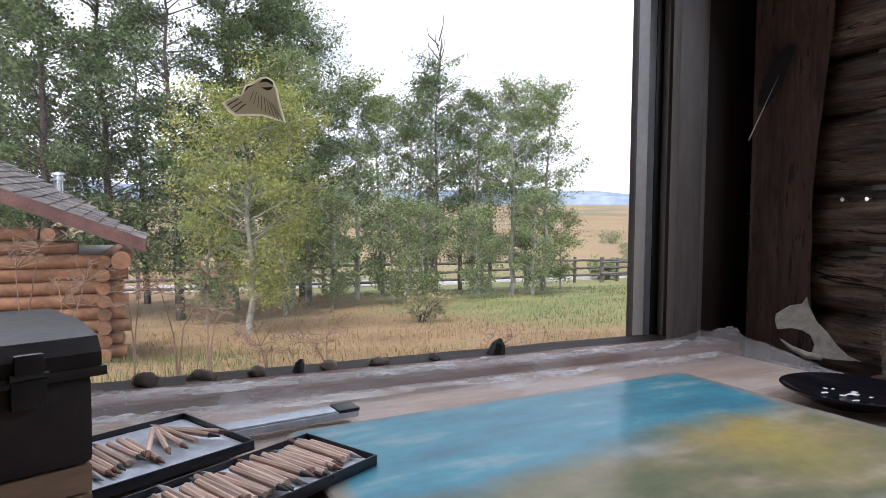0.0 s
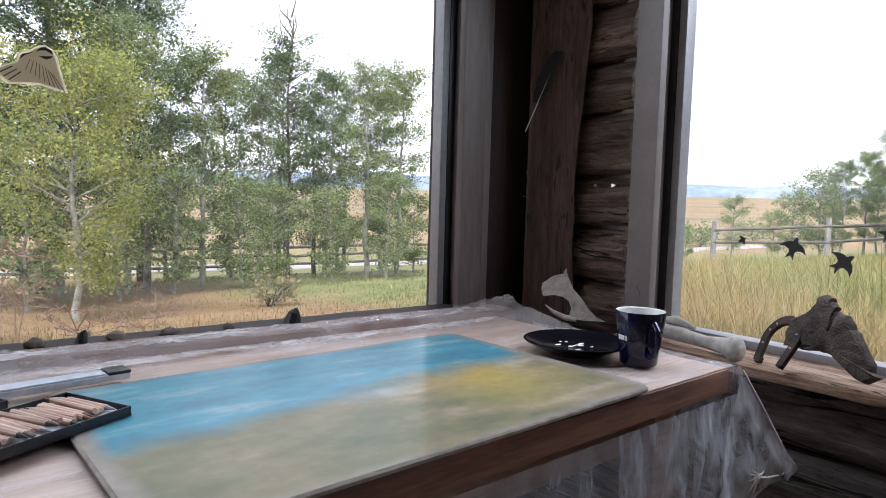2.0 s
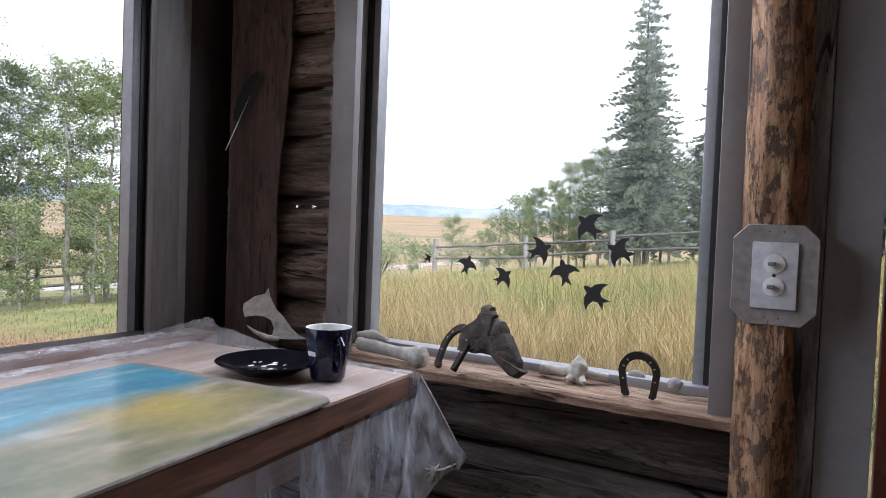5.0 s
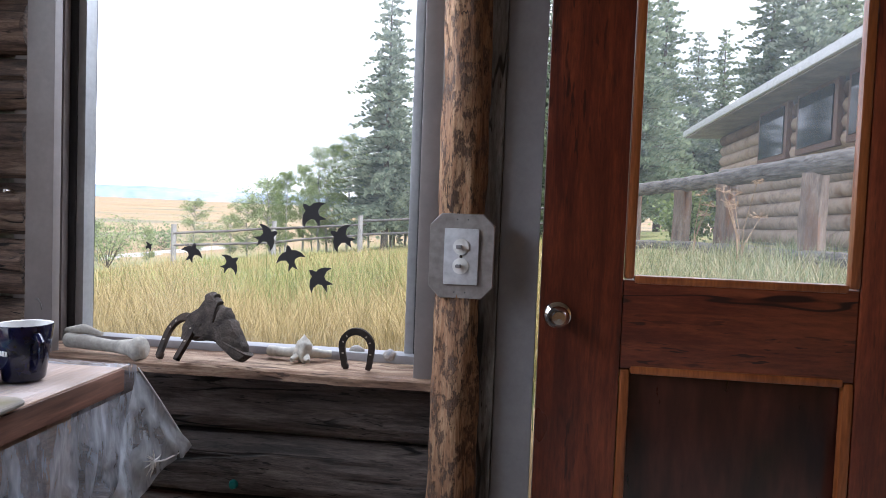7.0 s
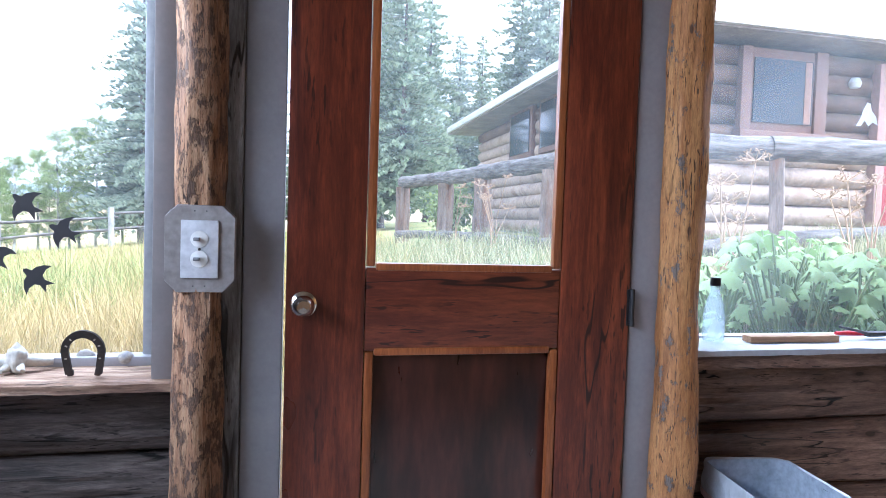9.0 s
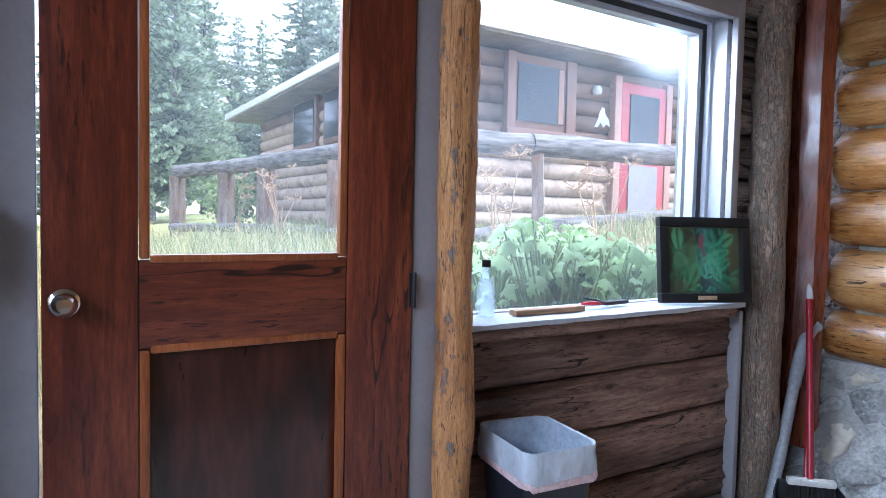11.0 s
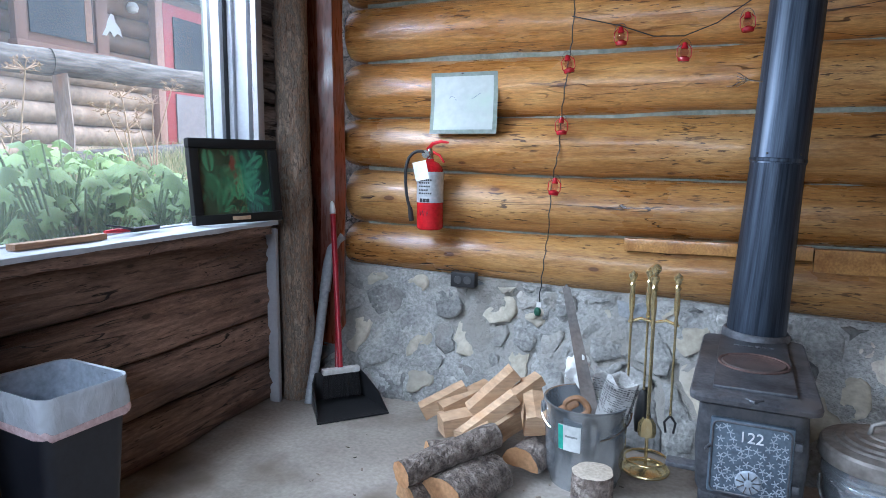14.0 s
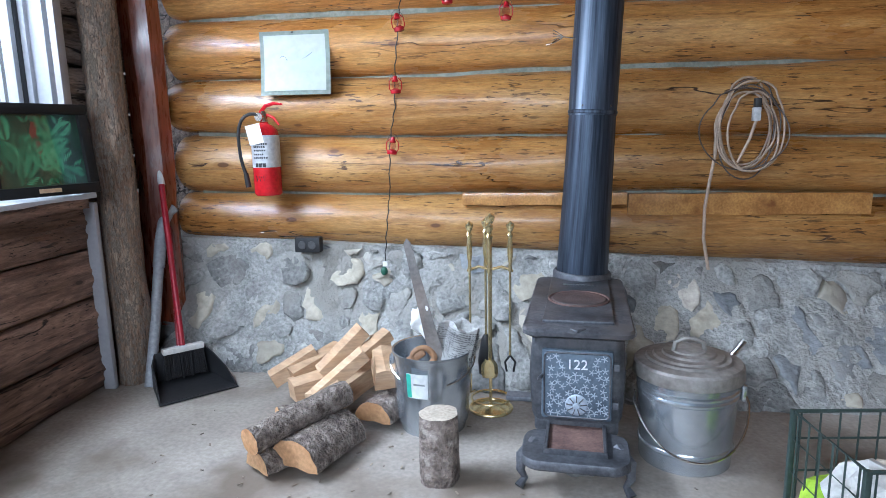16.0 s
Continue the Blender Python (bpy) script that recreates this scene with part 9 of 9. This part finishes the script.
def umbel(label, x, y, top, mat, seed, heads=3, size=0.16):
    rnd = random.Random(seed)
    z = land(x, y)
    g = Geo()
    for k in range(heads):
        a, l = rnd.uniform(0, 6.28), rnd.uniform(0.02, 0.3) * (top - z)
        tip = Vector((l * math.cos(a), l * math.sin(a), (top - z) * (1 - 0.14 * k)))
        g.tube([(0, 0, -0.05), (tip.x * 0.2, tip.y * 0.2, tip.z * 0.5), tip], [0.008, 0.006, 0.004], 5)
        for q in range(13):
            b, e = rnd.uniform(0, 6.28), rnd.uniform(-0.2, 1.0)
            d = Vector((math.cos(b), math.sin(b), e)).normalized() * size * rnd.uniform(0.6, 1.1)
            g.tube([tip, tip + d], [0.0028, 0.0018], 4)
            for _ in range(5):
                w = Vector((rnd.uniform(-1, 1), rnd.uniform(-1, 1), rnd.uniform(-0.4, 1))).normalized() * size * 0.22
                g.tube([tip + d, tip + d + w], [0.0018, 0.003], 3)
    solo("dried_plant", g, mat, label, "plant", (x, y, z), group="dried plants", smooth=0)


for k, (az, dist, el) in enumerate(((-9.5, 5.0, -2.5), (-7.2, 4.5, -5.5), (1.2, 5.2, -5.0), (3.6, 4.6, -8), (13.5, 4.6, -10.5), (8.5, 4.2, -11.0), (-2.0, 5.6, -6), (29, 5.0, -11.5))):
    x, y, z = plant_at(az, dist)
    umbel("dried brown seed head on a thin stalk", x, y, 1.09 + dist * math.tan(radians(el)), DRYGR, k, 2, 0.2)
for k, (x, y, t) in enumerate(((3.3, -2.55, 1.5), (3.1, -2.3, 1.35), (3.0, -3.05, 1.4), (3.7, -3.9, 1.55), (9.2, -2.3, 1.6), (8.2, -2.6, 1.7), (7.6, -2.4, 1.55))):
    umbel("dried orange seed head on a tall stalk", x, y, t, DRYST, 30 + k, 3, 0.095)


# grasses
def grass_field(name, label, spots, mat, seed):
    """Blades: each spot gives (x, y, height, count, spread)."""
    rnd = random.Random(seed)
    vs, fs = [], []
    for x, y, h, n, sp in spots:
        for _ in range(n):
            px, py = x + rnd.gauss(0, sp), y + rnd.gauss(0, sp)
            if -3.2 < py < 1.95 and px < 2.0:
                continue
            pz = land(px, py) - 0.02
            hh, a, b = h * rnd.uniform(0.4, 1.2), rnd.uniform(0, 6.28), rnd.uniform(0.1, 0.85)
            w = 0.0013 + 0.0003 * math.hypot(px, py)
            cx, cy = math.cos(a) * w, math.sin(a) * w
            dx, dy = math.cos(a + 1.57) * hh * b, math.sin(a + 1.57) * hh * b
            k = len(vs)
            vs += [(px - cx, py - cy, pz), (px + cx, py + cy, pz), (px + cx * 0.8 + dx * 0.35, py + cy * 0.8 + dy * 0.35, pz + hh * 0.6), (px - cx * 0.8 + dx * 0.35, py - cy * 0.8 + dy * 0.35, pz + hh * 0.6), (px + dx, py + dy, pz + hh)]
            fs += [(k, k + 1, k + 2, k + 3), (k + 3, k + 2, k + 4)]
    me = bpy.data.meshes.new(name)
    me.from_pydata(vs, [], fs)
    me.materials.append(mat)
    tagged(new(name, me), label, "grass", kind="stuff")


rnd = random.Random(70)
spots, green_spots = [], []
for _ in range(1700):
    az, d = rnd.uniform(50, 96), 3.2 + 17 * rnd.random() ** 1.4
    x, y = 0.1 + d * math.sin(radians(az)), d * math.cos(radians(az))
    if x > 2.3:
        n1 = frac((x, y, 0), 0.45)
        h = (0.46 if d < 7 else 0.25) * (1 + 0.5 * frac((x, y, 4), 0.9)) + 0.08 * rnd.random()
        (green_spots if n1 > 0.05 else spots).append((x, y, h, 72, 0.27))
grass_field("tall_grass", "tall golden meadow grass gone to seed", spots, leaf_mat("golden_grass", (0.27, 0.22, 0.075), (0.58, 0.45, 0.21), 0.4), 1)
grass_field("tall_grass", "tall yellow-green meadow grass", green_spots, leaf_mat("green_gold_grass", (0.16, 0.22, 0.055), (0.43, 0.43, 0.155), 0.4), 4)
spots = []
lawn_spots = []
for _ in range(1100):
    az, d = rnd.uniform(-14, 46), 4.0 + 22 * rnd.random() ** 1.3
    x, y = 0.1 + d * math.sin(radians(az)), 0.25 + d * math.cos(radians(az))
    green = x + rnd.gauss(0, 0.8) > 6.2 or (x < 1.2 and y < 9.5)
    (lawn_spots if green else spots).append((x, y, 0.07 + 0.06 * rnd.random(), 24, 0.35))
grass_field("dry_grass", "short dry autumn grass", spots, leaf_mat("short_dry_grass", (0.17, 0.13, 0.05), (0.36, 0.255, 0.125), 0.3), 2)
grass_field("lawn_grass", "short green lawn grass", lawn_spots, leaf_mat("lawn_green", (0.08, 0.13, 0.035), (0.22, 0.25, 0.08), 0.3), 5)
spots = []
for _ in range(1500):
    az, d = rnd.uniform(92, 146), 2.4 + 7 * rnd.random() ** 1.2
    x, y = 0.1 + d * math.sin(radians(az)), d * math.cos(radians(az))
    if x > 2.2:
        spots.append((x, y, 0.26 if d < 4 else (0.4 if az < 113 else 0.24), 22, 0.2))
grass_field("weeds", "rank green and tan weeds beside the house", spots, leaf_mat("yard_weeds", (0.1, 0.17, 0.06), (0.44, 0.38, 0.22), 0.3), 3)

# ---- field stones set in the base of the south wall ----
def clip_cell(poly, a, b):
    """The part of poly nearer to a than to b."""
    mx, my, nx_, ny_ = (a[0] + b[0]) / 2, (a[1] + b[1]) / 2, b[0] - a[0], b[1] - a[1]
    out = []
    for i in range(len(poly)):
        p, q = poly[i], poly[(i + 1) % len(poly)]
        dp, dq = (p[0] - mx) * nx_ + (p[1] - my) * ny_, (q[0] - mx) * nx_ + (q[1] - my) * ny_
        if dp <= 0:
            out.append(p)
        if dp * dq < 0:
            t = dp / (dp - dq)
            out.append((p[0] + (q[0] - p[0]) * t, p[1] + (q[1] - p[1]) * t))
    return out


def stone_face(x, z):
    """Depth of the rough stone face: it steps forward towards the floor."""
    low = -2.57 + 0.23 * smooth01(0, 1, (1.1 - x) / 2.0)
    return low + (SOUTH + 0.0 - low) * smooth01(-0.1, 0.5, z) - 0.01


base = thing("stone_base", "rubble stone base of grey field stones in mortar", "wall", kind="structure")
g = Geo()
for i in range(221):
    for j in range(33):
        x = 1.52 - 4.2 * i / 220
        zt = 0.535 - 0.083 * (1.2 - x) / 2.12 + 0.012
        z = -0.02 + (zt + 0.02) * j / 32
        g.v.append((x, stone_face(x, z) + 0.005 + 0.022 * frac((x, z, 1), 7) + 0.011 * frac((x, z, 5), 22), z))
for i in range(221):
    x = 1.52 - 4.2 * i / 220
    g.v.append((x, SOUTH - 0.12, 0.56 - 0.083 * (1.2 - x) / 2.12))
n0 = 221 * 33
g.f = [(i * 33 + j, (i + 1) * 33 + j, (i + 1) * 33 + j + 1, i * 33 + j + 1) for i in range(220) for j in range(32)]
g.f += [(i * 33 + 32, (i + 1) * 33 + 32, n0 + i + 1, n0 + i) for i in range(220)]
part("mortar", g, MORTAR, base, "rough grey mortar", smooth=60)
rnd = random.Random(77)
STONE_PALE = surf("pale_tan_stone", (0.52, 0.47, 0.4), (0.66, 0.61, 0.53), 5, rough=0.9, bump=0.7, dist=0.01, dirt=(0.4, 0.36, 0.3), dirt_at=0.62, vary=0.05)
STONE_DARK = surf("dark_blue_grey_stone", (0.13, 0.14, 0.15), (0.25, 0.26, 0.27), 6, rough=0.9, bump=0.9, dist=0.012, dirt=(0.34, 0.33, 0.31), dirt_at=0.64, vary=0.12)
# large stones that stand out, by place, half width, half height and kind
seeds = [(-0.736, 0.365, 0.2, 0.15, 0.085, STONE_PALE), (-1.23, 0.13, 0.17, 0.12, 0.1, STONE_DARK), (0.515, 0.385, 0.1, 0.065, 0.055, STONE_WARM), (0.25, 0.405, 0.11, 0.075, 0.055, STONE_WARM), (0.8, 0.27, 0.15, 0.09, 0.1, STONE_WARM), (0.59, 0.19, 0.13, 0.08, 0.1, STONE_WARM), (-0.635, 0.25, 0.1, 0.06, 0.055, STONE_WARM), (1.21, 0.2, 0.26, 0.14, 0.17, STONE), (-1.02, 0.345, 0.19, 0.12, 0.1, STONE), (0.05, 0.33, 0.2, 0.13, 0.13, STONE), (-0.45, 0.33, 0.16, 0.1, 0.1, STONE_DARK)]
for k in range(4000):
    p = (rnd.uniform(-1.7, 1.5), rnd.uniform(0.0, 0.54))
    q_ = rnd.choice((0.07, 0.11, 0.16, 0.22, 0.26))
    if all(math.hypot((p[0] - q[0]), (p[1] - q[1]) * 1.2) > (q_ + q[2]) * 0.52 for q in seeds):
        seeds.append((*p, q_, 0.19, 0.15, STONE_WARM if rnd.random() < 0.16 else (STONE_DARK if rnd.random() < 0.14 else STONE)))
    if len(seeds) > 105:
        break
for k, (sx, sz, s, hx, hz, mat) in enumerate(seeds):
    zt = 0.535 - 0.083 * (1.2 - sx) / 2.12
    lo, hi = max(0.0, sz - hz), min(zt - 0.004, sz + hz)
    cell = [(sx + hx * u, (lo + hi) / 2 + (hi - lo) / 2 * v) for u, v in ((-1, -0.55), (-0.6, -1), (0.55, -1), (1, -0.6), (1, 0.5), (0.6, 1), (-0.55, 1), (-1, 0.6))]
    for q in seeds:
        if q[:2] != (sx, sz) and math.hypot(q[0] - sx, q[1] - sz) < 0.5 and cell:
            cell = clip_cell(cell, (sx, sz), q)
    if len(cell) < 3:
        continue
    cx, cz = sum(p[0] for p in cell) / len(cell), sum(p[1] for p in cell) / len(cell)
    outline = []
    for i in range(len(cell)):
        p, q = cell[i], cell[(i + 1) % len(cell)]
        steps = max(1, int(math.hypot(q[0] - p[0], q[1] - p[1]) / 0.03))
        outline += [(p[0] + (q[0] - p[0]) * t / steps, p[1] + (q[1] - p[1]) * t / steps) for t in range(steps)]
    soft = outline
    for _ in range(2 if rnd.random() < 0.35 else 0):
        soft = [((soft[i - 1][0] + 2 * soft[i][0] + soft[(i + 1) % len(soft)][0]) / 4, (soft[i - 1][1] + 2 * soft[i][1] + soft[(i + 1) % len(soft)][1]) / 4) for i in range(len(soft))]
    size = math.sqrt(sum((p[0] - cx) ** 2 + (p[1] - cz) ** 2 for p in soft) / len(soft))
    inset = rnd.uniform(0.004, 0.015)
    soft = [(x + 0.022 * frac((x, z, 3), 12), z + 0.022 * frac((x, z, 8), 12)) for x, z in soft]
    bulge = rnd.uniform(0.05, 0.17) * size + 0.006
    tilt = (rnd.uniform(-0.3, 0.3), rnd.uniform(-0.35, 0.25))
    rings = []
    for f_, h in ((1.0, -0.014), (0.98, 0.12), (0.9, 0.55), (0.74, 0.85), (0.5, 1.0), (0.22, 1.0)):
        ring = []
        for x, z in soft:
            d = math.hypot(x - cx, z - cz)
            kk = max(0.2, (d - inset) / max(d, 1e-4)) * f_
            px, pz = cx + (x - cx) * kk, cz + (z - cz) * kk
            jut = (h * bulge if h > 0 else h) + ((0.016 * frac((px, pz, k * 1.0), 9) + 0.012 * frac((px, pz, k * 2.0), 22)) * min(1, h * 2) + tilt[0] * (px - cx) + tilt[1] * (pz - cz) if h > 0 else 0)
            ring.append((px, stone_face(px, pz) + jut, pz))
        rings.append(ring)
    part("stone", Geo().rings(rings, (False, True)), mat, base, smooth=70)
